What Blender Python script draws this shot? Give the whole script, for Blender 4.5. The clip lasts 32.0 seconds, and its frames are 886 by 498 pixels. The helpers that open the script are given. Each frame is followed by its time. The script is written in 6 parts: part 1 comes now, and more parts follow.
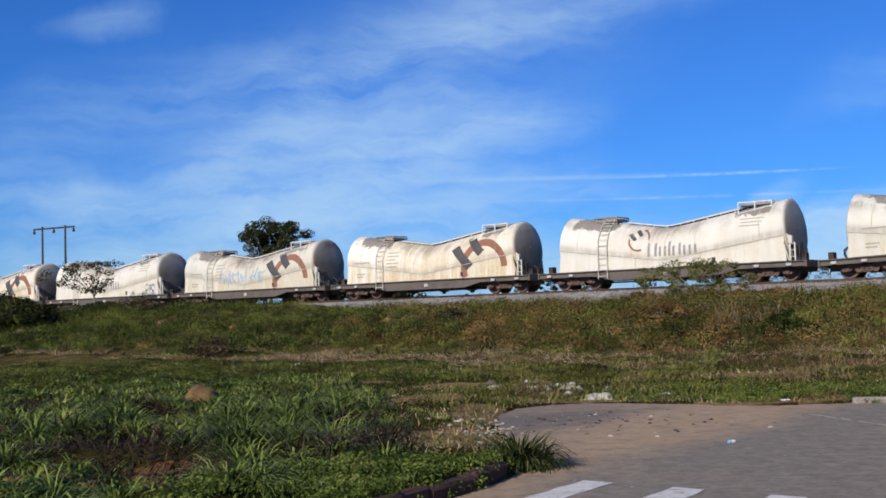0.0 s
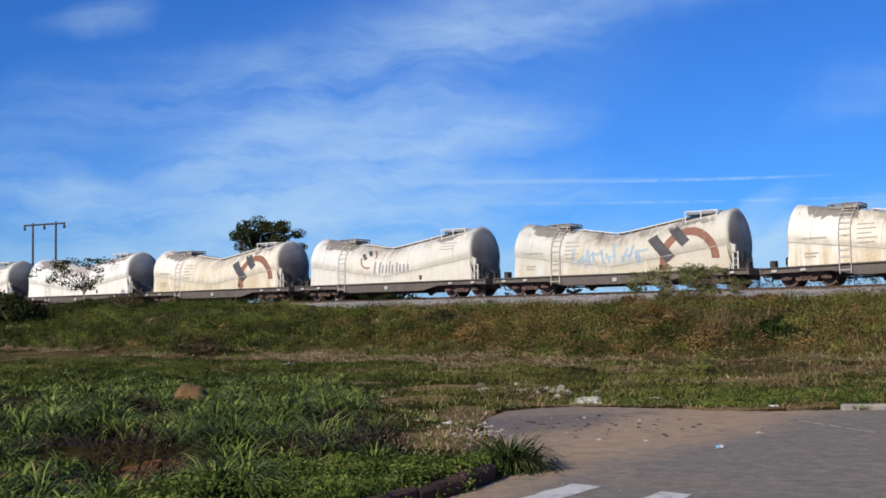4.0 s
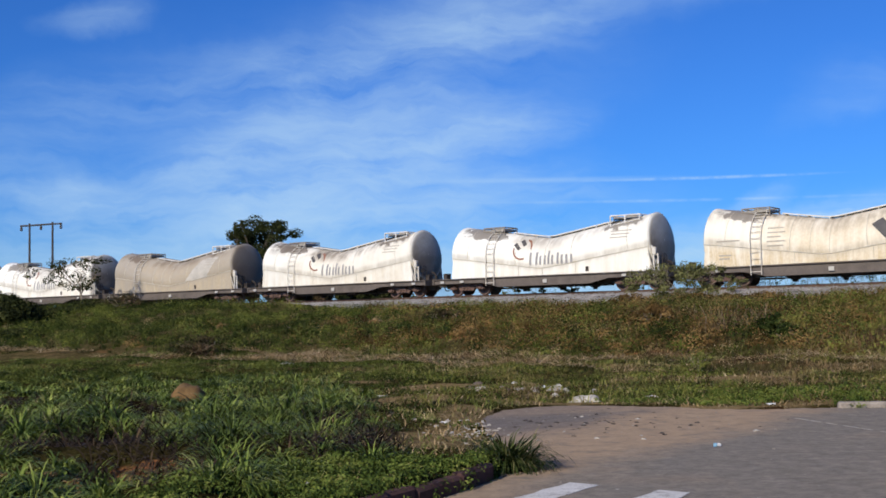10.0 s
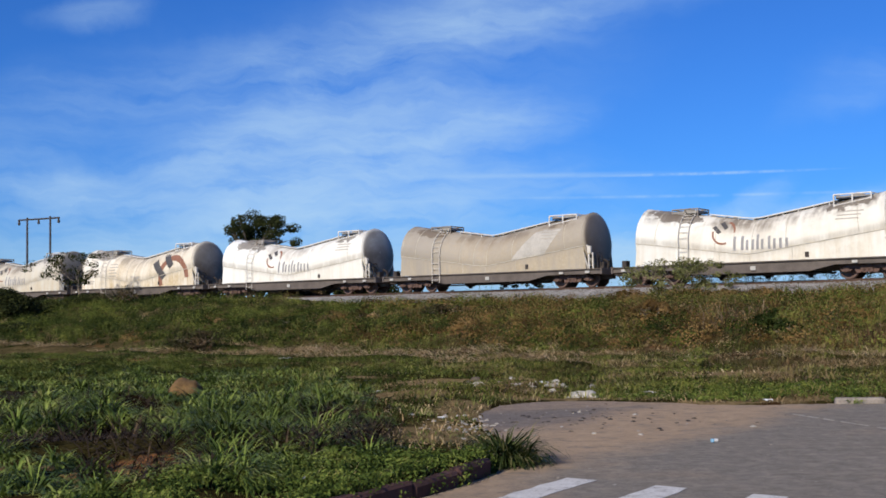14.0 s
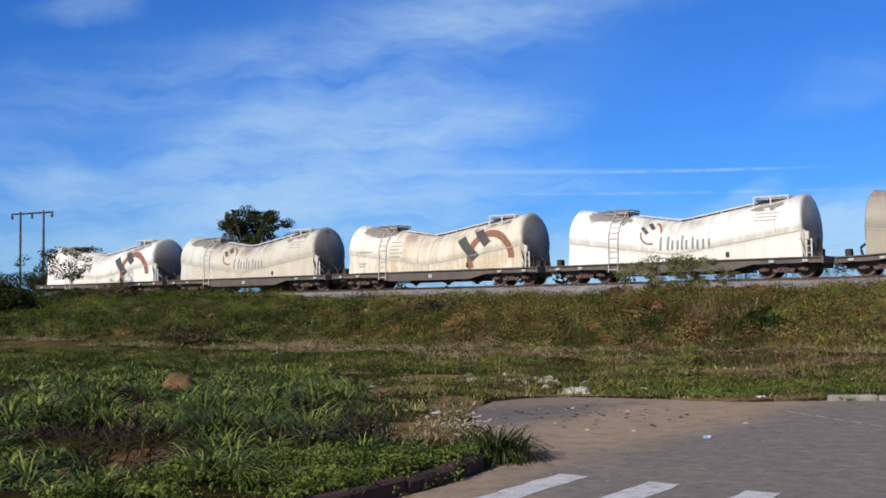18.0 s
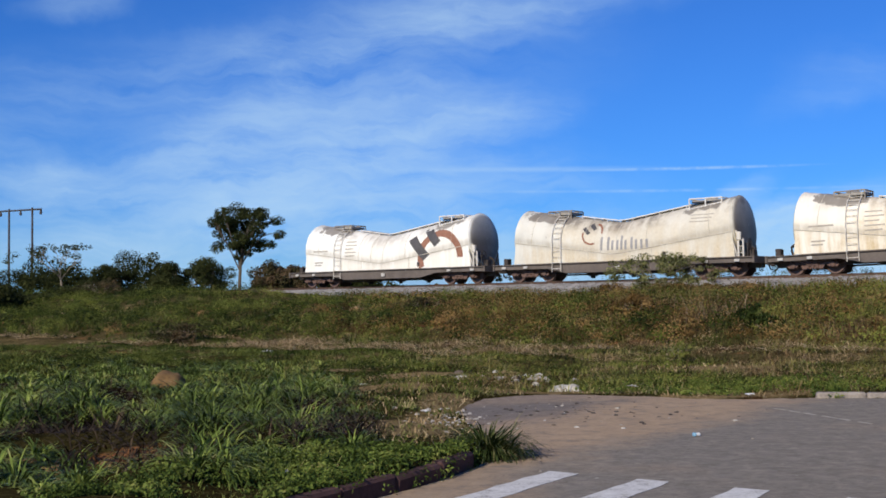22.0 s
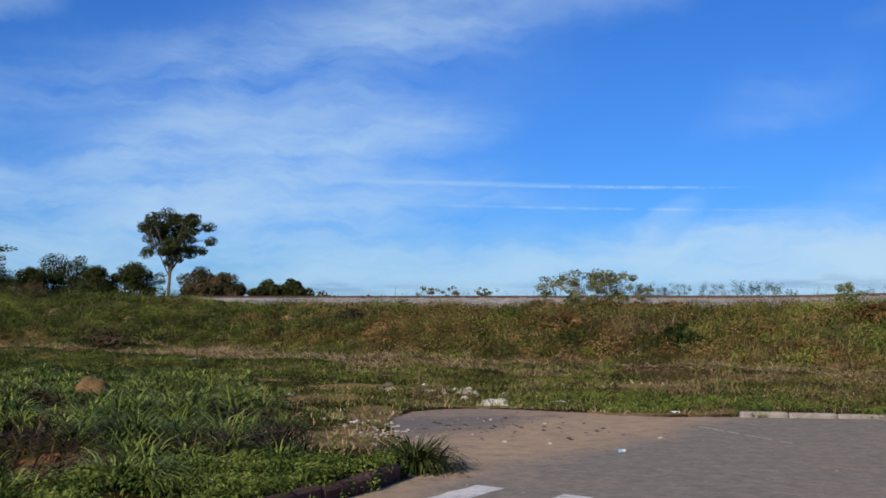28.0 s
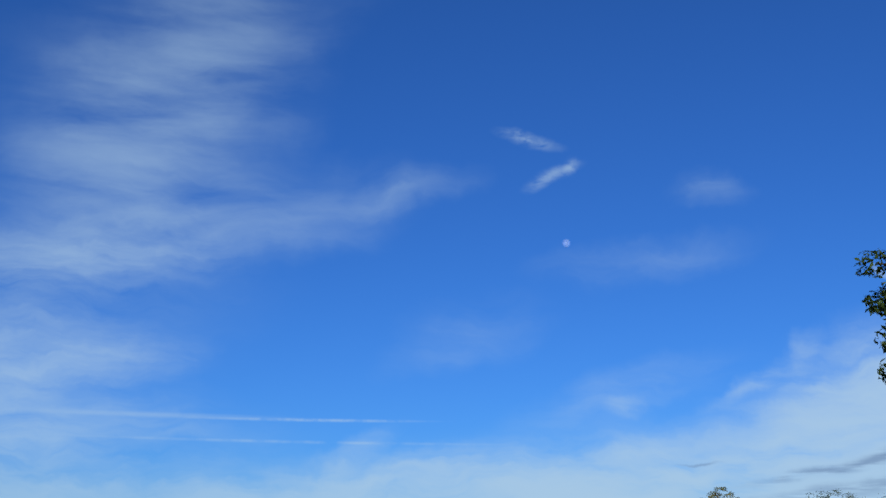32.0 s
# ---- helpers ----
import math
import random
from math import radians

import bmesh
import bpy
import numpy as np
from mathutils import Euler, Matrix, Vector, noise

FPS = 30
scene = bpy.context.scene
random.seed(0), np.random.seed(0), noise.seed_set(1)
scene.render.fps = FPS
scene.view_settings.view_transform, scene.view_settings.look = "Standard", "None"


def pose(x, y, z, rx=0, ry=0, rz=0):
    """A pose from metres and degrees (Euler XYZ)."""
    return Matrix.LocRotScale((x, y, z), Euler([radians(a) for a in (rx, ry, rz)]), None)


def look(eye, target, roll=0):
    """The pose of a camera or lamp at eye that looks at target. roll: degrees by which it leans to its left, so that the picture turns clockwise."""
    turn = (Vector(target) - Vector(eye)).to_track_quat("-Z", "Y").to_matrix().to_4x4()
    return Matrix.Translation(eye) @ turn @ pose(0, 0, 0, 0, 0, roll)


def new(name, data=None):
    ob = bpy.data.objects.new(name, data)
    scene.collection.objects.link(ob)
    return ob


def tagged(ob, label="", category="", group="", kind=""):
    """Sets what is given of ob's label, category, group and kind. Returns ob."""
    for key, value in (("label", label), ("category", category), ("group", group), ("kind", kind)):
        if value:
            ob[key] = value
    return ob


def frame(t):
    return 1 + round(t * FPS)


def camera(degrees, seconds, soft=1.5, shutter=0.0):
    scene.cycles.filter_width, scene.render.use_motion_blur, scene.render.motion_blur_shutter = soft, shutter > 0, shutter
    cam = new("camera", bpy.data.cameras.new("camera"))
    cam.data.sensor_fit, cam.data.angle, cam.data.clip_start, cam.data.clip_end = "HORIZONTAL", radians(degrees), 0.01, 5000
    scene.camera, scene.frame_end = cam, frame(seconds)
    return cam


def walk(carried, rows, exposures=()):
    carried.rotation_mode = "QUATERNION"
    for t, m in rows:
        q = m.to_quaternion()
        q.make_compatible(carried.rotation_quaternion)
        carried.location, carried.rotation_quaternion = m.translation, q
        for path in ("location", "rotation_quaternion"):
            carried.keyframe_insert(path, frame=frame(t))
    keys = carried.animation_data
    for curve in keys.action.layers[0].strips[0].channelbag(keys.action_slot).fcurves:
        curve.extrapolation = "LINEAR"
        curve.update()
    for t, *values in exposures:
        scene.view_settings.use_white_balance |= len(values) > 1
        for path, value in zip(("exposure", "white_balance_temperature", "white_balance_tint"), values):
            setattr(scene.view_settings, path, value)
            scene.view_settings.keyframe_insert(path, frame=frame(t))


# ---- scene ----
cam = camera(42.0, 32.0, soft=1.7)
EYE = (0.0, 0.0, 1.6)
# seconds, tilt, lean, heading of the hand-held camera
TURNS = [
    (0, 93.29, 1.69, 1.61),
    (0.5, 93.33, 1.65, 1.72),
    (1, 93.35, 1.57, 1.59),
    (1.5, 93.34, 1.53, 1.49),
    (2, 93.35, 1.36, 1.47),
    (2.5, 93.33, 1.23, 1.44),
    (3, 93.18, 1.03, 1.34),
    (3.5, 93.30, 0.89, 1.17),
    (5.5, 93.41, 1.13, 1.04),
    (6, 93.35, 1.02, 0.95),
    (6.5, 93.25, 1.07, 1.09),
    (7, 93.25, 1.12, 1.09),
    (7.5, 93.38, 1.20, 1.05),
    (8, 93.35, 1.19, 1.00),
    (8.5, 93.33, 0.98, 0.94),
    (9, 93.31, 1.04, 0.99),
    (9.5, 93.31, 1.17, 1.08),
    (10, 93.32, 1.13, 1.00),
    (10.5, 93.30, 1.19, 1.04),
    (11, 93.20, 1.13, 0.96),
    (11.5, 93.12, 1.16, 0.99),
    (12, 93.19, 1.16, 0.97),
    (12.5, 93.22, 1.06, 0.93),
    (13, 93.19, 1.11, 0.87),
    (13.5, 93.15, 0.97, 0.86),
    (14, 93.08, 1.00, 0.89),
    (14.5, 93.10, 0.94, 0.89),
    (16.5, 92.79, 0.99, 0.88),
    (17, 92.75, 0.86, 0.74),
    (17.5, 92.80, 0.89, 0.70),
    (18, 92.87, 0.79, 0.58),
    (18.5, 92.85, 0.86, 0.65),
    (19, 92.83, 0.93, 0.48),
    (19.5, 92.91, 0.94, 0.41),
    (20, 92.92, 0.93, 0.29),
    (20.5, 92.88, 0.90, 0.22),
    (21, 92.80, 0.81, 0.15),
    (21.5, 92.72, 0.72, 0.13),
    (22, 92.74, 0.77, 0.08),
    (22.5, 92.80, 0.58, -0.06),
    (23, 92.75, 0.70, 0.03),
    (23.5, 92.72, 0.63, 0.12),
    (24, 92.71, 0.61, 0.12),
    (24.5, 92.72, 0.63, 0.09),
    (25, 92.82, 0.41, 0.06),
    (25.5, 92.90, 0.68, 0.21),
    (27.5, 92.67, 0.37, 0.15),
    (28, 93.35, -0.62, -3.32),
    (28.5, 93.16, -0.46, -4.37),
    (29, 93.23, -0.28, -7.34),
    (29.5, 93.42, -0.82, -10.22),
    (29.9, 95.58, -1.68, -17.30),
    (30, 96.21, -1.68, -19.09),
    (30.1, 96.87, -1.77, -20.55),
    (30.3, 99.72, -1.03, -23.67),
    (30.5, 100.87, -0.99, -25.30),
    (30.6, 101.25, -0.36, -25.53),
    (31, 101.98, 0.62, -25.02),
    (31.2, 102.1, 0.80, -24.70),
    (31.4, 102.95, 0.75, -23.20),
    (31.6, 103.9, 0.70, -21.70),
    (31.8, 104.45, 0.60, -19.95),
    (32, 104.85, 0.50, -18.50),
]
walk(cam, [(t, pose(*EYE, rx, ry, rz)) for t, rx, ry, rz in TURNS],
     exposures=[(0.0, 0.0, 6500, 10), (27.5, 0.0, 6500, 10), (28.3, 0.02, 6850, 10), (29.5, -0.05, 6850, 10), (30.2, -0.18, 6750, 10), (31.0, -0.12, 6950, 10), (31.5, -0.2, 6600, 10), (32.0, -0.25, 6500, 10)])

# ---- light ----
SUN_AZ, SUN_EL = radians(-148.0), radians(28.0)
sun = new("sun", bpy.data.lights.new("sun", "SUN"))
sun.data.energy, sun.data.angle, sun.data.color = 4.8, radians(0.53), (1.0, 0.91, 0.78)
sun_dir = Vector((math.sin(SUN_AZ) * math.cos(SUN_EL), math.cos(SUN_AZ) * math.cos(SUN_EL), math.sin(SUN_EL)))
sun.matrix_world = look(sun_dir * 60, (0, 0, 0))


class Nodes:
    """Short hand for a node tree."""

    def __init__(self, tree):
        self.tree = tree
        tree.nodes.clear()

    def add(self, kind, ins=None, operation="", use_clamp=False, vector_type="", interpolation_type=""):
        n = self.tree.nodes.new(kind)
        if operation:
            n.operation = operation
        if use_clamp:
            n.use_clamp = True
        if vector_type:
            n.vector_type = vector_type
        if interpolation_type:
            n.interpolation_type = interpolation_type
        for k, v in (ins or {}).items():
            if isinstance(v, bpy.types.NodeSocket):
                self.tree.links.new(v, n.inputs[k])
            else:
                n.inputs[k].default_value = v
        return n

    def math(self, op, a, b=0.0, c=0.0, clamp=False):
        return self.add("ShaderNodeMath", {0: a, 1: b, 2: c}, operation=op, use_clamp=clamp).outputs[0]

    def noise(self, vec, scale, detail=4.0, rough=0.55, distort=0.0):
        return self.add("ShaderNodeTexNoise", {"Vector": vec, "Scale": scale, "Detail": detail, "Roughness": rough, "Distortion": distort}).outputs[0]

    def mapping(self, vec, loc=(0, 0, 0), rot=(0, 0, 0), scale=(1, 1, 1), kind="POINT"):
        return self.add("ShaderNodeMapping", {"Vector": vec, "Location": loc, "Rotation": rot, "Scale": scale}, vector_type=kind).outputs[0]

    def step(self, x, a, b, lo=0.0, hi=1.0):
        return self.add("ShaderNodeMapRange", {"Value": x, "From Min": a, "From Max": b, "To Min": lo, "To Max": hi}, interpolation_type="SMOOTHSTEP").outputs[0]

    def mix(self, fac, a, b, blend="MIX"):
        n = self.tree.nodes.new("ShaderNodeMix")
        n.data_type, n.blend_type = "RGBA", blend
        for i, v in ((0, fac), (6, a), (7, b)):
            if isinstance(v, bpy.types.NodeSocket):
                self.tree.links.new(v, n.inputs[i])
            else:
                n.inputs[i].default_value = (*v, 1) if i and len(v) == 3 else v
        return n.outputs[2]

    def ramp(self, fac, stops):
        n = self.add("ShaderNodeValToRGB", {0: fac})
        e = n.color_ramp.elements
        while len(e) < len(stops):
            e.new(0.5)
        for el, (p, c) in zip(e, stops):
            el.position, el.color = p, (*c, 1)
        return n.outputs[0]


def make_world():
    world = bpy.data.worlds.new("sky")
    scene.world = world
    world.use_nodes = True
    n = Nodes(world.node_tree)
    sky = n.add("ShaderNodeTexSky")
    sky.sky_type, sky.sun_disc, sky.sun_elevation, sky.sun_rotation = "NISHITA", False, SUN_EL, SUN_AZ
    sky.altitude, sky.air_density, sky.dust_density, sky.ozone_density = 600.0, 1.0, 0.6, 2.5
    way = n.add("ShaderNodeTexCoord").outputs["Generated"]
    sep = n.add("ShaderNodeSeparateXYZ", {0: way})
    az = n.math("MULTIPLY", n.math("ARCTAN2", sep.outputs[0], sep.outputs[1]), 57.29578)
    el = n.math("MULTIPLY", n.math("ARCSINE", sep.outputs[2]), 57.29578)
    plan = n.add("ShaderNodeCombineXYZ", {0: az, 1: el}).outputs[0]
    wob = n.add("ShaderNodeTexNoise", {"Vector": plan, "Scale": 0.2, "Detail": 5.0, "Roughness": 0.55}).outputs[1]
    bent = n.add("ShaderNodeVectorMath", {0: n.add("ShaderNodeVectorMath", {0: wob, 1: (-0.5, -0.5, -0.5)}, operation="ADD").outputs[0], 1: (4.5, 3.0, 0), 2: plan},
                 operation="MULTIPLY_ADD").outputs[0]

    def blob(at, size, turn, amount, vec=bent):
        m = n.mapping(vec, (*at, 0), (0, 0, radians(turn)), (*size, 1), "TEXTURE")
        d = n.add("ShaderNodeVectorMath", {0: m}, operation="LENGTH").outputs[1]
        return n.step(d, 1.0, 0.0, 0.0, amount)

    # heading and height in degrees, half sizes, slant, thickness of the veil
    veils = [
        ((-6.0, 10.0), (19.0, 7.5), 14, 0.4),
        ((-4.6, 8.3), (10.5, 3.4), 12, 0.8), ((-12.0, 4.4), (18.0, 5.0), 4, 1.0), ((2.2, 9.1), (6.0, 1.7), 9, 0.6), ((-9.6, 9.2), (6.5, 2.2), 36, 0.55),
        ((-8.0, 12.3), (12.0, 2.4), 6, 0.4), ((2.0, 14.4), (11.0, 2.6), 11, 0.5), ((-19.8, 9.5), (8.0, 3.4), 20, 0.3), ((-20.5, 6.2), (7.0, 2.0), -5, 0.6),
        ((-17.5, 14.3), (3.6, 1.1), 5, 0.5), ((-2.0, 5.0), (16.0, 4.2), 0, 0.75), ((3.5, 19.5), (13.0, 6.5), 40, 0.9), ((9.0, 16.5), (11.0, 3.4), 8, 0.45), ((5.0, 25.0), (14.0, 6.0), 30, 0.35),
        ((45.0, 3.6), (28.0, 9.6), 19, 2.8), ((39.5, 6.4), (9.0, 3.4), 24, 1.4), ((26.0, 3.6), (14.0, 2.8), 12, 0.7), ((28.0, 2.2), (15.0, 3.4), 10, 1.9), ((35.5, 8.7), (2.2, 0.7), 50, 0.6), ((36.8, 7.2), (4.6, 2.6), 38, 1.1), ((16.5, 3.4), (8.0, 1.7), 12, 1.1), ((10.0, 2.0), (24.0, 3.0), 2, 0.8),
        ((-6.0, 1.6), (40.0, 3.6), 0, 0.5), ((24.0, 2.2), (26.0, 4.2), 4, 0.9),
        ((31.9, 17.1), (2.4, 1.1), -15, 0.26), ((29.0, 14.0), (7.0, 1.4), 4, 0.22), ((27.7, 6.9), (1.3, 0.7), 20, 0.45), ((13.0, 4.0), (5.0, 1.0), 28, 0.7), ((33.5, 7.9), (2.6, 0.7), 32, 0.8),
        ((20.3, 11.0), (5.0, 2.2), 14, 0.16), ((18.0, 9.3), (4.0, 1.2), 10, 0.1), ((16.8, 17.6), (5.0, 1.4), 12, 0.2), ((39.4, 12.7), (0.9, 0.2), -35, 1.0), ((27.0, 7.5), (8.0, 1.8), 16, 0.3),
    ]
    total = None
    for at, size, turn, amount in veils:
        b = blob(at, size, turn, amount * (0.8 if at[0] < 12 and at[1] > 3 else 1.0))
        total = b if total is None else n.math("ADD", total, b)
    streak = n.noise(n.mapping(bent, (3, 7, 0), (0, 0, radians(-24)), (0.10, 0.40, 1)), 1.0, 5.0, 0.55, 0.15)
    fine = n.noise(n.mapping(bent, (31, 2, 0), (0, 0, radians(-20)), (0.26, 1.3, 1)), 1.0, 6.0, 0.6, 0.2)
    steep = n.noise(n.mapping(plan, (13, 5, 0), (0, 0, radians(-42)), (0.07, 0.36, 1)), 1.0, 5.0, 0.5, 0.4)
    turned = n.math("MULTIPLY", n.step(el, 12.5, 17.5), n.step(az, 17.0, 9.0))
    streak = n.math("ADD", n.math("MULTIPLY", streak, n.math("SUBTRACT", 1.0, turned)), n.math("MULTIPLY", steep, turned))
    grain = n.math("ADD", n.math("MULTIPLY", n.step(streak, 0.28, 0.74), 0.75), n.math("MULTIPLY", n.math("MULTIPLY", n.step(fine, 0.2, 0.85), 0.45), n.math("SUBTRACT", 1.0, n.math("MULTIPLY", turned, 0.6))))
    # the veil thickens towards white without ever going flat
    veil = n.math("SUBTRACT", 1.0, n.math("POWER", 0.30, n.math("MULTIPLY", n.math("MULTIPLY", total, 1.15), grain)))
    # two torn wisps beside the moon
    frayed = n.step(n.noise(n.mapping(plan, (5, 1, 0), (0, 0, radians(-14)), (0.8, 1.8, 1)), 1.0, 4.0, 0.6, 0.3), 0.25, 0.65)
    curl = n.add("ShaderNodeVectorMath", {0: n.add("ShaderNodeVectorMath", {0: wob, 1: (-0.5, -0.5, -0.5)}, operation="ADD").outputs[0], 1: (2.0, 1.8, 0), 2: plan}, operation="MULTIPLY_ADD").outputs[0]
    wisps = n.math("ADD", n.math("ADD", blob((23.2, 20.1), (2.3, 0.55), -17, 0.55, curl), blob((24.3, 18.2), (1.9, 0.5), 14, 0.5, curl)), blob((25.2, 18.5), (0.7, 0.5), 60, 0.35, curl))
    veil = n.math("ADD", veil, n.math("MULTIPLY", wisps, frayed), clamp=True)
    # two vapour trails
    trails = n.math("ADD", n.math("MULTIPLY", blob((12.2, 6.43), (7.4, 0.12), -0.7, 0.75, plan), n.step(n.noise(plan, 1.3), 0.25, 0.6)),
                    n.math("ADD", blob((5.0, 6.6), (8.0, 0.2), -0.8, 0.3, plan),
                           n.math("MULTIPLY", blob((11.5, 5.38), (13.5, 0.12), -1.0, 0.42, plan), n.step(n.noise(plan, 0.8), 0.3, 0.62))))
    veil = n.math("ADD", n.math("MULTIPLY", veil, 0.88), n.math("MULTIPLY", trails, 0.72), clamp=True)
    # low grey cloud banks over the horizon
    banks = [((37.0, 3.75), (5.5, 0.42), 9, 1.0), ((40.6, 4.5), (4.0, 0.45), 8, 1.0), ((38.5, 2.9), (7.0, 0.5), 7, 0.8), ((31.0, 4.3), (1.6, 0.12), 3, 0.8), ((18.0, 1.6), (26.0, 0.55), 1, 0.75), ((-4.0, 1.3), (9.0, 0.45), 1, 0.7), ((33.0, 2.1), (10.0, 0.4), 3, 0.7)]
    bank = None
    for at, size, turn, amount in banks:
        b = blob(at, size, turn, amount, curl)
        bank = b if bank is None else n.math("ADD", bank, b)
    torn = n.noise(n.mapping(plan, (0, 0, 0), (0, 0, radians(-8)), (0.32, 3.0, 1)), 1.0, 5.0, 0.6)
    bank = n.math("MULTIPLY", bank, n.step(torn, 0.32, 0.58), clamp=True)
    clear = n.mix(1.0, sky.outputs[0], (0.205, 0.56, 1.2), "MULTIPLY")
    lit = n.mix(veil, clear, (5.0, 7.1, 9.1))
    lit = n.mix(n.math("MULTIPLY", bank, 0.8), lit, (2.1, 3.4, 5.6))
    back = n.add("ShaderNodeBackground", {"Color": lit, "Strength": 0.1})
    n.add("ShaderNodeOutputWorld", {0: back.outputs[0]})


make_world()

# ---- materials ----
def material(name):
    m = bpy.data.materials.new(name)
    m.use_nodes = True
    return m, Nodes(m.node_tree)


def finish(n, color, rough=0.7, metal=0.0, bump=None, height=0.01, transl=0.0, spec=0.4):
    ins = {"Base Color": color if isinstance(color, bpy.types.NodeSocket) else (*color, 1), "Roughness": rough, "Metallic": metal, "Specular IOR Level": spec}
    if bump is not None:
        ins["Normal"] = n.add("ShaderNodeBump", {"Height": bump, "Strength": 0.6, "Distance": height}).outputs[0]
    b = n.add("ShaderNodeBsdfPrincipled", ins).outputs[0]
    if transl:
        t = n.add("ShaderNodeBsdfTranslucent", {"Color": ins["Base Color"]}).outputs[0]
        b = n.add("ShaderNodeMixShader", {0: transl, 1: b, 2: t}).outputs[0]
    n.add("ShaderNodeOutputMaterial", {0: b})


def coords(n):
    return n.add("ShaderNodeTexCoord").outputs["Object"]


def plain(name, color, rough=0.7, metal=0.0, vary=0.25, scale=6.0, bump=0.004):
    m, n = material(name)
    c = coords(n)
    big, small = n.noise(c, scale), n.noise(c, scale * 9)
    f = n.math("ADD", n.math("MULTIPLY", big, 0.6), n.math("MULTIPLY", small, 0.4))
    dark, light = [x * (1 - vary) for x in color], [min(1, x * (1 + vary)) for x in color]
    finish(n, n.ramp(f, [(0.3, dark), (0.7, light)]), rough, metal, small, bump)
    return m


TRACK = radians(53.7)
UX, UY = math.sin(TRACK), -math.cos(TRACK)      # along the line, the way the train goes
NX, NY = math.cos(TRACK), math.sin(TRACK)       # across the line, away from the road
TRACK_AT, RAIL_Z = 50.9, 2.68


def climb(s):
    """How far the line has risen, s metres along it."""
    u = np.asarray(s, float) + 17.0
    up = np.where(u < 14, 0.068 * np.clip(u, 0, 14) ** 2 / 28, 0.476 + 0.068 * (u - 14))
    return np.where(u > 40, 0.476 + 0.068 * 26 + 0.5 * (1 - np.exp(-(u - 40) * 0.136)), up)


# bare spots in the grass: place, half sizes, what shows; soil spots hold painted shade
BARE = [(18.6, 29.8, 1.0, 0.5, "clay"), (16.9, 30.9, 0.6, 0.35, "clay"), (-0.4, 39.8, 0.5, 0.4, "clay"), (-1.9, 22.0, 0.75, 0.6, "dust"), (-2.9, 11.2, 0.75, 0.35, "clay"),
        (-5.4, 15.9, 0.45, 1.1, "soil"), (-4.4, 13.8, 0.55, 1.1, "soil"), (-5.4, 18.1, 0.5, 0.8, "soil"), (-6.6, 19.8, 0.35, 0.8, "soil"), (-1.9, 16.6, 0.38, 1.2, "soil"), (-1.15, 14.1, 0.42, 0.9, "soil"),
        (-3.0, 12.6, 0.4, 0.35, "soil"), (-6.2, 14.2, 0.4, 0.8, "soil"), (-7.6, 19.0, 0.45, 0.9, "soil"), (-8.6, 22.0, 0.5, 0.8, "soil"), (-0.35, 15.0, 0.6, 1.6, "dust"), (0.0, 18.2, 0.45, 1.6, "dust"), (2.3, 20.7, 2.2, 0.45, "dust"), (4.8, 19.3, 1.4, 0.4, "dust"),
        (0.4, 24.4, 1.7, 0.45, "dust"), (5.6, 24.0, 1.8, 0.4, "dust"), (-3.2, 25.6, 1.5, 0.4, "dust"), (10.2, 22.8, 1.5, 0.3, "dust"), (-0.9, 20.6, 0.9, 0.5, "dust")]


def ground_material():
    m, n = material("soil_and_grass")
    c = coords(n)
    sep = n.add("ShaderNodeSeparateXYZ", {0: c})
    across = n.math("ADD", n.math("MULTIPLY", sep.outputs[0], NX), n.math("MULTIPLY", sep.outputs[1], NY))
    big, mid, small = n.noise(c, 0.22, 5), n.noise(c, 1.4, 5, 0.65), n.noise(c, 14, 5, 0.7)
    # verge tone kept low, with the shade between the clumps in it
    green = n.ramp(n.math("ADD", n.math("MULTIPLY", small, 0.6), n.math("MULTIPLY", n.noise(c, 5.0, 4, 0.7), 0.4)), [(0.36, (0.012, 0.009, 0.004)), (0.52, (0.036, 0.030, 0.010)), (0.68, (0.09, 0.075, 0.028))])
    slope = n.ramp(small, [(0.36, (0.03, 0.024, 0.010)), (0.52, (0.080, 0.064, 0.026)), (0.68, (0.15, 0.118, 0.052))])
    green = n.mix(n.step(across, 21.0, 25.0), green, slope)
    dry = n.ramp(small, [(0.3, (0.10, 0.065, 0.028)), (0.7, (0.30, 0.22, 0.11))])
    clay = n.ramp(small, [(0.3, (0.14, 0.055, 0.022)), (0.75, (0.34, 0.16, 0.07))])
    # dark soil taken near black to paint the shade the blades throw
    shaded_humus = n.ramp(small, [(0.35, (0.007, 0.005, 0.003)), (0.8, (0.034, 0.020, 0.012))])
    soil = n.mix(n.step(across, 16.0, 24.0), shaded_humus, clay)
    strip = n.math("MULTIPLY", n.step(across, 24.5, 26.5), n.step(across, 29.5, 27.5))
    f = n.math("ADD", n.math("MULTIPLY", strip, 0.03), n.math("ADD", n.math("MULTIPLY", mid, 0.55), n.math("MULTIPLY", big, 0.45)))
    col = n.mix(n.math("MULTIPLY", n.step(f, 0.50, 0.66), n.step(across, 16.5, 20.5)), green, dry)
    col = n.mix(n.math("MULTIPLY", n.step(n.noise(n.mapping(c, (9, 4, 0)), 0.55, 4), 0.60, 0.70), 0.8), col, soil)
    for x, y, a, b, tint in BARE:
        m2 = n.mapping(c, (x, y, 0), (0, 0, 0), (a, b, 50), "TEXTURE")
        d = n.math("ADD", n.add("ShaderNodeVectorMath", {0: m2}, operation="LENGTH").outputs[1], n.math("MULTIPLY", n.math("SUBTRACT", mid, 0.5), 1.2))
        col = n.mix(n.step(d, 1.2, 0.8), col, {"clay": clay, "dust": dry, "soil": shaded_humus}[tint])
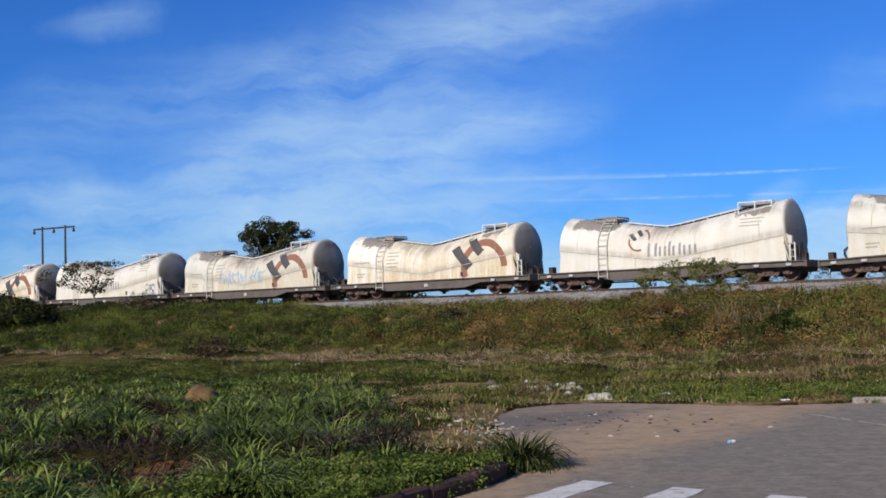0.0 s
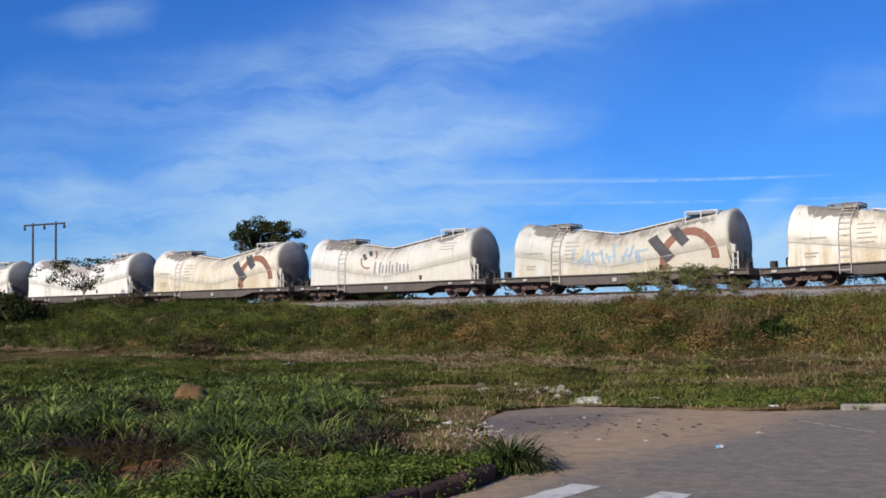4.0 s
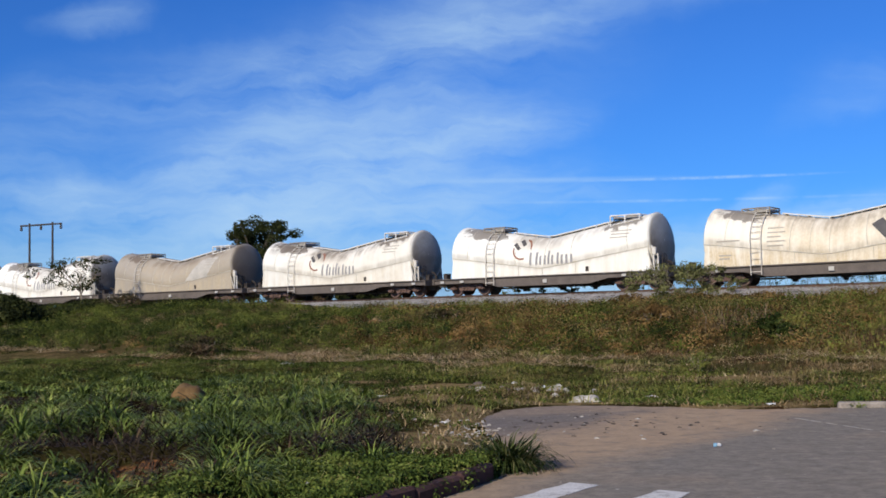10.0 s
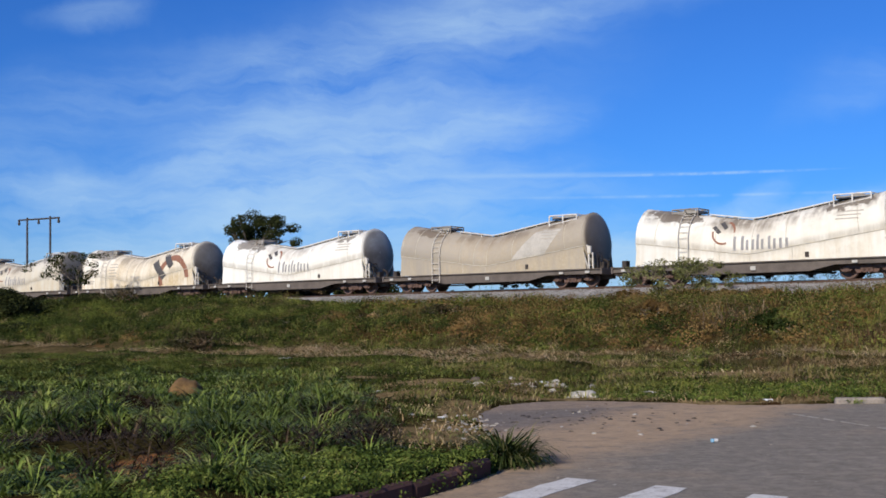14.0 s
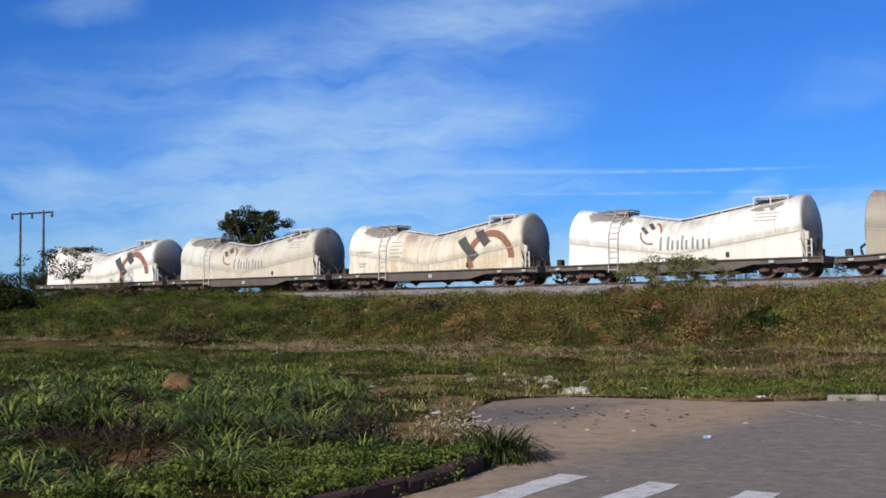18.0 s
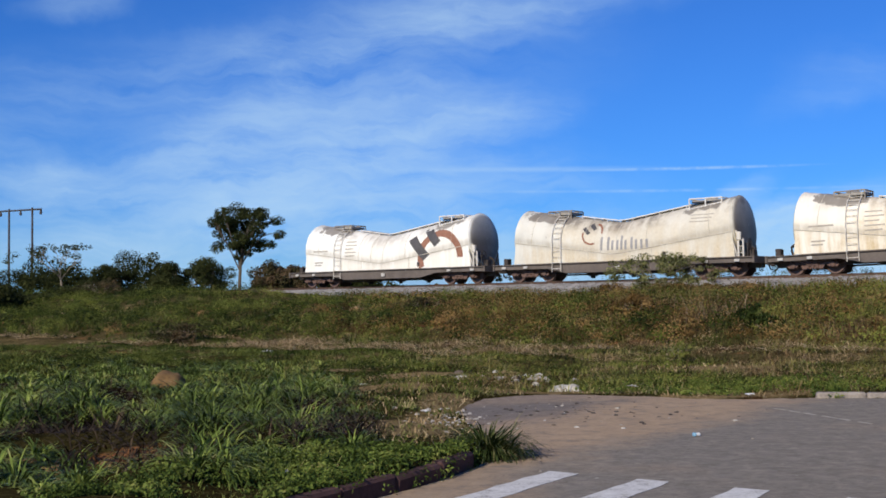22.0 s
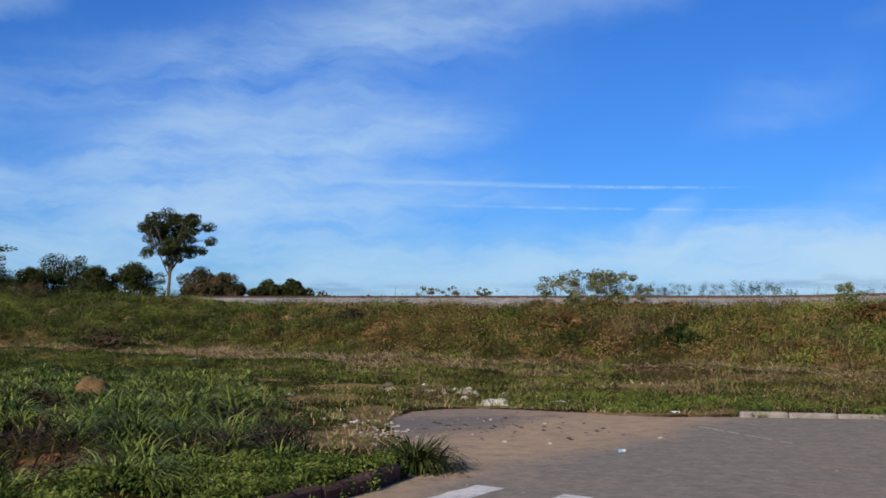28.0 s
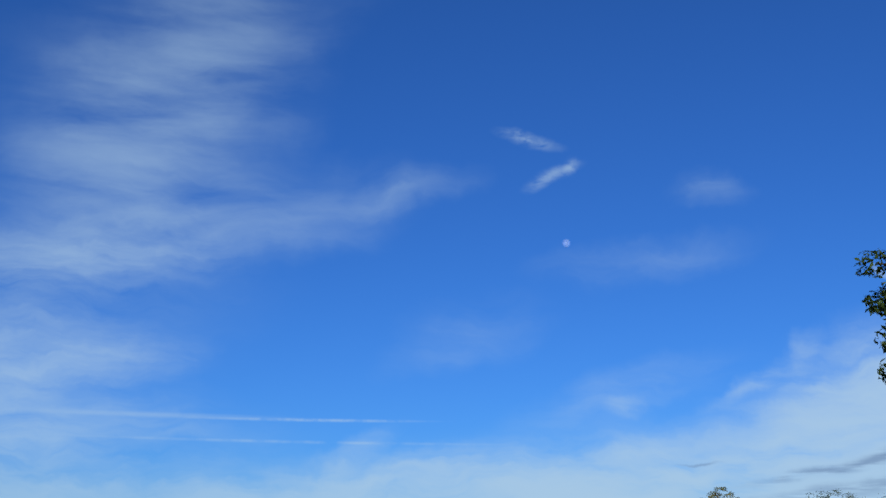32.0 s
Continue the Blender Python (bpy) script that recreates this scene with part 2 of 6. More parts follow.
    finish(n, col, 1.0, 0, small, 0.05, spec=0.0)
    return m


def asphalt_material():
    m, n = material("asphalt")
    c = coords(n)
    sep = n.add("ShaderNodeSeparateXYZ", {0: c})
    big, mid, small = n.noise(c, 0.5, 5), n.noise(c, 3.0, 6, 0.65), n.noise(c, 90, 3, 0.7)
    grit = n.math("ADD", n.math("MULTIPLY", mid, 0.5), n.math("MULTIPLY", small, 0.5))
    tar = n.ramp(grit, [(0.3, (0.168, 0.147, 0.118)), (0.7, (0.338, 0.298, 0.243))])
    old = n.ramp(grit, [(0.3, (0.125, 0.105, 0.092)), (0.7, (0.27, 0.232, 0.195))])
    sand = n.ramp(grit, [(0.3, (0.30, 0.205, 0.125)), (0.7, (0.52, 0.38, 0.245))])
    # sand washed over the road from the kerb's end to the far side
    bend = n.math("MULTIPLY", n.math("SUBTRACT", n.noise(c, 0.9, 6, 0.65), 0.5), 2.0)
    along = n.math("ADD", n.math("MULTIPLY", sep.outputs[0], 0.54), n.math("MULTIPLY", sep.outputs[1], 0.84))
    off = n.math("SUBTRACT", n.math("MULTIPLY", n.math("SUBTRACT", sep.outputs[0], 0.35), 0.84), n.math("MULTIPLY", n.math("SUBTRACT", sep.outputs[1], 12.0), 0.54))
    off = n.math("ADD", off, bend)
    half = n.step(along, 9.0, 17.0, 0.8, 1.1)
    band = n.step(n.math("ABSOLUTE", n.math("ADD", off, 0.35)), n.math("ADD", half, 0.8), n.math("SUBTRACT", half, 0.45))
    edge = n.step(n.math("ADD", n.math("ADD", sep.outputs[1], n.math("MULTIPLY", sep.outputs[0], -0.16)), bend), 17.6, 18.9)
    edge = n.math("MULTIPLY", n.math("MULTIPLY", edge, n.step(sep.outputs[0], 8.5, 5.0)), n.step(sep.outputs[0], 1.0, 4.4, 0.45, 1.0))
    side = n.math("MULTIPLY", n.step(n.math("ADD", sep.outputs[0], n.math("MULTIPLY", bend, 0.6)), 1.1, 0.2), n.math("MULTIPLY", n.step(sep.outputs[1], 6.0, 9.5, 0.0, 0.8), n.step(sep.outputs[1], 17.0, 14.5)))
    beyond = n.math("MULTIPLY", n.step(off, -0.7, -1.6), n.step(sep.outputs[0], 6.0, 3.0))
    tar = n.mix(beyond, tar, old)
    cover = n.math("MAXIMUM", n.math("MAXIMUM", band, edge), side)
    cover = n.math("MAXIMUM", n.math("MULTIPLY", cover, n.step(mid, 0.22, 0.5)), n.math("MULTIPLY", n.step(big, 0.5, 0.75), 0.3))
    col = n.mix(cover, tar, sand)
    pit = n.noise(c, 22, 3, 0.6)
    col = n.mix(n.math("MULTIPLY", n.step(pit, 0.56, 0.72), 0.5), col, (0.075, 0.062, 0.052))
    col = n.mix(n.math("MULTIPLY", n.step(pit, 0.44, 0.3), 0.3), col, (0.42, 0.37, 0.31))
    col = n.mix(n.math("MULTIPLY", n.step(n.noise(c, 7, 5, 0.7), 0.35, 0.65, 0.0, 0.42), n.math("SUBTRACT", 1.0, n.math("MULTIPLY", cover, 0.6))), col, (0.10, 0.086, 0.076))
    # pale scuffs and dark oil spots
    col = n.mix(n.math("MULTIPLY", n.step(n.noise(n.mapping(c, (3, 8, 0), (0, 0, 0.4), (0.7, 2.6, 1)), 1.0, 6, 0.7), 0.66, 0.74), 0.45), col, (0.42, 0.38, 0.33))
    col = n.mix(n.math("MULTIPLY", n.step(n.noise(n.mapping(c, (21, 3, 0)), 1.7, 5, 0.7), 0.66, 0.76), 0.6), col, (0.06, 0.05, 0.045))
    fleck = n.noise(n.mapping(c, (7, 5, 0)), 9.0, 2, 0.5)
    col = n.mix(n.math("MULTIPLY", n.step(fleck, 0.72, 0.76), 0.7), col, (0.50, 0.47, 0.42))
    col = n.mix(n.math("MULTIPLY", n.step(fleck, 0.27, 0.23), 0.7), col, (0.06, 0.05, 0.045))
    finish(n, col, 0.95, 0, small, 0.006, spec=0.1)
    return m


def leaf_material(name, stops, transl=0.3, patch=None, rough=0.75, spec=0.12, scale=0.35, lump=1.3, single=0.45):
    """Foliage: neighbours share a tone, every blade or leaf strays from it; patches dry out together."""
    m, n = material(name)
    rnd = n.add("ShaderNodeNewGeometry").outputs["Random Per Island"]
    c = coords(n)
    shared = n.step(n.noise(c, lump, 5, 0.62), 0.40, 0.60)
    tone = n.math("ADD", n.math("MULTIPLY", rnd, single), n.math("MULTIPLY", shared, 1.0 - single))
    col = n.ramp(tone, stops)
    if patch:
        sep = n.add("ShaderNodeSeparateXYZ", {0: c})
        across = n.math("ADD", n.math("MULTIPLY", sep.outputs[0], NX), n.math("MULTIPLY", sep.outputs[1], NY))
        strip = n.math("MULTIPLY", n.step(across, 24.0, 26.5), n.step(across, 31.0, 28.0))
        f = n.math("ADD", n.noise(c, scale, 5, 0.65), n.math("MULTIPLY", strip, 0.03))
        f = n.math("ADD", f, n.math("SUBTRACT", n.step(sep.outputs[0], -9.0, 8.0, -0.10, 0.04), n.step(sep.outputs[0], 9.0, 18.0, 0.0, 0.16)))
        other = n.ramp(tone, patch)
        col = n.mix(n.step(n.math("ADD", f, n.math("MULTIPLY", n.math("SUBTRACT", rnd, 0.5), 0.08)), 0.47, 0.63), col, other)
    finish(n, col, rough, transl=transl, spec=spec)
    return m


def paint_material(name, base, dirt, rust, grime_color=(0.19, 0.165, 0.135)):
    """Weathered wagon paint: cement dust, rust that runs down, soot on the upper side."""
    m, n = material(name)
    c = coords(n)
    shift = n.add("ShaderNodeObjectInfo").outputs["Random"]
    off = n.add("ShaderNodeVectorMath", {0: c, 1: n.add("ShaderNodeCombineXYZ", {0: n.math("MULTIPLY", shift, 90.0), 1: n.math("MULTIPLY", shift, 37.0)}).outputs[0]}, operation="ADD").outputs[0]
    run = n.noise(n.mapping(off, (0, 0, 0), (0, 0, 0), (3.2, 0.4, 0.35)), 1.0, 6, 0.65)
    patchy = n.noise(off, 0.8, 6, 0.65)
    speck = n.noise(off, 9.0, 5, 0.7)
    sep = n.add("ShaderNodeSeparateXYZ", {0: c})
    x, z = sep.outputs[0], sep.outputs[2]
    away = n.math("ABSOLUTE", x)
    rel = n.math("SUBTRACT", z, n.math("ADD", 1.41, n.math("MULTIPLY", away, 0.156)))
    low = n.step(rel, -0.05, -0.75)
    high = n.step(rel, 0.55, 1.15)
    col = n.mix(n.math("MULTIPLY", n.step(patchy, 0.35, 0.7), min(1.0, dirt * 0.5)), base, [b * 0.74 for b in base])
    tan = n.mix(n.step(speck, 0.3, 0.7), (0.46, 0.34, 0.17), (0.62, 0.50, 0.31))
    amount = n.math("MULTIPLY", n.math("ADD", n.math("MULTIPLY", low, 0.5), 0.10), n.math("MULTIPLY", n.step(run, 0.33, 0.66), rust))
    col = n.mix(n.math("MINIMUM", amount, 1.0), col, tan)
    # a broad brown stain from the ladder on, and grime that has gathered over the kink
    wander = n.math("ADD", x, n.math("MULTIPLY", n.math("SUBTRACT", patchy, 0.5), 3.0))
    stain = n.math("MULTIPLY", n.math("MULTIPLY", n.step(wander, -3.6, -2.2), n.step(wander, 6.5, 2.5, 0.55, 1.0)), n.step(n.math("ADD", n.math("MULTIPLY", patchy, 0.5), n.math("MULTIPLY", run, 0.5)), 0.34, 0.62, 0.35, 1.0))
    col = n.mix(n.math("MULTIPLY", stain, min(0.62, 0.08 + 0.36 * rust)), col, tan)
    kink = n.math("MULTIPLY", n.step(n.math("ABSOLUTE", n.math("ADD", x, 0.2)), 2.2, 0.3), n.math("MULTIPLY", n.step(rel, 0.35, 1.2), n.step(run, 0.3, 0.6)))
    col = n.mix(n.math("MULTIPLY", kink, min(0.6, 0.25 + 0.3 * dirt)), col, (0.33, 0.255, 0.17))
    # shade painted grey on the underside of the barrel, above the seam
    underside_shade = n.math("MULTIPLY", n.step(rel, 0.10, -0.15), n.step(rel, -0.55, -0.2))
    col = n.mix(n.math("MULTIPLY", underside_shade, n.step(run, 0.3, 0.6, 0.12, 0.4)), col, (0.30, 0.26, 0.20))
    soot = n.math("MULTIPLY", n.math("MULTIPLY", high, n.step(n.math("ADD", n.math("MULTIPLY", patchy, 0.6), n.math("MULTIPLY", run, 0.4)), 0.44, 0.60)), dirt, clamp=True)
    col = n.mix(n.math("MULTIPLY", soot, 0.8), col, grime_color)
    # paint that has come off in flakes about the two hatches
    left = n.step(n.math("ABSOLUTE", n.math("ADD", x, 3.75)), 2.0, 0.5)
    right = n.math("MULTIPLY", n.step(n.math("ABSOLUTE", n.math("SUBTRACT", x, 4.4)), 1.5, 0.4), 0.8)
    flake = n.math("ADD", n.math("MULTIPLY", n.noise(off, 1.6, 6, 0.62), 0.8), n.math("MULTIPLY", n.noise(off, 7.0, 4, 0.6), 0.2))
    gate = n.math("MULTIPLY", n.math("MAXIMUM", left, right), n.step(rel, 0.62, 1.15))
    gate = n.math("MULTIPLY", gate, n.step(shift, 0.0, 1.0, 0.6 + 0.3 * dirt, 1.25))
    col = n.mix(n.math("MULTIPLY", n.step(n.math("ADD", flake, n.math("MULTIPLY", gate, 0.34)), 0.70, 0.75), 0.85), col, grime_color)
    # soot and brake dust on the end plates, with their shade painted in too
    mids = n.math("ADD", 1.41, n.math("MULTIPLY", away, 0.156))
    bulge = n.math("ADD", away, n.math("MULTIPLY", n.math("SUBTRACT", z, mids), 0.101))
    cap = n.math("SUBTRACT", bulge, n.step(x, -0.1, 0.1, 5.62, 6.04))
    plate = n.math("MULTIPLY", n.step(cap, 0.0, 0.06), n.math("MULTIPLY", n.step(run, 0.2, 0.6, 0.65, 0.95), n.step(rel, 1.3, -0.6, 0.6, 1.0)))
    col = n.mix(plate, col, (0.10, 0.078, 0.060))
    finish(n, col, 0.5, 0, speck, 0.006, spec=0.35)
    return m


def worn_paint():
    m, n = material("worn_road_paint")
    c = coords(n)
    f = n.math("ADD", n.math("MULTIPLY", n.noise(c, 5, 6, 0.7), 0.6), n.math("MULTIPLY", n.noise(c, 40, 4, 0.7), 0.4))
    finish(n, n.ramp(f, [(0.36, (0.22, 0.19, 0.165)), (0.45, (0.54, 0.52, 0.48)), (0.62, (0.70, 0.68, 0.64))]), 0.85, 0, f, 0.004)
    return m


M_GROUND = ground_material()
M_ASPHALT = asphalt_material()
M_LUSH = leaf_material("lush_grass", [(0.0, (0.012, 0.022, 0.006)), (0.25, (0.052, 0.086, 0.019)), (0.55, (0.172, 0.230, 0.044)), (0.85, (0.305, 0.352, 0.078)), (1.0, (0.40, 0.36, 0.17))], 0.14, rough=0.6, spec=0.16, lump=1.3, single=0.6)
M_FIELD = leaf_material("field_grass", [(0.0, (0.026, 0.042, 0.009)), (0.5, (0.112, 0.140, 0.029)), (1.0, (0.26, 0.27, 0.078))], 0.2,
                        [(0.0, (0.13, 0.09, 0.045)), (0.6, (0.31, 0.22, 0.115)), (1.0, (0.46, 0.35, 0.21))], lump=0.9, single=0.35)
M_BANKGRASS = leaf_material("bank_grass", [(0.0, (0.046, 0.054, 0.013)), (0.5, (0.172, 0.176, 0.042)), (0.85, (0.27, 0.27, 0.068)), (1.0, (0.35, 0.30, 0.11))], 0.38,
                            [(0.0, (0.075, 0.046, 0.024)), (0.6, (0.215, 0.135, 0.064)), (1.0, (0.35, 0.25, 0.13))], lump=0.55, single=0.14)
M_STRAW = leaf_material("dry_straw", [(0.0, (0.220, 0.143, 0.066)), (0.6, (0.440, 0.319, 0.165)), (1.0, (0.605, 0.473, 0.286))], 0.2)
M_LEAFY = leaf_material("creeper_leaves", [(0.0, (0.017, 0.030, 0.006)), (0.45, (0.082, 0.122, 0.022)), (0.9, (0.195, 0.232, 0.050)), (1.0, (0.27, 0.235, 0.085))], 0.2, lump=2.5)
M_WEED = leaf_material("weed_leaves", [(0.0, (0.040, 0.060, 0.010)), (0.5, (0.142, 0.176, 0.030)), (1.0, (0.275, 0.290, 0.064))], 0.38,
                       [(0.0, (0.045, 0.036, 0.014)), (0.6, (0.140, 0.108, 0.040)), (1.0, (0.24, 0.18, 0.070))], scale=0.3, lump=0.5, single=0.14)
M_TUFT = leaf_material("tuft_blades", [(0.0, (0.02, 0.032, 0.008)), (0.55, (0.042, 0.060, 0.016)), (0.85, (0.10, 0.115, 0.034)), (1.0, (0.30, 0.24, 0.13))], 0.1, rough=0.7, spec=0.1, single=0.8)
M_DARKLEAF = leaf_material("dark_leaves", [(0.0, (0.014, 0.019, 0.005)), (0.6, (0.034, 0.042, 0.011)), (1.0, (0.075, 0.080, 0.024))], 0.2)
M_TREELEAF = leaf_material("tree_leaves", [(0.0, (0.016, 0.032, 0.009)), (0.6, (0.045, 0.078, 0.02)), (1.0, (0.11, 0.16, 0.04))], 0.25)
M_BUSHLEAF = leaf_material("bush_leaves", [(0.0, (0.065, 0.068, 0.024)), (0.6, (0.16, 0.165, 0.060)), (1.0, (0.29, 0.285, 0.115))], 0.25)
M_DRYLEAF = leaf_material("withered_leaves", [(0.0, (0.07, 0.042, 0.015)), (0.6, (0.215, 0.130, 0.044)), (1.0, (0.38, 0.240, 0.092))], 0.38, lump=0.6, single=0.16)
M_DULL = leaf_material("dull_leaves", [(0.0, (0.012, 0.022, 0.005)), (0.55, (0.045, 0.065, 0.014)), (1.0, (0.12, 0.14, 0.035))], 0.35, lump=0.5, single=0.15)
M_GREENWEED = leaf_material("green_weeds", [(0.0, (0.012, 0.022, 0.005)), (0.5, (0.052, 0.072, 0.012)), (1.0, (0.142, 0.160, 0.032))], 0.32, lump=0.6, single=0.16)
M_BROWNBUSH = leaf_material("brown_bush", [(0.0, (0.022, 0.020, 0.009)), (0.5, (0.060, 0.054, 0.022)), (0.8, (0.105, 0.070, 0.036)), (1.0, (0.17, 0.105, 0.058))], 0.2, lump=0.9, single=0.4)
M_DEADSHADED = leaf_material("dead_shaded_blades", [(0.0, (0.012, 0.009, 0.006)), (0.6, (0.040, 0.028, 0.017)), (1.0, (0.12, 0.082, 0.046))], 0.1, single=0.6)
M_DEADSTALK = leaf_material("dead_stalks", [(0.0, (0.09, 0.062, 0.036)), (0.6, (0.22, 0.155, 0.095)), (1.0, (0.38, 0.29, 0.19))], 0.15, single=0.6)
M_PALELEAF = leaf_material("pale_leaves", [(0.0, (0.09, 0.11, 0.05)), (1.0, (0.28, 0.30, 0.15))], 0.35)
M_PALETUFT = leaf_material("pale_tuft", [(0.0, (0.02, 0.032, 0.006)), (0.4, (0.076, 0.110, 0.022)), (0.8, (0.155, 0.203, 0.041)), (0.95, (0.21, 0.255, 0.072)), (1.0, (0.31, 0.26, 0.12))], 0.12, rough=0.6, spec=0.15, lump=1.5, single=0.7)
M_YELLOW = leaf_material("yellow_leaves", [(0.0, (0.10, 0.115, 0.025)), (1.0, (0.27, 0.28, 0.07))], 0.3)
M_BARK = plain("bark", (0.11, 0.085, 0.06), 0.9, 0, 0.4, 5.0, 0.02)
M_STEM = plain("grey_stem", (0.22, 0.18, 0.13), 0.9, 0, 0.3, 8.0, 0.01)
M_GRAVEL = plain("gravel", (0.25, 0.237, 0.222), 0.9, 0, 0.45, 2.0, 0.02)
M_RAIL = plain("rusty_rail", (0.10, 0.06, 0.042), 0.6, 0.5, 0.3, 4.0)
M_SLEEPER = plain("sleeper_wood", (0.11, 0.085, 0.065), 0.9, 0, 0.4, 3.0)
M_CONCRETE = plain("concrete", (0.42, 0.39, 0.34), 0.9, 0, 0.3, 3.0, 0.008)
M_KERB = plain("stained_kerb", (0.21, 0.18, 0.15), 0.9, 0, 0.65, 2.5, 0.012)
M_KERBDARK = plain("mossy_kerb", (0.10, 0.085, 0.062), 0.95, 0, 0.6, 3.5, 0.02)
M_REDKERB = plain("red_kerb", (0.068, 0.032, 0.027), 0.9, 0, 0.45, 2.5, 0.012)
M_EARTH = plain("red_earth", (0.18, 0.105, 0.040), 0.95, 0, 0.65, 5.0, 0.05)
M_RUBBLE = plain("pale_rubble", (0.34, 0.31, 0.27), 0.85, 0, 0.3, 8.0, 0.01)
M_LITTER = plain("white_plastic", (0.62, 0.61, 0.59), 0.5, 0, 0.12, 12.0)
M_LINE = worn_paint()
M_POLE = plain("tarred_pole", (0.06, 0.055, 0.055), 0.85, 0, 0.3, 3.0)


# ---- mesh helpers ----
class Geo:
    """Collects corners and faces of one mesh."""

    def __init__(self):
        self.v, self.f = [], []

    def put(self, verts, faces):
        k = len(self.v)
        self.v += [tuple(p) for p in verts]
        self.f += [tuple(i + k for i in face) for face in faces]
        return self

    def box(self, lo, hi, m=None, bevel=0.015):
        """A box with broken edges."""
        lo, hi = Vector(lo), Vector(hi)
        b = min(bevel, min(hi - lo) * 0.3)
        v, idx = [], {}
        for sx in (0, 1):
            for sy in (0, 1):
                for sz in (0, 1):
                    corner = Vector((hi[0] if sx else lo[0], hi[1] if sy else lo[1], hi[2] if sz else lo[2]))
                    inward = Vector((-b if sx else b, -b if sy else b, -b if sz else b))
                    for axis in range(3):
                        p = corner + inward
                        p[axis] = corner[axis]
                        idx[sx, sy, sz, axis] = len(v)
                        v.append(p)
        f = []
        sides = ((0, 0), (0, 1), (1, 1), (1, 0))
        for axis in range(3):
            o1, o2 = (axis + 1) % 3, (axis + 2) % 3

            def key(val, a, c, ax):
                q = [0, 0, 0]
                q[axis], q[o1], q[o2] = val, a, c
                return idx[(*q, ax)]
            f.append([key(1, a, c, axis) for a, c in ((0, 0), (1, 0), (1, 1), (0, 1))])
            f.append([key(0, a, c, axis) for a, c in ((0, 0), (0, 1), (1, 1), (1, 0))])
            # edges that run along this axis
            for a, c in sides:
                quad = [key(0, a, c, o1), key(1, a, c, o1), key(1, a, c, o2), key(0, a, c, o2)]
                f.append(quad if (a == c) else quad[::-1])
        for sx, sy, sz in ((a, b2, c) for a in (0, 1) for b2 in (0, 1) for c in (0, 1)):
            tri = [idx[sx, sy, sz, 0], idx[sx, sy, sz, 1], idx[sx, sy, sz, 2]]
            f.append(tri if (sx + sy + sz) % 2 else tri[::-1])
        return self.put([m @ p for p in v] if m else v, f)

    def tube(self, path, radii, sides=8, cap=True):
        path = [Vector(p) for p in path]
        if not isinstance(radii, (list, tuple)):
            radii = [radii] * len(path)
        v, f = [], []
        for i, p in enumerate(path):
            d = (path[min(i + 1, len(path) - 1)] - path[max(i - 1, 0)])
            d = d.normalized() if d.length > 1e-9 else Vector((0, 0, 1))
            a = d.cross(Vector((0, 0, 1)) if abs(d.z) < 0.9 else Vector((1, 0, 0))).normalized()
            b = d.cross(a)
            for k in range(sides):
                t = 2 * math.pi * k / sides
                v.append(p + (a * math.cos(t) + b * math.sin(t)) * radii[i])
        for i in range(len(path) - 1):
            for k in range(sides):
                k2 = (k + 1) % sides
                f.append((i * sides + k, i * sides + k2, (i + 1) * sides + k2, (i + 1) * sides + k))
        if cap:
            f.append(tuple(range(sides))[::-1])
            f.append(tuple((len(path) - 1) * sides + k for k in range(sides)))
        return self.put(v, f)

    def lathe(self, profile, sides=20, axis="Y", at=(0, 0, 0)):
        """profile: (place along the axis, radius)"""
        v, f = [], []
        for d, r in profile:
            for k in range(sides):
                t = 2 * math.pi * k / sides
                c, s = r * math.cos(t), r * math.sin(t)
                p = {"X": (d, c, s), "Y": (c, d, s), "Z": (c, s, d)}[axis]
                v.append(Vector(p) + Vector(at))
        for i in range(len(profile) - 1):
            for k in range(sides):
                k2 = (k + 1) % sides
                f.append((i * sides + k, i * sides + k2, (i + 1) * sides + k2, (i + 1) * sides + k))
        f.append(tuple(range(sides))[::-1])
        f.append(tuple((len(profile) - 1) * sides + k for k in range(sides)))
        return self.put(v, f)

    def data(self, name, mat, smooth=False):
        me = bpy.data.meshes.new(name)
        me.from_pydata(self.v, [], self.f)
        bm = bmesh.new()
        bm.from_mesh(me)
        bmesh.ops.recalc_face_normals(bm, faces=bm.faces)
        bm.to_mesh(me)
        bm.free()
        me.materials.append(mat)
        if smooth:
            me.shade_smooth()
            me.set_sharp_from_angle(angle=radians(40))
        return me


def part(name, geo, mat, parent=None, label="", smooth=False, at=None):
    ob = new(name, geo.data(name, mat, smooth) if isinstance(geo, Geo) else geo)
    if parent:
        ob.parent = parent
    if at is not None:
        ob.matrix_basis = at if isinstance(at, Matrix) else Matrix.Translation(at)
    return tagged(ob, label)


def thing(name, label, category, at=None, group="", kind=""):
    """An empty that holds the parts of a thing."""
    ob = new(name)
    ob.empty_display_size = 0.2
    if at is not None:
        ob.matrix_basis = at
    return tagged(ob, label, category, group, kind)


def bulk(name, verts, faces_flat, sizes, mat):
    """A large mesh out of arrays."""
    me = bpy.data.meshes.new(name)
    me.vertices.add(len(verts))
    me.vertices.foreach_set("co", np.asarray(verts, np.float32).ravel())
    starts = np.concatenate(([0], np.cumsum(sizes)[:-1])).astype(np.int32)
    me.loops.add(len(faces_flat))
    me.loops.foreach_set("vertex_index", np.asarray(faces_flat, np.int32))
    me.polygons.add(len(sizes))
    me.polygons.foreach_set("loop_start", starts)
    me.update(calc_edges=True)
    me.materials.append(mat)
    return me


RNG = np.random.default_rng(7)


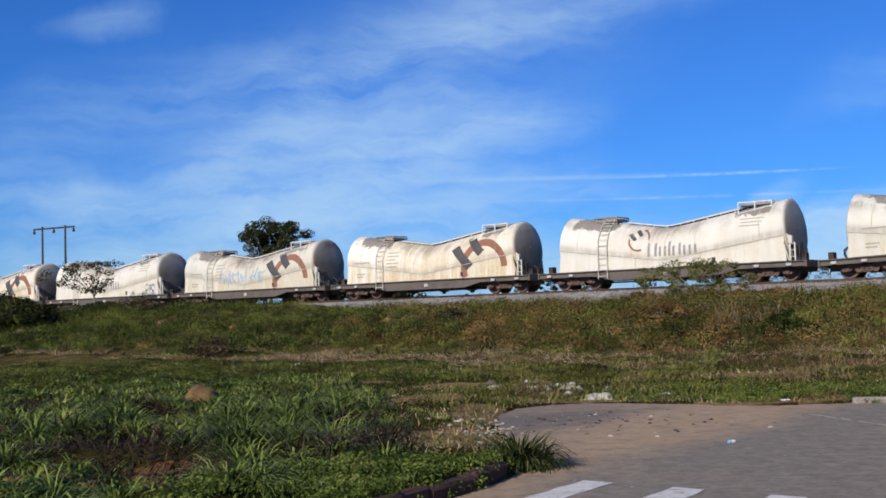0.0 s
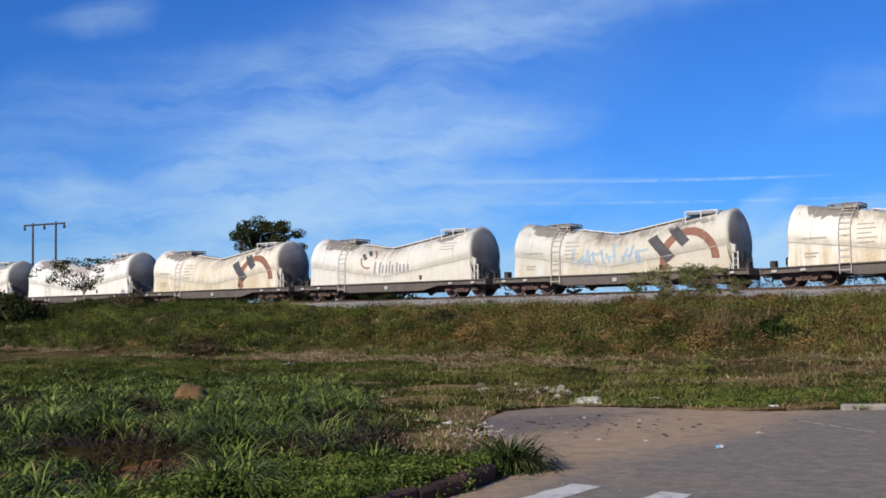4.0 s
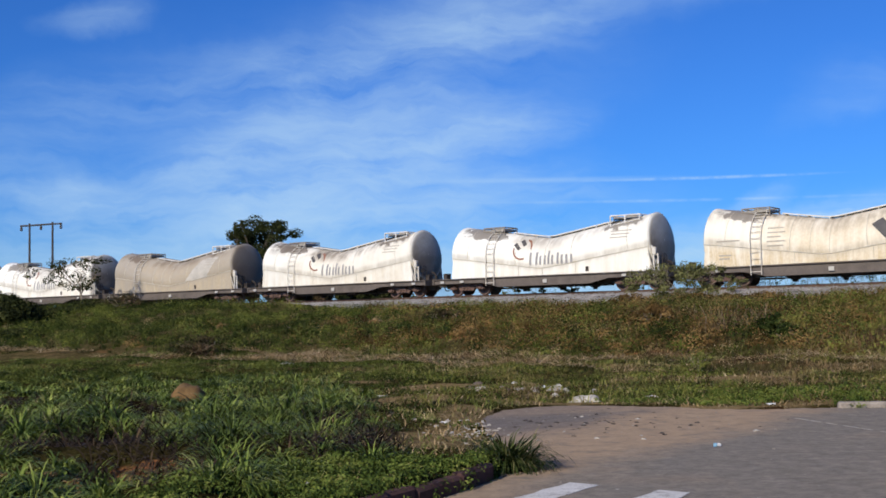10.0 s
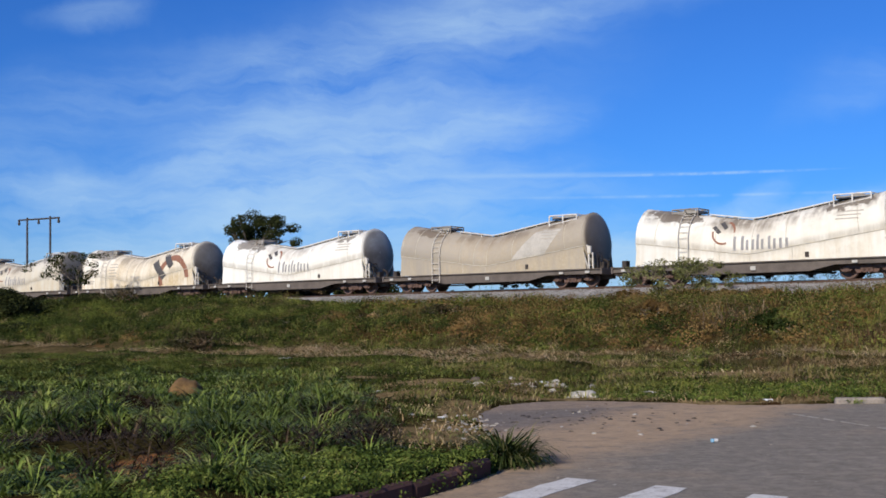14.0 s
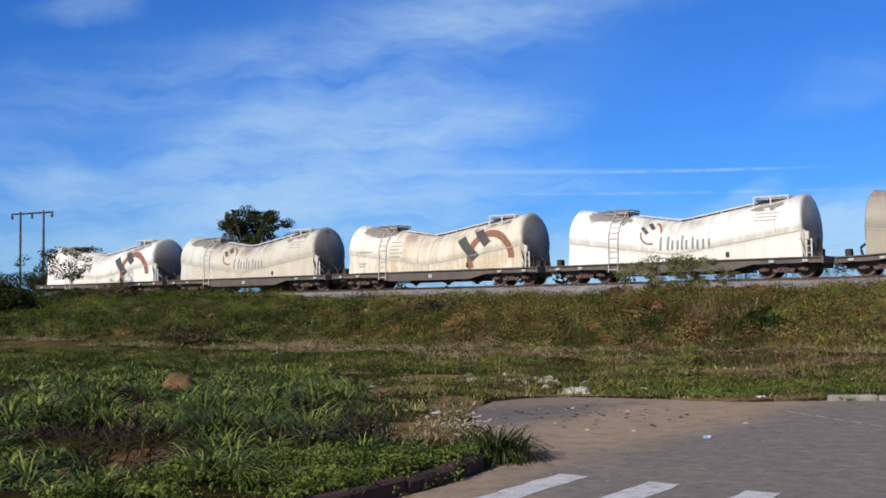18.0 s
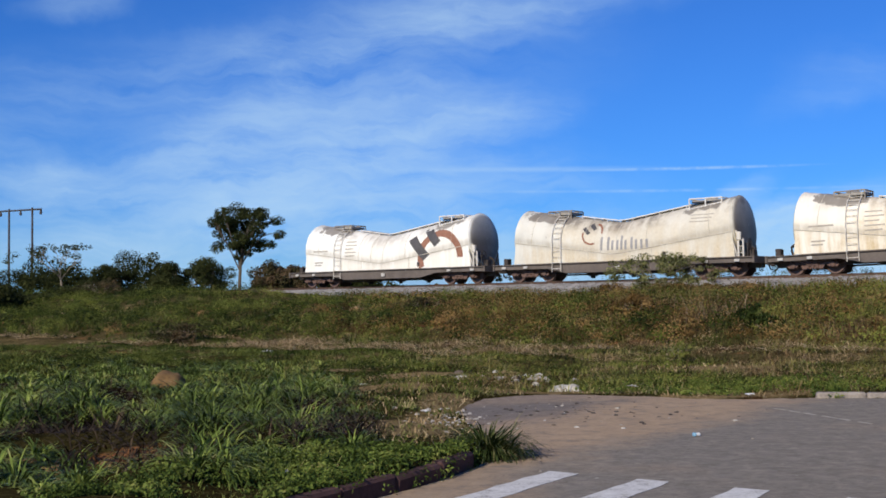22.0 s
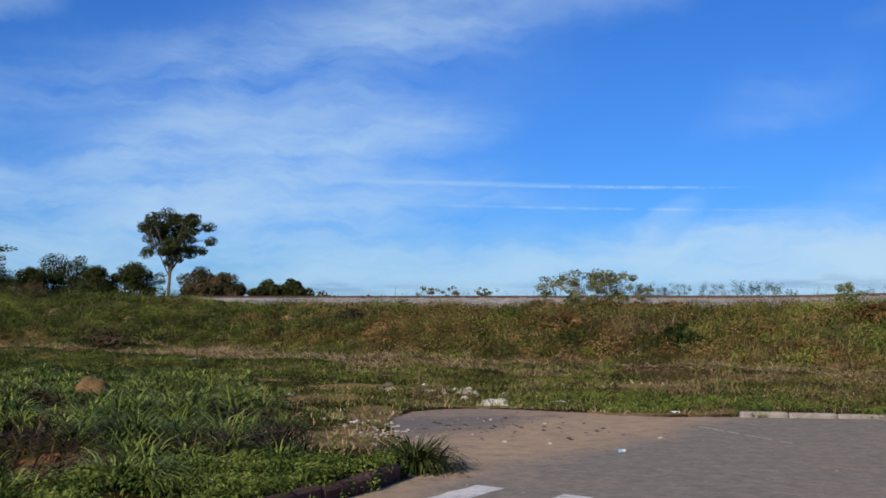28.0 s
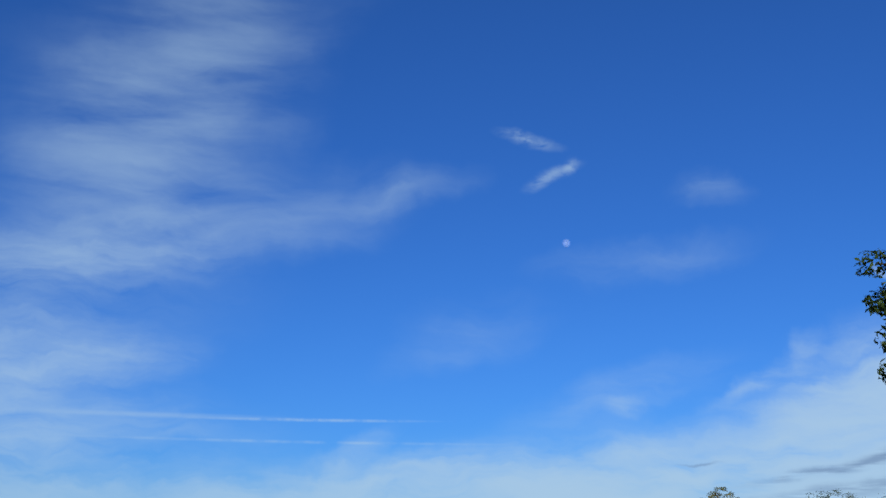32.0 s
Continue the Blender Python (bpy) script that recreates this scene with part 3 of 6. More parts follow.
def value_noise(x, y, seed=0):
    xi, yi = np.floor(x).astype(np.int64), np.floor(y).astype(np.int64)
    fx, fy = x - xi, y - yi
    fx, fy = fx * fx * (3 - 2 * fx), fy * fy * (3 - 2 * fy)

    def h(a, b):
        n = (a * 374761393 + b * 668265263 + seed * 144665) & 0x7FFFFFFF
        n = ((n ^ (n >> 13)) * 1274126177) & 0x7FFFFFFF
        return (n ^ (n >> 16)) % 65536 / 65535.0
    a, b, c, d = h(xi, yi), h(xi + 1, yi), h(xi, yi + 1), h(xi + 1, yi + 1)
    return (a * (1 - fx) + b * fx) * (1 - fy) + (c * (1 - fx) + d * fx) * fy


# ---- road plan ----
# near kerb with its rounded corner, then the ragged left side of the road, then the far kerb
NEAR_KERB = [(-3.4, -30.0), (-3.0, 0.0), (-2.35, 5.6), (-1.85, 7.2), (-1.35, 8.3), (-1.05, 8.87), (-0.8, 9.3), (-0.57, 9.7), (-0.33, 10.08), (-0.11, 10.48), (0.12, 10.98), (0.32, 11.5), (0.4, 11.9)]
RAGGED = [(0.46, 12.8), (0.5, 13.8), (0.5, 14.6), (0.3, 15.6), (0.22, 16.9), (0.3, 18.2), (0.62, 19.5), (1.2, 20.05), (1.9, 20.25), (2.6, 20.0), (3.3, 19.6), (4.1, 18.95), (5.0, 18.75), (6.0, 18.85)]
FAR_KERB = [(6.0, 18.85), (8.0, 18.72), (10.0, 18.62), (13.0, 18.7), (17.0, 19.1), (24.0, 19.6), (60.0, 22.0)]


def fray(line, steps=5, depth=0.08):
    """The same line with a broken, uneven edge."""
    rnd = random.Random(12)
    out = [line[0]]
    for (x0, y0), (x1, y1) in zip(line, line[1:]):
        out += [(x0 + (x1 - x0) * k / steps + rnd.uniform(-depth, depth), y0 + (y1 - y0) * k / steps + rnd.uniform(-depth, depth)) for k in range(1, steps)]
        out.append((x1, y1))
    return out


RAGGED = fray(RAGGED)
ROAD = NEAR_KERB + RAGGED + FAR_KERB[1:] + [(60.0, 10.0), (20.0, 8.0), (12.0, 6.5), (7.0, 1.0), (5.0, -30.0)]


def in_road(x, y, grow=0.0):
    inside = np.zeros(np.shape(x), bool)
    pts = np.array(ROAD)
    for (x0, y0), (x1, y1) in zip(pts, np.roll(pts, -1, 0)):
        cross = (y0 > y) != (y1 > y)
        with np.errstate(divide="ignore", invalid="ignore"):
            inside ^= cross & (x < (x1 - x0) * (y - y0) / (y1 - y0 + 1e-12) + x0)
    return inside


def road_distance(x, y):
    best = np.full(np.shape(x), 1e9)
    pts = np.array(ROAD)
    for (x0, y0), (x1, y1) in zip(pts, np.roll(pts, -1, 0)):
        dx, dy = x1 - x0, y1 - y0
        t = np.clip(((x - x0) * dx + (y - y0) * dy) / (dx * dx + dy * dy), 0, 1)
        best = np.minimum(best, np.hypot(x - x0 - t * dx, y - y0 - t * dy))
    return best


def ground_z(x, y):
    x, y = np.asarray(x, float), np.asarray(y, float)
    v = x * NX + y * NY
    v = v + (value_noise(x * 0.15, y * 0.15, 3) - 0.5) * np.interp(v, [20, 30, 40, 46], [0, 1.6, 1.2, 0])
    z = np.interp(v, [-1e5, 21, 26.5, 29.0, 33, 38.0, 42, 47.5, 55, 60, 75, 200, 5000], [0, 0, 0.12, 0.3, 0.95, 1.48, 1.62, 1.9, 1.9, 1.4, -1.5, -7, -12])
    s = x * UX + y * UY
    z = z + climb(s) * np.interp(v, [30, 38, 43, 57, 80], [0, 0.85, 1, 1, 0])
    z = z + np.interp(s, [-6, 0, 8, 30], [0, 0.25, 0.4, 0.3]) * np.interp(v, [34, 39, 43, 46.5], [0, 1, 1, 0])
    z = z + np.interp(s, [-60, -46, -40], [0.62, 0.5, 0]) * np.interp(v, [36, 41, 46.5, 47.6], [0, 1, 1, 0])
    road = in_road(x, y)
    dist = road_distance(x, y)
    lump = (value_noise(x * 0.5, y * 0.5, 1) - 0.4) * 0.22 + (value_noise(x * 1.7, y * 1.7, 2) - 0.5) * 0.10
    verge = np.clip((24 - v) / 4, 0, 1) * np.clip((0.5 - x) / 2, 0, 1)
    lump = lump + verge * (value_noise(x * 0.9, y * 0.9, 21) - 0.5) * 0.24
    lump = lump * np.clip(np.hypot(x, y) / 5, 0, 1) * np.where((v > 46) & (v < 57), 0.0, 1.0)
    swell = np.clip(dist / 3.0, 0, 1) * np.where(x < 1.5, 0.10, 0.03)
    rim = np.where(x < 1.0, np.interp(y, [11.7, 13.2], [0.13, 0.02]), np.interp(x, [5.5, 6.5], [0.02, 0.06]))
    off = rim + swell + lump * np.clip(dist / 1.2, 0.1, 1)
    # the ground's edge stays hidden behind the near kerb
    behind = (x < 0.6) & (y < 11.9) & (dist < np.where(np.hypot(x, y) < 8, 0.3, 0.08))
    return z + np.where(road | behind, -0.06, off)


RINGS = [0.0, 0.6]
while RINGS[-1] < 4200:
    RINGS.append(RINGS[-1] * (1.014 if 8 < RINGS[-1] < 75 else 1.05 if 2 < RINGS[-1] <= 8 else 1.10))
RINGS = np.array(RINGS)
SPOKES = np.arange(-28, 54, 0.34)


def sheet_z(x, y):
    """Height of the ground sheet itself, between its corners."""
    x, y = np.asarray(x, float), np.asarray(y, float)
    r, a = np.hypot(x, y), np.degrees(np.arctan2(x, y))
    i = np.clip(np.searchsorted(RINGS, r, "right") - 1, 0, len(RINGS) - 2)
    j = np.clip(np.floor((a + 28) / 0.34).astype(int), 0, len(SPOKES) - 2)
    fr, fa = (r - RINGS[i]) / (RINGS[i + 1] - RINGS[i]), (a - SPOKES[j]) / 0.34

    def corner(ii, jj):
        t = np.radians(SPOKES[jj])
        return ground_z(RINGS[ii] * np.sin(t), RINGS[ii] * np.cos(t))
    z = (corner(i, j) * (1 - fa) + corner(i, j + 1) * fa) * (1 - fr) + (corner(i + 1, j) * (1 - fa) + corner(i + 1, j + 1) * fa) * fr
    return np.where((a > -28) & (a < SPOKES[-1]), z, ground_z(x, y))


def build_ground():
    rad = RINGS
    deg = np.concatenate((SPOKES, np.arange(54, 332, 3.0)))
    ang = np.radians(deg)
    r, a = np.meshgrid(rad, ang, indexing="ij")
    x, y = r * np.sin(a), r * np.cos(a)
    z = ground_z(x, y)
    nr, na = r.shape
    i, j = np.meshgrid(np.arange(nr - 1), np.arange(na), indexing="ij")
    k = (j + 1) % na
    quads = np.stack((i * na + j, i * na + k, (i + 1) * na + k, (i + 1) * na + j), -1).reshape(-1, 4)[:, ::-1]
    me = bulk("ground", np.stack((x, y, z), -1).reshape(-1, 3), quads.ravel(), np.full(len(quads), 4), M_GROUND)
    me.shade_smooth()
    tagged(new("ground", me), "grassy ground with dry patches, rising to a rail embankment", "ground", kind="structure")


def build_road():
    bm = bmesh.new()
    vs = [bm.verts.new((x, y, 0.0)) for x, y in ROAD]
    face = bm.faces.new(vs)
    ext = bmesh.ops.extrude_face_region(bm, geom=[face])
    for e in ext["geom"]:
        if isinstance(e, bmesh.types.BMVert):
            e.co.z = -0.12
    bmesh.ops.recalc_face_normals(bm, faces=bm.faces)
    me = bpy.data.meshes.new("road")
    bm.to_mesh(me)
    bm.free()
    me.materials.append(M_ASPHALT)
    tagged(new("road", me), "worn grey asphalt road with sand washed over one side", "road", kind="structure")


def kerb_run(name, line, lengths, mat, label, z=0.13, gap=0.015, missing=(), inset=0.0):
    """Kerb stones laid end to end along a line."""
    home = thing(name, label, "kerb", kind="structure")
    pts = [Vector(p) for p in line]
    cum = [0.0]
    for a, b in zip(pts, pts[1:]):
        cum.append(cum[-1] + (b - a).length)

    def at(d):
        for k in range(len(pts) - 1):
            if d <= cum[k + 1] or k == len(pts) - 2:
                return pts[k].lerp(pts[k + 1], (d - cum[k]) / (cum[k + 1] - cum[k]))
    d, i = 0.0, 0
    while d + lengths <= cum[-1]:
        a, b = at(d), at(d + lengths - gap)
        if i not in missing:
            L = (b - a).length
            h = z + random.uniform(-0.03, 0.012)
            g = Geo().box((0, inset - 0.07, -0.15), (L, inset + 0.07, h), bevel=0.028)
            m = pose(a.x, a.y, 0, random.uniform(-5, 5), random.uniform(-1.2, 1.2), math.degrees(math.atan2(b.y - a.y, b.x - a.x)))
            part("kerb_stone", g, random.choice(mat), home, at=m)
        d += lengths
        i += 1
    return home


def build_crosswalk():
    d = Vector((0.53, 0.848))
    row = Vector((0.80, -0.60))
    for i in range(5):
        far = Vector((1.10, 10.96)) + row * 0.93 * i
        g = Geo()
        random.seed(40 + i)
        # ragged, worn outline
        left, right = [], []
        for k in range(13):
            p = far - d * (0.25 * k)
            left.append(p - row * (0.17 + random.uniform(-0.03, 0.01)))
            right.append(p + row * (0.17 + random.uniform(-0.03, 0.01)))
        v = [(p.x, p.y, z) for z in (0.005, 0.001) for p in left + right]
        n = 13
        f = [(k, k + 1, n + k + 1, n + k) for k in range(n - 1)]
        edge = list(range(n)) + [2 * n - 1 - k for k in range(n)]
        f += [(a, b, b + 2 * n, a + 2 * n) for a, b in zip(edge, edge[1:] + edge[:1])]
        g.put(v, f)
        tagged(part("crosswalk_stripe", g, M_LINE), "worn white crosswalk stripe painted on the asphalt", "road marking", "crosswalk stripes", "structure")


def build_old_line():
    """A thin worn line left of an old marking."""
    pts = [Vector((4.84, 17.13)), Vector((5.2, 15.95)), Vector((5.45, 14.73))]
    d = (pts[2] - pts[0]).normalized()
    side = Vector((-d.y, d.x)) * 0.018
    random.seed(77)
    for i in range(6):
        a, b = pts[0] + d * (0.42 * i), pts[0] + d * (0.42 * i + random.uniform(0.2, 0.38))
        v = [(p.x, p.y, z) for z in (0.005, 0.001) for p in (a - side, b - side, b + side, a + side)]
        g = Geo().put(v, [(0, 1, 2, 3), (7, 6, 5, 4), (0, 4, 5, 1), (1, 5, 6, 2), (2, 6, 7, 3), (3, 7, 4, 0)])
        tagged(part("old_line", g, M_RUBBLE), "short worn remnant of a thin white road line", "road marking", "remnants of an old line", "structure")


def line_point(s, v, z=0.0):
    return Vector((UX * s + NX * v, UY * s + NY * v, z))


def build_track():
    top, lo = RAIL_Z - 0.17, 2.0
    n = 160
    ss = np.linspace(-420, 260, n)
    prof = [(-4.8, lo - 0.5), (-4.0, lo - 0.06), (-2.3, top - 0.05), (-1.9, top), (1.9, top), (2.3, top - 0.05), (3.9, lo), (4.6, lo - 0.3)]
    fine = np.concatenate((np.arange(-420, -90, 6.0), np.arange(-90, 60, 0.5), np.arange(60, 260, 6.0)))
    g = Geo()
    rows = []
    for s in fine:
        for k, (v, z) in enumerate(prof):
            w = 0.0 if k in (0, 7) else 0.06 * (float(value_noise(np.array(s * 1.3), np.array(k * 3.7), 5)) - 0.5)
            p = line_point(s, TRACK_AT + v + (3 * w if k in (1, 2) else 0), z + w + float(climb(s)))
            rows.append(p)
    m = len(prof)
    f = [(i * m + k, i * m + k + 1, (i + 1) * m + k + 1, (i + 1) * m + k) for i in range(len(fine) - 1) for k in range(m - 1)]
    g.put(rows, f)
    tagged(part("ballast_bed", g, M_GRAVEL), "grey crushed stone ballast bed under the rails", "ballast", kind="structure")
    # loose stones on the near shoulder
    count = 12000
    s = RNG.uniform(-75, 45, count)
    t = RNG.uniform(0, 1, count)
    v = TRACK_AT - 4.2 + t * 3.2
    z = np.interp(v - TRACK_AT, [-4.2, -4.0, -2.3, -1.9, 0], [lo - 0.12, lo - 0.06, top - 0.05, top, top]) + climb(s)
    stones(np.stack((UX * s + NX * v, UY * s + NY * v, z), -1), RNG.uniform(0.035, 0.09, count), "ballast_stones", M_GRAVEL, "crushed grey ballast stones on the shoulder", "gravel")
    for side, name in ((-0.5, "near"), (0.5, "far")):
        sect = [(-0.065, 0), (0.065, 0), (0.065, 0.015), (0.012, 0.03), (0.012, 0.10), (0.035, 0.115), (0.035, 0.14), (-0.035, 0.14), (-0.035, 0.115), (-0.012, 0.10), (-0.012, 0.03), (-0.065, 0.015)]
        run = [-420.0, -120.0, -60.0, *np.arange(-20.0, 62.0, 2.0), 120.0, 260.0]
        g, rows = Geo(), []
        for d in run:
            rows += [line_point(d, TRACK_AT + side + p, RAIL_Z - 0.14 + h + float(climb(d))) for p, h in sect]
        m = len(sect)
        g.put(rows, [(i * m + k, i * m + (k + 1) % m, (i + 1) * m + (k + 1) % m, (i + 1) * m + k) for i in range(len(run) - 1) for k in range(m)])
        tagged(part("rail", g, M_RAIL), "rusty steel rail along the embankment", "rail", "rails", "structure")
    sleeper = Geo().box((-0.11, -1.1, -0.12), (0.11, 1.1, 0.05), bevel=0.02).data("sleeper", M_SLEEPER)
    home = thing("sleepers", "dark wooden sleepers bedded in the ballast", "sleeper", kind="structure")
    for i in range(200):
        p = line_point(-70 + i * 0.6, TRACK_AT, RAIL_Z - 0.19 + float(climb(-70 + i * 0.6)))
        part("sleeper", sleeper, None, home, at=pose(*p, 0, 0, math.degrees(TRACK) - 90 + random.uniform(-1, 1)))


def stones(at, size, name, mat, label, category):
    """Many small broken stones as one mesh."""
    oct_v = np.array([(1, 0, 0), (-1, 0, 0), (0, 1, 0), (0, -1, 0), (0, 0, 1), (0, 0, -1)], float)
    oct_f = np.array([(0, 2, 4), (2, 1, 4), (1, 3, 4), (3, 0, 4), (2, 0, 5), (1, 2, 5), (3, 1, 5), (0, 3, 5)])
    n = len(at)
    jit = RNG.uniform(0.6, 1.3, (n, 6, 3))
    ang = RNG.uniform(0, 6.28, n)
    v = oct_v[None] * jit + RNG.uniform(-0.25, 0.25, (n, 6, 3))
    c, s = np.cos(ang)[:, None], np.sin(ang)[:, None]
    v = np.stack((v[..., 0] * c - v[..., 1] * s, v[..., 0] * s + v[..., 1] * c, v[..., 2] * 0.7), -1) * size[:, None, None] + at[:, None]
    f = (oct_f[None] + (np.arange(n) * 6)[:, None, None]).reshape(-1)
    return tagged(new(name, bulk(name, v.reshape(-1, 3), f, np.full(n * 8, 3), mat)), label, category, kind="stuff")


build_ground()
build_road()


# ---- the train ----
M_WHITE = paint_material("white_paint", (0.83, 0.82, 0.75), 0.42, 0.38)
M_TANNED = paint_material("rust_stained_paint", (0.80, 0.755, 0.645), 0.6, 1.45)
M_OFFWHITE = paint_material("off_white_paint", (0.70, 0.675, 0.60), 0.6, 0.45)
M_SOOTED = paint_material("soot_topped_paint", (0.79, 0.77, 0.69), 1.0, 0.5, (0.15, 0.12, 0.09))
M_DIRTY = paint_material("sooty_white_paint", (0.64, 0.62, 0.54), 1.1, 0.9)
M_GREY = paint_material("cement_covered_paint", (0.350, 0.310, 0.252), 0.75, 0.5, (0.17, 0.13, 0.09))
M_SILL = plain("sill_paint", (0.11, 0.09, 0.076), 0.75, 0, 0.35, 2.0)
M_BOGIE = plain("bogie_rust", (0.125, 0.076, 0.06), 0.85, 0.1, 0.4, 5.0, 0.01)
M_WHEEL = plain("wheel_steel", (0.13, 0.082, 0.066), 0.7, 0.1, 0.3, 6.0)
M_GEAR = plain("dark_gear", (0.05, 0.04, 0.035), 0.8, 0.1, 0.4, 6.0)
M_WALK = plain("walkway_steel", (0.30, 0.28, 0.25), 0.7, 0.2, 0.35, 5.0)
M_RAILING = plain("white_railing", (0.62, 0.60, 0.56), 0.6, 0, 0.3, 5.0)
M_BAR = plain("dark_mark_paint", (0.075, 0.07, 0.068), 0.6, 0, 0.35, 3.0)
M_ARC = plain("faded_red_paint", (0.25, 0.115, 0.07), 0.65, 0, 0.3, 3.0)
M_WORD = plain("grey_word_paint", (0.27, 0.26, 0.255), 0.6, 0, 0.25, 4.0)
M_SMALL = plain("small_print_paint", (0.38, 0.34, 0.28), 0.7, 0, 0.2, 6.0)
M_BLUE = plain("blue_spray_paint", (0.20, 0.38, 0.52), 0.6, 0, 0.25, 3.0)
M_SPRAY = plain("faded_spray_paint", (0.34, 0.42, 0.46), 0.6, 0, 0.3, 3.0)
M_PLATE = plain("white_plate", (0.42, 0.40, 0.36), 0.6, 0, 0.2, 8.0)
M_PATCH = plain("pale_paint_patch", (0.43, 0.40, 0.345), 0.6, 0, 0.28, 1.6)

# duller than the paint: the shade line below the barrel; weld rings share it
M_SEAM = plain("seam_shade_and_weld", (0.47, 0.425, 0.345), 0.7, 0, 0.35, 3.0)
M_OLDRAIL = plain("sooty_railing", (0.24, 0.21, 0.18), 0.75, 0, 0.5, 4.0)
M_LADDER = plain("dull_ladder", (0.55, 0.51, 0.44), 0.7, 0, 0.35, 4.0)
WAGON = 14.5
R_TANK = 1.40


def axis_z(x):
    a = min(abs(x), 6.3)
    return 1.44 + 0.92 * (math.sqrt(a * a + 0.04) - 0.2) / 5.9


def seam_z(x):
    return axis_z(x) - 0.20 - 0.12 * min(abs(x), 6.0) / 6.0


def side_y(x, z):
    """How far the near side of the tank stands out at a height."""
    if z < seam_z(x) + 0.02:
        return -1.392
    d = min(abs(z - axis_z(x)), R_TANK - 0.01)
    return -math.sqrt(R_TANK * R_TANK - d * d) - 0.004


def decal(corners, lift=0.008, nu=8, nv=6):
    """A painted patch on the near side: four corners (x, z)."""
    a, b, c, d = [Vector(p) for p in corners]
    g = Geo()
    v = []
    for i in range(nu + 1):
        for j in range(nv + 1):
            p = a.lerp(b, i / nu).lerp(d.lerp(c, i / nu), j / nv)
            v.append((p.x, side_y(p.x, p.y) - lift, p.y))
    g.put(v, [(i * (nv + 1) + j, (i + 1) * (nv + 1) + j, (i + 1) * (nv + 1) + j + 1, i * (nv + 1) + j + 1) for i in range(nu) for j in range(nv)])
    return g


def decal_arc(center, r0, r1, a0, a1, lift=0.006, n=36, m=4):
    g, v = Geo(), []
    for i in range(n + 1):
        t = radians(a0 + (a1 - a0) * i / n)
        for j in range(m + 1):
            r = r0 + (r1 - r0) * j / m
            x, z = center[0] + r * math.cos(t), center[1] + r * math.sin(t)
            v.append((x, side_y(x, z) - lift, z))
    return g.put(v, [(i * (m + 1) + j, (i + 1) * (m + 1) + j, (i + 1) * (m + 1) + j + 1, i * (m + 1) + j + 1) for i in range(n) for j in range(m)])


def rect(x0, x1, z0, z1):
    return [(x0, z0), (x1, z0), (x1, z1), (x0, z1)]


TILT = 0.92 / 5.9
END_A, END_B = -5.6, 6.02


def lean_x(x, z):
    """The rings of each half stand square to its rising axis."""
    return x - math.copysign(min(1.0, abs(x) / 4.5), x) * 0.65 * TILT * (z - axis_z(x))


def tank_geo():
    g, sides = Geo(), 48
    rings = []
    for k in range(7):
        t = radians(90 * k / 6)
        rings.append((END_A - 0.17 * math.cos(t), R_TANK * math.sin(t) if k else 0.02))
    rings += [(END_A, R_TANK + 0.015), (END_A + 0.07, R_TANK + 0.015), (END_A + 0.09, R_TANK)]
    rings += [(x, R_TANK) for x in np.linspace(END_A + 0.15, END_B - 0.15, 43)]
    rings += [(END_B - 0.09, R_TANK), (END_B - 0.07, R_TANK + 0.015), (END_B, R_TANK + 0.015)]
    for k in range(6, -1, -1):
        t = radians(90 * k / 6)
        rings.append((END_B + 0.17 * math.cos(t), R_TANK * math.sin(t) if k else 0.02))
    v = []
    for x, r in rings:
        for k in range(sides):
            t = 2 * math.pi * k / sides
            z = max(0.93, axis_z(x) + r * math.sin(t))
            v.append((lean_x(x, z), r * math.cos(t), z))
    f = [(i * sides + k, i * sides + (k + 1) % sides, (i + 1) * sides + (k + 1) % sides, (i + 1) * sides + k) for i in range(len(rings) - 1) for k in range(sides)]
    return g.put(v, f)


def skirt_geo(side):
    g, n = Geo(), 30
    v = []
    for i in range(n + 1):
        x = END_A + 0.06 + (END_B - END_A - 0.12) * i / n
        top = seam_z(x)
        for y, z in ((1.385, 0.89), (1.385, top), (1.355, top + 0.02), (1.355, 0.89)):
            v.append((lean_x(x, z), side * y, z))
    f = [(i * 4 + k, i * 4 + (k + 1) % 4, (i + 1) * 4 + (k + 1) % 4, (i + 1) * 4 + k) for i in range(n) for k in range(4)]
    f += [(0, 1, 2, 3), (n * 4 + 3, n * 4 + 2, n * 4 + 1, n * 4)]
    g.put(v, f)
    return g


def seam_geo(side):
    """The raised seam where the skirt meets the barrel, with upright weld ribs below."""
    g = Geo()
    path = [(x, side * 1.392, seam_z(x)) for x in np.linspace(END_A, END_B, 31)]
    g.tube(path, 0.022, 5)
    for x in (-1.4, 0.05, 2.0):
        g.box((x - 0.012, side * 1.388 - 0.012, 0.9), (x + 0.012, side * 1.388 + 0.012, seam_z(x)), bevel=0.003)
    return g


def barrel_weld_geo():
    """Flat weld rings round the barrel, at the kink and midway along each half."""
    g = Geo()
    for x in (-4.6, -1.6, -0.7, 0.15, 1.75, 4.9):
        ring = []
        for deg in range(188, -9, -7):
            t = radians(deg)
            z = axis_z(x) + (R_TANK + 0.001) * math.sin(t)
            ring.append((lean_x(x, z), (R_TANK + 0.001) * math.cos(t), z))
        g.tube(ring, 0.014, 4)
    return g


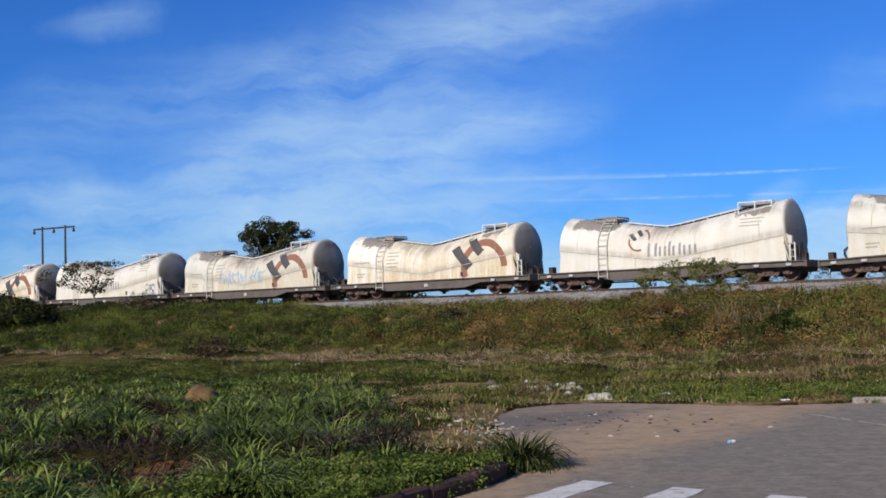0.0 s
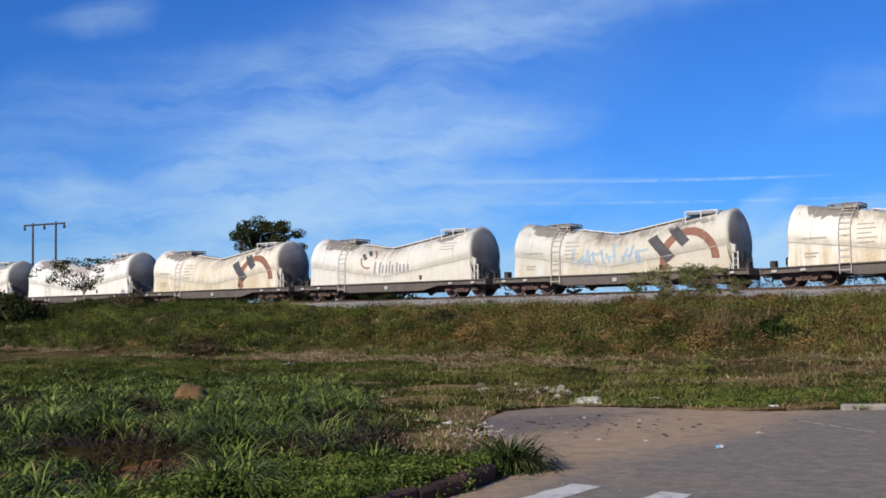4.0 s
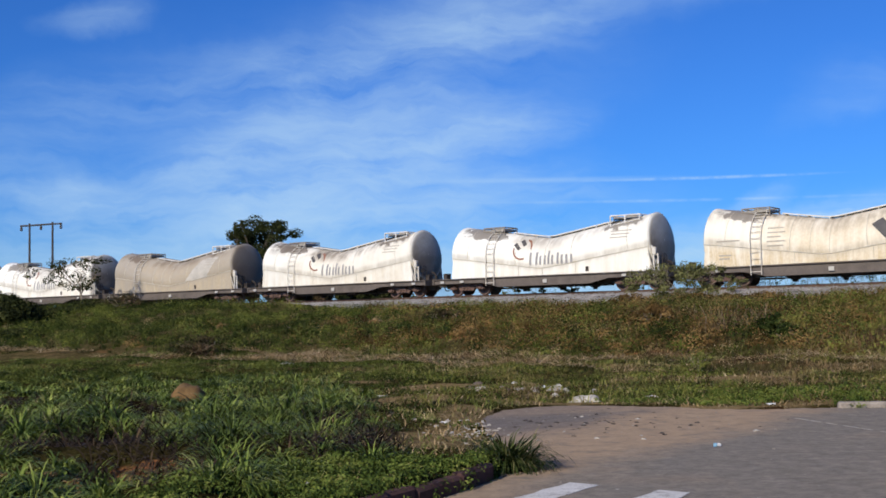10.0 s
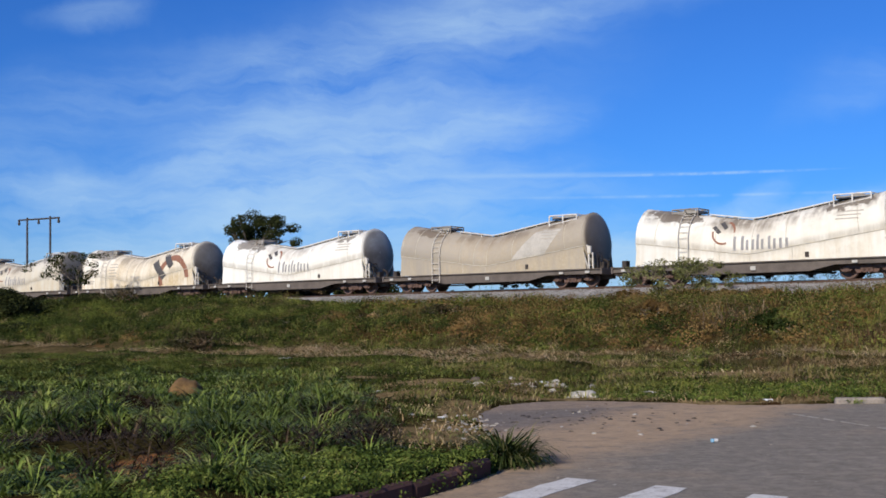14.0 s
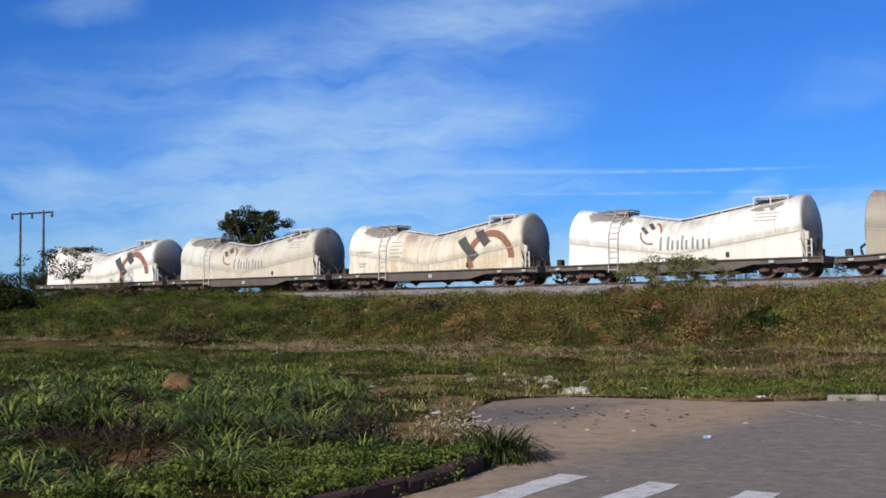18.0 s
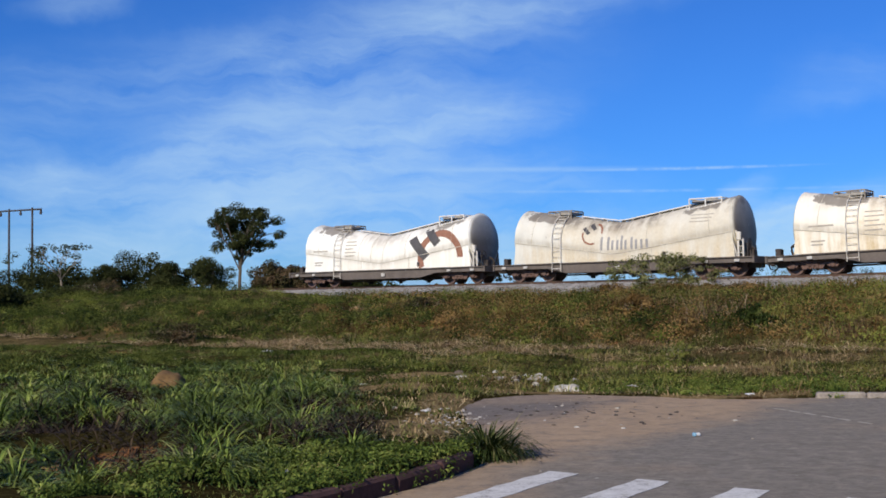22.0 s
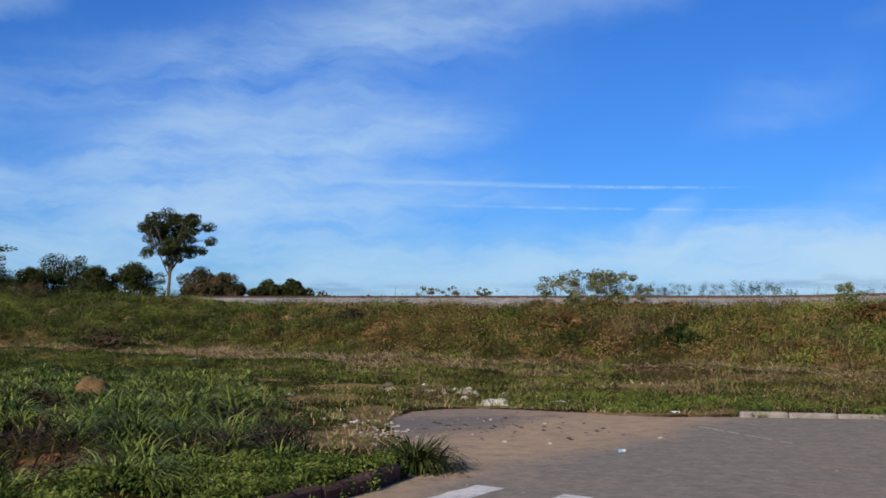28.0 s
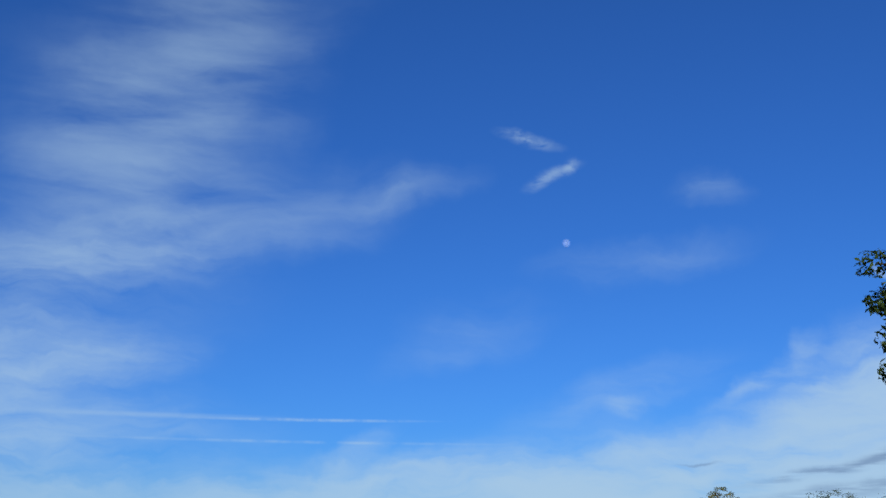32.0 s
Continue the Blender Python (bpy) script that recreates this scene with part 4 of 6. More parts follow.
def sill_geo(side):
    g = Geo()
    top = 0.88
    low = [(-6.95, 0.62), (-3.8, 0.62), (-2.7, 0.38), (2.7, 0.38), (3.8, 0.62), (6.95, 0.62)]
    for y0, y1 in ((1.27, 1.33),):
        v = [(x, side * y, z) for x, zl in low for y, z in ((y0, zl), (y1, zl), (y1, top), (y0, top))]
        f = [(i * 4 + k, i * 4 + (k + 1) % 4, (i + 1) * 4 + (k + 1) % 4, (i + 1) * 4 + k) for i in range(5) for k in range(4)]
        f += [(0, 1, 2, 3), (23, 22, 21, 20)]
        g.put(v, f)
    g.box((-6.95, min(side * 1.25, side * 1.43), top - 0.05), (6.95, max(side * 1.25, side * 1.43), top), bevel=0.01)
    return g


def deck_geo():
    g = Geo().box((-6.95, -1.25, 0.72), (6.95, 1.25, 0.84))
    g.box((-7.0, -1.40, 0.58), (-6.9, 1.40, 0.90))
    g.box((6.9, -1.40, 0.58), (7.0, 1.40, 0.90))
    g.box((-6.9, -0.2, 0.38), (6.9, 0.2, 0.72))
    return g


def ladder_geo():
    g = Geo()
    for x in (-3.38, -2.88):
        path = [(x, -1.50, 0.45), (x, -1.50, seam_z(x))]
        for deg in range(175, 105, -10):
            t = radians(deg)
            path.append((x, (R_TANK + 0.09) * math.cos(t), axis_z(x) + (R_TANK + 0.09) * math.sin(t)))
        path.append((x, -0.55, 3.48))
        g.tube(path, 0.02, 6)
    x0 = -3.13
    for z in np.arange(0.6, seam_z(x0), 0.3):
        g.tube([(-3.38, -1.50, z), (-2.88, -1.50, z)], 0.015, 5)
    for deg in range(172, 105, -11):
        t = radians(deg)
        y, z = (R_TANK + 0.09) * math.cos(t), axis_z(x0) + (R_TANK + 0.09) * math.sin(t)
        g.tube([(-3.38, y, z), (-2.88, y, z)], 0.015, 5)
    return g


def railing_geo(x0, x1, z):
    g = Geo()
    deep = 0.8 if x0 > 0 else 0.6
    for y in (-deep, deep):
        for x in (x0, (x0 + x1) / 2, x1):
            base = axis_z(x) + math.sqrt(R_TANK ** 2 - deep * deep) - 0.03
            if base < z - 0.1:
                g.tube([(x, y, base), (x, y, z)], 0.035, 6)
        g.tube([(x0, y, z), (x1, y, z)], 0.035, 6)
        lo0, lo1 = [max(axis_z(x) + math.sqrt(R_TANK ** 2 - deep * deep), 0) + 0.05 for x in (x0, x1)]
        if max(lo0, lo1) < z:
            g.tube([(x0, y, lo0), (x1, y, lo1)], 0.03, 6)
    for x in (x0, x1):
        g.tube([(x, -deep, z), (x, deep, z)], 0.03, 6)
    return g


def platform_geo(x0, x1, z):
    return Geo().box((x0, -0.52, z - 0.12), (x1, 0.52, z), bevel=0.012)


def hatch_geo(x):
    top = axis_z(x) + R_TANK
    return Geo().lathe([(top - 0.08, 0.30), (top + 0.10, 0.30), (top + 0.10, 0.35), (top + 0.14, 0.35), (top + 0.18, 0.28), (top + 0.2, 0.05)], 18, "Z", (x, 0, 0)).tube(
        [(x - 0.25, 0, top + 0.2), (x, 0, top + 0.26), (x + 0.25, 0, top + 0.2)], 0.02, 5)


def handrail_geo():
    g = Geo()
    for y in (-0.45,):
        xs = np.linspace(-2.2, 3.75, 18)
        pts = [(x, y, axis_z(x) + math.sqrt(R_TANK ** 2 - y * y) + 0.13) for x in xs]
        g.tube(pts, 0.03, 6)
        for x, yy, z in pts[::2]:
            g.tube([(x, yy, z - 0.15), (x, yy, z)], 0.022, 5)
    return g


def walkway_geo():
    g, v = Geo(), []
    xs = np.linspace(-2.2, 3.75, 24)
    for x in xs:
        z = axis_z(x) + R_TANK + 0.05
        v += [(x, -0.25, z), (x, 0.25, z), (x, 0.25, z + 0.03), (x, -0.25, z + 0.03)]
    f = [(i * 4 + k, i * 4 + (k + 1) % 4, (i + 1) * 4 + (k + 1) % 4, (i + 1) * 4 + k) for i in range(len(xs) - 1) for k in range(4)]
    g.put(v, f)
    for x in xs[::4]:
        z = axis_z(x) + R_TANK
        g.box((x - 0.03, -0.2, z - 0.05), (x + 0.03, 0.2, z + 0.05), bevel=0.004)
    return g


def end_post_geo():
    """Upright end post with steps and the hand brake box."""
    g = Geo()
    g.box((6.20, -1.34, 0.88), (6.29, -1.25, 1.95), bevel=0.01)
    g.box((6.44, -1.34, 0.88), (6.51, -1.25, 1.68), bevel=0.01)
    for z in (1.05, 1.35, 1.62):
        g.tube([(6.24, -1.30, z), (6.48, -1.30, z)], 0.02, 5)
    g.box((6.17, -1.38, 1.62), (6.38, -1.20, 2.0), bevel=0.03)
    g.tube([(6.22, -1.28, 1.9), (6.02, -1.2, 2.15)], 0.05, 5)
    g.tube([(6.18, -1.3, 0.9), (5.98, -1.36, 1.7)], 0.04, 5)
    return g


def brake_wheel_geo():
    g = Geo()
    ring = [(6.66, -1.0 + 0.24 * math.cos(t), 1.45 + 0.24 * math.sin(t)) for t in np.linspace(0, 2 * math.pi, 17)]
    g.tube(ring, 0.02, 5, cap=False)
    for k in range(4):
        t = math.pi / 4 * k
        g.tube([(6.66, -1.0 - 0.24 * math.cos(t), 1.45 - 0.24 * math.sin(t)), (6.66, -1.0 + 0.24 * math.cos(t), 1.45 + 0.24 * math.sin(t))], 0.012, 4)
    g.tube([(6.3, -1.0, 1.45), (6.68, -1.0, 1.45)], 0.03, 6)
    g.tube([(6.55, -1.0, 1.45), (6.55, -1.0, 0.85)], 0.025, 6)
    return g


def end_pipe_geo(end):
    g = Geo()
    g.tube([(end * 6.3, 0.4, 0.85), (end * 6.4, 0.4, 1.15), (end * 6.36, 0.3, 1.3), (end * 6.15, 0.2, 1.42)], 0.06, 8)
    return g


def end_box_geo(end):
    return Geo().box((min(end * 6.5, end * 6.75), -0.75, 0.86), (max(end * 6.5, end * 6.75), -0.35, 1.22), bevel=0.03)


def coupler_geo(end):
    g = Geo()
    g.box((min(end * 6.9, end * 7.12), -0.09, 0.52), (max(end * 6.9, end * 7.12), 0.09, 0.72), bevel=0.02)
    g.box((min(end * 7.1, end * 7.24), -0.15, 0.48), (max(end * 7.1, end * 7.24), 0.16, 0.78), bevel=0.04)
    g.tube([(end * 6.95, 0.35, 0.62), (end * 7.1, 0.33, 0.32), (end * 7.24, 0.3, 0.3)], 0.03, 6)
    return g


def under_gear_geo():
    g = Geo()
    g.lathe([(-0.3, 0.1), (-0.28, 0.17), (0.3, 0.17), (0.34, 0.1)], 14, "X", (1.1, -0.7, 0.42))
    for x in (-1.9, 0.35, 2.3):
        v = [(x - 0.45, -0.5, 0.75), (x + 0.45, -0.5, 0.75), (x + 0.45, 0.5, 0.75), (x - 0.45, 0.5, 0.75), (x - 0.16, -0.16, 0.22), (x + 0.16, -0.16, 0.22), (x + 0.16, 0.16, 0.22), (x - 0.16, 0.16, 0.22)]
        g.put(v, [(0, 1, 2, 3), (4, 7, 6, 5), (0, 4, 5, 1), (1, 5, 6, 2), (2, 6, 7, 3), (3, 7, 4, 0)])
        g.lathe([(0.12, 0.11), (0.24, 0.13)], 12, "Z", (x, 0, 0))
    g.tube([(-3.6, -0.45, 0.3), (3.6, -0.45, 0.3)], 0.045, 6)
    g.tube([(-3.9, -0.8, 0.38), (0.9, -0.75, 0.36)], 0.025, 5)
    return g


def side_frame_geo(y):
    """Cast bogie side frame with its arch, spring nest and axle boxes."""
    g = Geo()
    outline = [(-1.15, 0.40), (-0.95, 0.62), (-0.55, 0.66), (-0.3, 0.74), (0.3, 0.74), (0.55, 0.66), (0.95, 0.62), (1.15, 0.40), (1.05, 0.30), (0.72, 0.32), (0.55, 0.46), (0.45, 0.24), (-0.45, 0.24), (-0.55, 0.46), (-0.72, 0.32), (-1.05, 0.30)]
    n = len(outline)
    v = [(x, yy, z) for yy in (y - 0.06, y + 0.06) for x, z in outline]
    half = [(0, 1, 13, 14), (0, 14, 15), (1, 2, 13), (2, 3, 12, 13), (3, 4, 11, 12), (4, 5, 10, 11), (5, 6, 10), (6, 7, 9, 10), (7, 8, 9)]
    f = [q for q in half] + [tuple(i + n for i in q[::-1]) for q in half]
    f += [(i, (i + 1) % n, (i + 1) % n + n, i + n) for i in range(n)]
    g.put(v, f)
    out = -0.07 if y < 0 else 0.07
    for x in (-0.875, 0.875):
        g.lathe([(y + out * 0.5, 0.15), (y + out * 1.6, 0.13), (y + out * 1.9, 0.07)], 12, "Y", (x, 0, 0.42))
    for x in (-0.2, 0.0, 0.2):
        g.tube([(x, y + out * 0.9, 0.27), (x, y + out * 0.9, 0.58)], 0.07, 8)
    return g


def wheelset_geo():
    g = Geo()
    for side in (-1, 1):
        y = side * 0.5
        s = side
        g.lathe([(y - s * 0.075, 0.20), (y - s * 0.075, 0.445), (y - s * 0.05, 0.455), (y - s * 0.04, 0.425), (y + s * 0.06, 0.415), (y + s * 0.06, 0.36), (y + s * 0.03, 0.34), (y + s * 0.02, 0.16), (y + s * 0.09, 0.14), (y + s * 0.09, 0.09)], 28, "Y")
    g.lathe([(-0.95, 0.06), (-0.6, 0.07), (-0.2, 0.085), (0.2, 0.085), (0.6, 0.07), (0.95, 0.06)], 12, "Y")
    # lightening holes make the turning visible
    for side in (-1, 1):
        for k in range(5):
            t = 2 * math.pi * k / 5
            g.tube([(0.25 * math.cos(t), side * 0.51, 0.25 * math.sin(t)), (0.25 * math.cos(t), side * 0.56, 0.25 * math.sin(t))], 0.035, 6)
    return g


CACHE = {}


def cached(key, make, mat, smooth=False):
    k = (key, mat.name)
    if k not in CACHE:
        CACHE[k] = make().data(key, mat, smooth)
    return CACHE[k]


WHEELSETS = []
WAGONS = []


def word_mark(w):
    x = -0.72
    for width, z1, gap in ((0.13, 2.06, 0.24), (0.13, 2.06, 0.10), (0.12, 1.88, 0.15), (0.12, 1.88, 0.10), (0.12, 2.10, 0.10), (0.12, 1.88, 0.20), (0.12, 2.0, 0.12), (0.12, 1.88, 0.16), (0.12, 1.88, 0.16), (0.12, 1.88, 0.1)):
        part("word_bar", cached("word_bar_%.2f" % x, lambda: decal(rect(x, x + width, 1.42, z1), 0.006, 2, 5), M_WORD), None, w, "slim grey painted bar")
        x += width + gap
    part("ring_mark", cached("ring_mark_upper", lambda: decal_arc((-1.22, 2.25), 0.46, 0.55, 0, 75, 0.006, 14, 2), M_ARC), None, w, "faded red painted arc")
    part("ring_mark", cached("ring_mark_lower", lambda: decal_arc((-1.22, 2.25), 0.46, 0.55, 170, 290, 0.006, 18, 2), M_ARC), None, w, "faded red painted arc")
    part("mark_bar", cached("mark_bar_a", lambda: decal([(-1.80, 2.52), (-1.66, 2.62), (-1.32, 2.30), (-1.46, 2.20)], 0.009, 5, 3), M_BAR), None, w, "dark painted bar")
    part("mark_bar", cached("mark_bar_b", lambda: decal([(-1.48, 2.70), (-1.34, 2.80), (-1.04, 2.50), (-1.18, 2.40)], 0.009, 5, 3), M_BAR), None, w, "dark painted bar")
    for i, (a, b) in enumerate(((3.9, 5.1), (3.95, 5.0), (3.9, 4.9))):
        part("small_print", cached("end_print_%d" % i, lambda: decal(rect(a, b, 2.86 - 0.16 * i, 2.91 - 0.16 * i), 0.006, 5, 1), M_SMALL), None, w)


def big_mark(w):
    part("arc_mark", cached("arc_mark", lambda: decal_arc((4.12, 1.40), 1.13, 1.51, 0, 201), M_ARC), None, w, "faded red painted arc")
    part("mark_bar", cached("big_bar_a", lambda: decal([(1.92, 2.40), (2.36, 2.66), (3.42, 1.60), (2.98, 1.28)], 0.012, 10, 6), M_BAR), None, w, "broad dark painted bar")
    part("mark_bar", cached("big_bar_b", lambda: decal([(2.86, 2.92), (3.30, 3.10), (4.17, 2.32), (3.78, 2.00)], 0.012, 10, 6), M_BAR), None, w, "broad dark painted bar")
    for i, wide in enumerate((0.7, 0.8, 0.62, 0.84, 0.74)):
        z = 2.52 - 0.2 * i
        part("small_print", cached("line_print_%d" % i, lambda: decal(rect(-2.62, -2.62 + wide, z - 0.03, z + 0.03), 0.006, 6, 1), M_SMALL), None, w)
    for i, (a, b, z) in enumerate(((-5.0, -3.9, 2.05), (-4.9, -4.3, 1.4), (-4.9, -4.4, 1.25))):
        part("small_print", cached("side_print_%d" % i, lambda: decal(rect(a, b, z - 0.035, z + 0.035), 0.006, 5, 1), M_SMALL), None, w)


def hopper_wagon(paint, mark, label):
    w = thing("tank_wagon", label, "tank wagon", group="tank wagons of the train")
    part("tank", cached("tank", tank_geo, paint, True), None, w)
    for side in (-1, 1):
        part("skirt", cached("skirt_%d" % side, lambda: skirt_geo(side), paint), None, w)
        part("seam", cached("seam_%d" % side, lambda: seam_geo(side), M_SEAM), None, w, "weld seam with the barrel's shade line in its colour")
        part("side_sill", cached("sill_%d" % side, lambda: sill_geo(side), M_SILL), None, w, "dark fish-bellied side sill")
    part("barrel_weld", cached("barrel_weld", barrel_weld_geo, M_SEAM), None, w, "thin weld rings round the barrel")
    part("underframe", cached("deck", deck_geo, M_SILL), None, w)
    part("ladder", cached("ladder", ladder_geo, M_LADDER), None, w, "dull steel ladder")
    for x0, x1, z in ((-4.05, -2.75, 3.52), (3.7, 5.3, 3.66)):
        part("railing", cached("railing_%.1f" % x0, lambda: railing_geo(x0, x1, z), M_RAILING if x0 > 0 else M_OLDRAIL), None, w)
        deck = axis_z((x0 + x1) / 2) + R_TANK + 0.1
        part("platform", cached("platform_%.1f" % x0, lambda: platform_geo(x0, x1, deck), M_WALK), None, w)
        part("hatch", cached("hatch_%.1f" % x0, lambda: hatch_geo((x0 + x1) / 2), M_WALK, True), None, w)
    part("handrail", cached("handrail", handrail_geo, M_RAILING), None, w)
    part("walkway", cached("walkway", walkway_geo, M_WALK), None, w)
    part("end_post", cached("end_post", end_post_geo, M_LADDER), None, w)
    part("brake_wheel", cached("brake_wheel", brake_wheel_geo, M_GEAR), None, w)
    for end in (-1, 1):
        part("end_pipe", cached("end_pipe_%d" % end, lambda: end_pipe_geo(end), M_GEAR, True), None, w)
        part("end_box", cached("end_box_%d" % end, lambda: end_box_geo(end), M_GEAR), None, w, "dark steel box")
        part("coupler", cached("coupler_%d" % end, lambda: coupler_geo(end), M_GEAR), None, w)
    part("discharge_gear", cached("under_gear", under_gear_geo, M_GEAR), None, w)
    for i, x in enumerate((-6.3, -5.0, 0.2, 4.7, 6.2)):
        part("sill_plate", cached("sill_plate_%d" % i, lambda: Geo().box((x - 0.12, -1.442, 0.66 if i != 2 else 0.5), (x + 0.12, -1.425, 0.78 if i != 2 else 0.68), bevel=0.004), M_PLATE), None, w, "small white plate")
    part("inspection_hole", cached("hole", lambda: Geo().box((2.56, -1.402, 0.98), (2.74, -1.37, 1.22), bevel=0.01), M_GEAR), None, w, "dark square opening")
    for x in (-5.05, 5.05):
        b = part("bogie", cached("bolster", lambda: Geo().box((-0.28, -1.0, 0.36), (0.28, 1.0, 0.60), bevel=0.04).box((-0.35, -0.3, 0.5), (0.35, 0.3, 0.7), bevel=0.03), M_BOGIE), None, w, "rusty two-axle bogie", at=(x, 0, 0))
        for y in (-0.86, 0.86):
            part("side_frame", cached("side_frame_%.2f" % y, lambda: side_frame_geo(y), M_BOGIE), None, b)
        for ax in (-0.875, 0.875):
            ws = part("wheelset", cached("wheelset", wheelset_geo, M_WHEEL, True), None, b, "rust-brown steel wheelset", at=(ax, 0, 0.42))
            WHEELSETS.append((ws, ax))
    if mark == "word":
        word_mark(w)
    elif mark == "big":
        big_mark(w)
    WAGONS.append(w)
    return w


CONSIST = [
    (M_DIRTY, "big", "dusty white bow-shaped cement tank wagon with faded marks"),
    (M_OFFWHITE, "word", "off-white bow-shaped cement tank wagon with grey lettering bars"),
    (M_TANNED, "big", "rust-stained white cement tank wagon with a broad dark and red mark"),
    (M_DIRTY, "big", "grubby white cement tank wagon with faded blue-grey spray paint"),
    (M_OFFWHITE, "word", "clean off-white bow-shaped cement tank wagon with grey lettering bars"),
    (M_TANNED, "big", "tan-streaked white cement tank wagon with a broad dark and red mark"),
    (M_WHITE, "word", "bright white cement tank wagon with grey lettering bars"),
    (M_SOOTED, "word", "soot-streaked white cement tank wagon with a rusty ring mark"),
    (M_GREY, "grey", "grey-brown cement-caked tank wagon with a pale paint patch"),
    (M_WHITE, "word", "white cement tank wagon with grey lettering bars and dark top stains"),
    (M_TANNED, "big", "brown-stained white cement tank wagon with a dark and red mark"),
    (M_DIRTY, "word", "dirty white cement tank wagon with grey lettering bars"),
    (M_WHITE, "big", "bright white last cement tank wagon with a dark and red mark"),
]


def build_train():
    for paint, mark, label in CONSIST:
        hopper_wagon(paint, mark, label)
    random.seed(5)
    w = WAGONS[3]
    for k in range(12):
        x = -2.3 + 0.36 * k + random.uniform(-0.1, 0.1)
        lean, h = random.uniform(-0.3, 0.3), random.uniform(0.5, 0.95)
        z = 1.32 + random.uniform(-0.1, 0.1)
        part("spray_stroke", decal([(x, z), (x + 0.15, z), (x + lean + 0.15, z + h), (x + lean, z + h)], 0.007, 2, 5), M_SPRAY, w, "faded blue-grey sprayed stroke")
    for k in range(5):
        x, z = -2.0 + 0.85 * k, 1.55 + random.uniform(-0.1, 0.35)
        part("spray_stroke", decal([(x, z), (x + 0.6, z + 0.1), (x + 0.6, z + 0.22), (x, z + 0.12)], 0.007, 5, 2), M_SPRAY, w, "faded blue-grey sprayed stroke")
    w = WAGONS[8]
    part("paint_patch", decal([(1.7, 1.5), (3.7, 1.65), (4.75, 3.15), (3.0, 2.85)], 0.006, 12, 10), M_PATCH, w, "pale repainted patch")
    for i in range(4):
        part("small_print", decal(rect(3.4, 4.7, 2.95 - 0.16 * i, 2.99 - 0.16 * i), 0.010, 5, 1), M_SMALL, w)


# seconds and metres along the line of the joint behind the first wagon
RUN = [(0.0, -18.1), (3.5, 5.3), (6.0, 22.3), (9.0, 41.9), (13.0, 67.6), (16.5, 89.8), (19.0, 106.2), (23.0, 132.6), (25.5, 149.1), (28.0, 164.6), (30.3, 178.5), (32.0, 188.6)]


def run_at(t):
    """The train's way with an even glide between the rows."""
    ts, ss = [r[0] for r in RUN], [r[1] for r in RUN]
    slope = [(ss[min(i + 1, len(ss) - 1)] - ss[max(i - 1, 0)]) / (ts[min(i + 1, len(ts) - 1)] - ts[max(i - 1, 0)]) for i in range(len(ts))]
    i = max(0, min(len(ts) - 2, int(np.searchsorted(ts, t, "right")) - 1))
    h = ts[i + 1] - ts[i]
    u = (t - ts[i]) / h
    return ((2 * u ** 3 - 3 * u * u + 1) * ss[i] + (u ** 3 - 2 * u * u + u) * h * slope[i] + (-2 * u ** 3 + 3 * u * u) * ss[i + 1] + (u ** 3 - u * u) * h * slope[i + 1])


# seconds and place of the dragonfly: from the kerb, up over the verge and round to the road behind
FLIGHT = [(0.0, (-2.75, 1.5, 0.17)), (10.3, (-2.75, 1.5, 0.17)), (10.5, (-3.5, 3.4, 0.5)), (10.6, (-3.7, 4.7, 0.8)), (10.7, (-3.35, 6.1, 1.15)), (10.8, (-2.79, 7.5, 1.52)), (10.9, (-2.07, 8.73, 2.24)),
          (11.0, (-1.31, 9.82, 2.96)), (11.1, (-0.48, 10.79, 3.66)), (11.2, (0.41, 11.67, 4.36)), (11.4, (2.26, 13.19, 5.7)), (12.0, (8.0, 15.5, 9.0)), (13.0, (17.0, 11.0, 8.0)), (15.0, (13.0, 0.0, 4.0)), (16.5, (3.4, -7.4, 0.3)), (17.0, (3.0, -8.0, 0.012)), (32.0, (3.0, -8.0, 0.012))]


def motions():
    walk(DRAGONFLY, [(t, pose(*p, 0, -20 if 10.4 < t < 12 else 0, 48)) for t, p in FLIGHT])
    steps = [i * 0.5 for i in range(65)]
    for i, w in enumerate(WAGONS):
        rows = []
        for t in steps:
            d = run_at(t) + WAGON / 2 - WAGON * i
            rear, front = float(climb(d - 5.05)), float(climb(d + 5.05))
            p = line_point(d, TRACK_AT, RAIL_Z + (rear + front) / 2)
            rows.append((t, pose(*p, 0, -math.degrees(math.atan2(front - rear, 10.1)), math.degrees(TRACK) - 90)))
        walk(w, rows)
    ticks = [i * 0.1 for i in range(321)]
    turn = [math.degrees(run_at(t) / 0.42) for t in ticks]
    for ws, ax in WHEELSETS:
        walk(ws, [(t, pose(ax, 0, 0.42, 0, a, 0)) for t, a in zip(ticks, turn)])


build_track()
build_train()


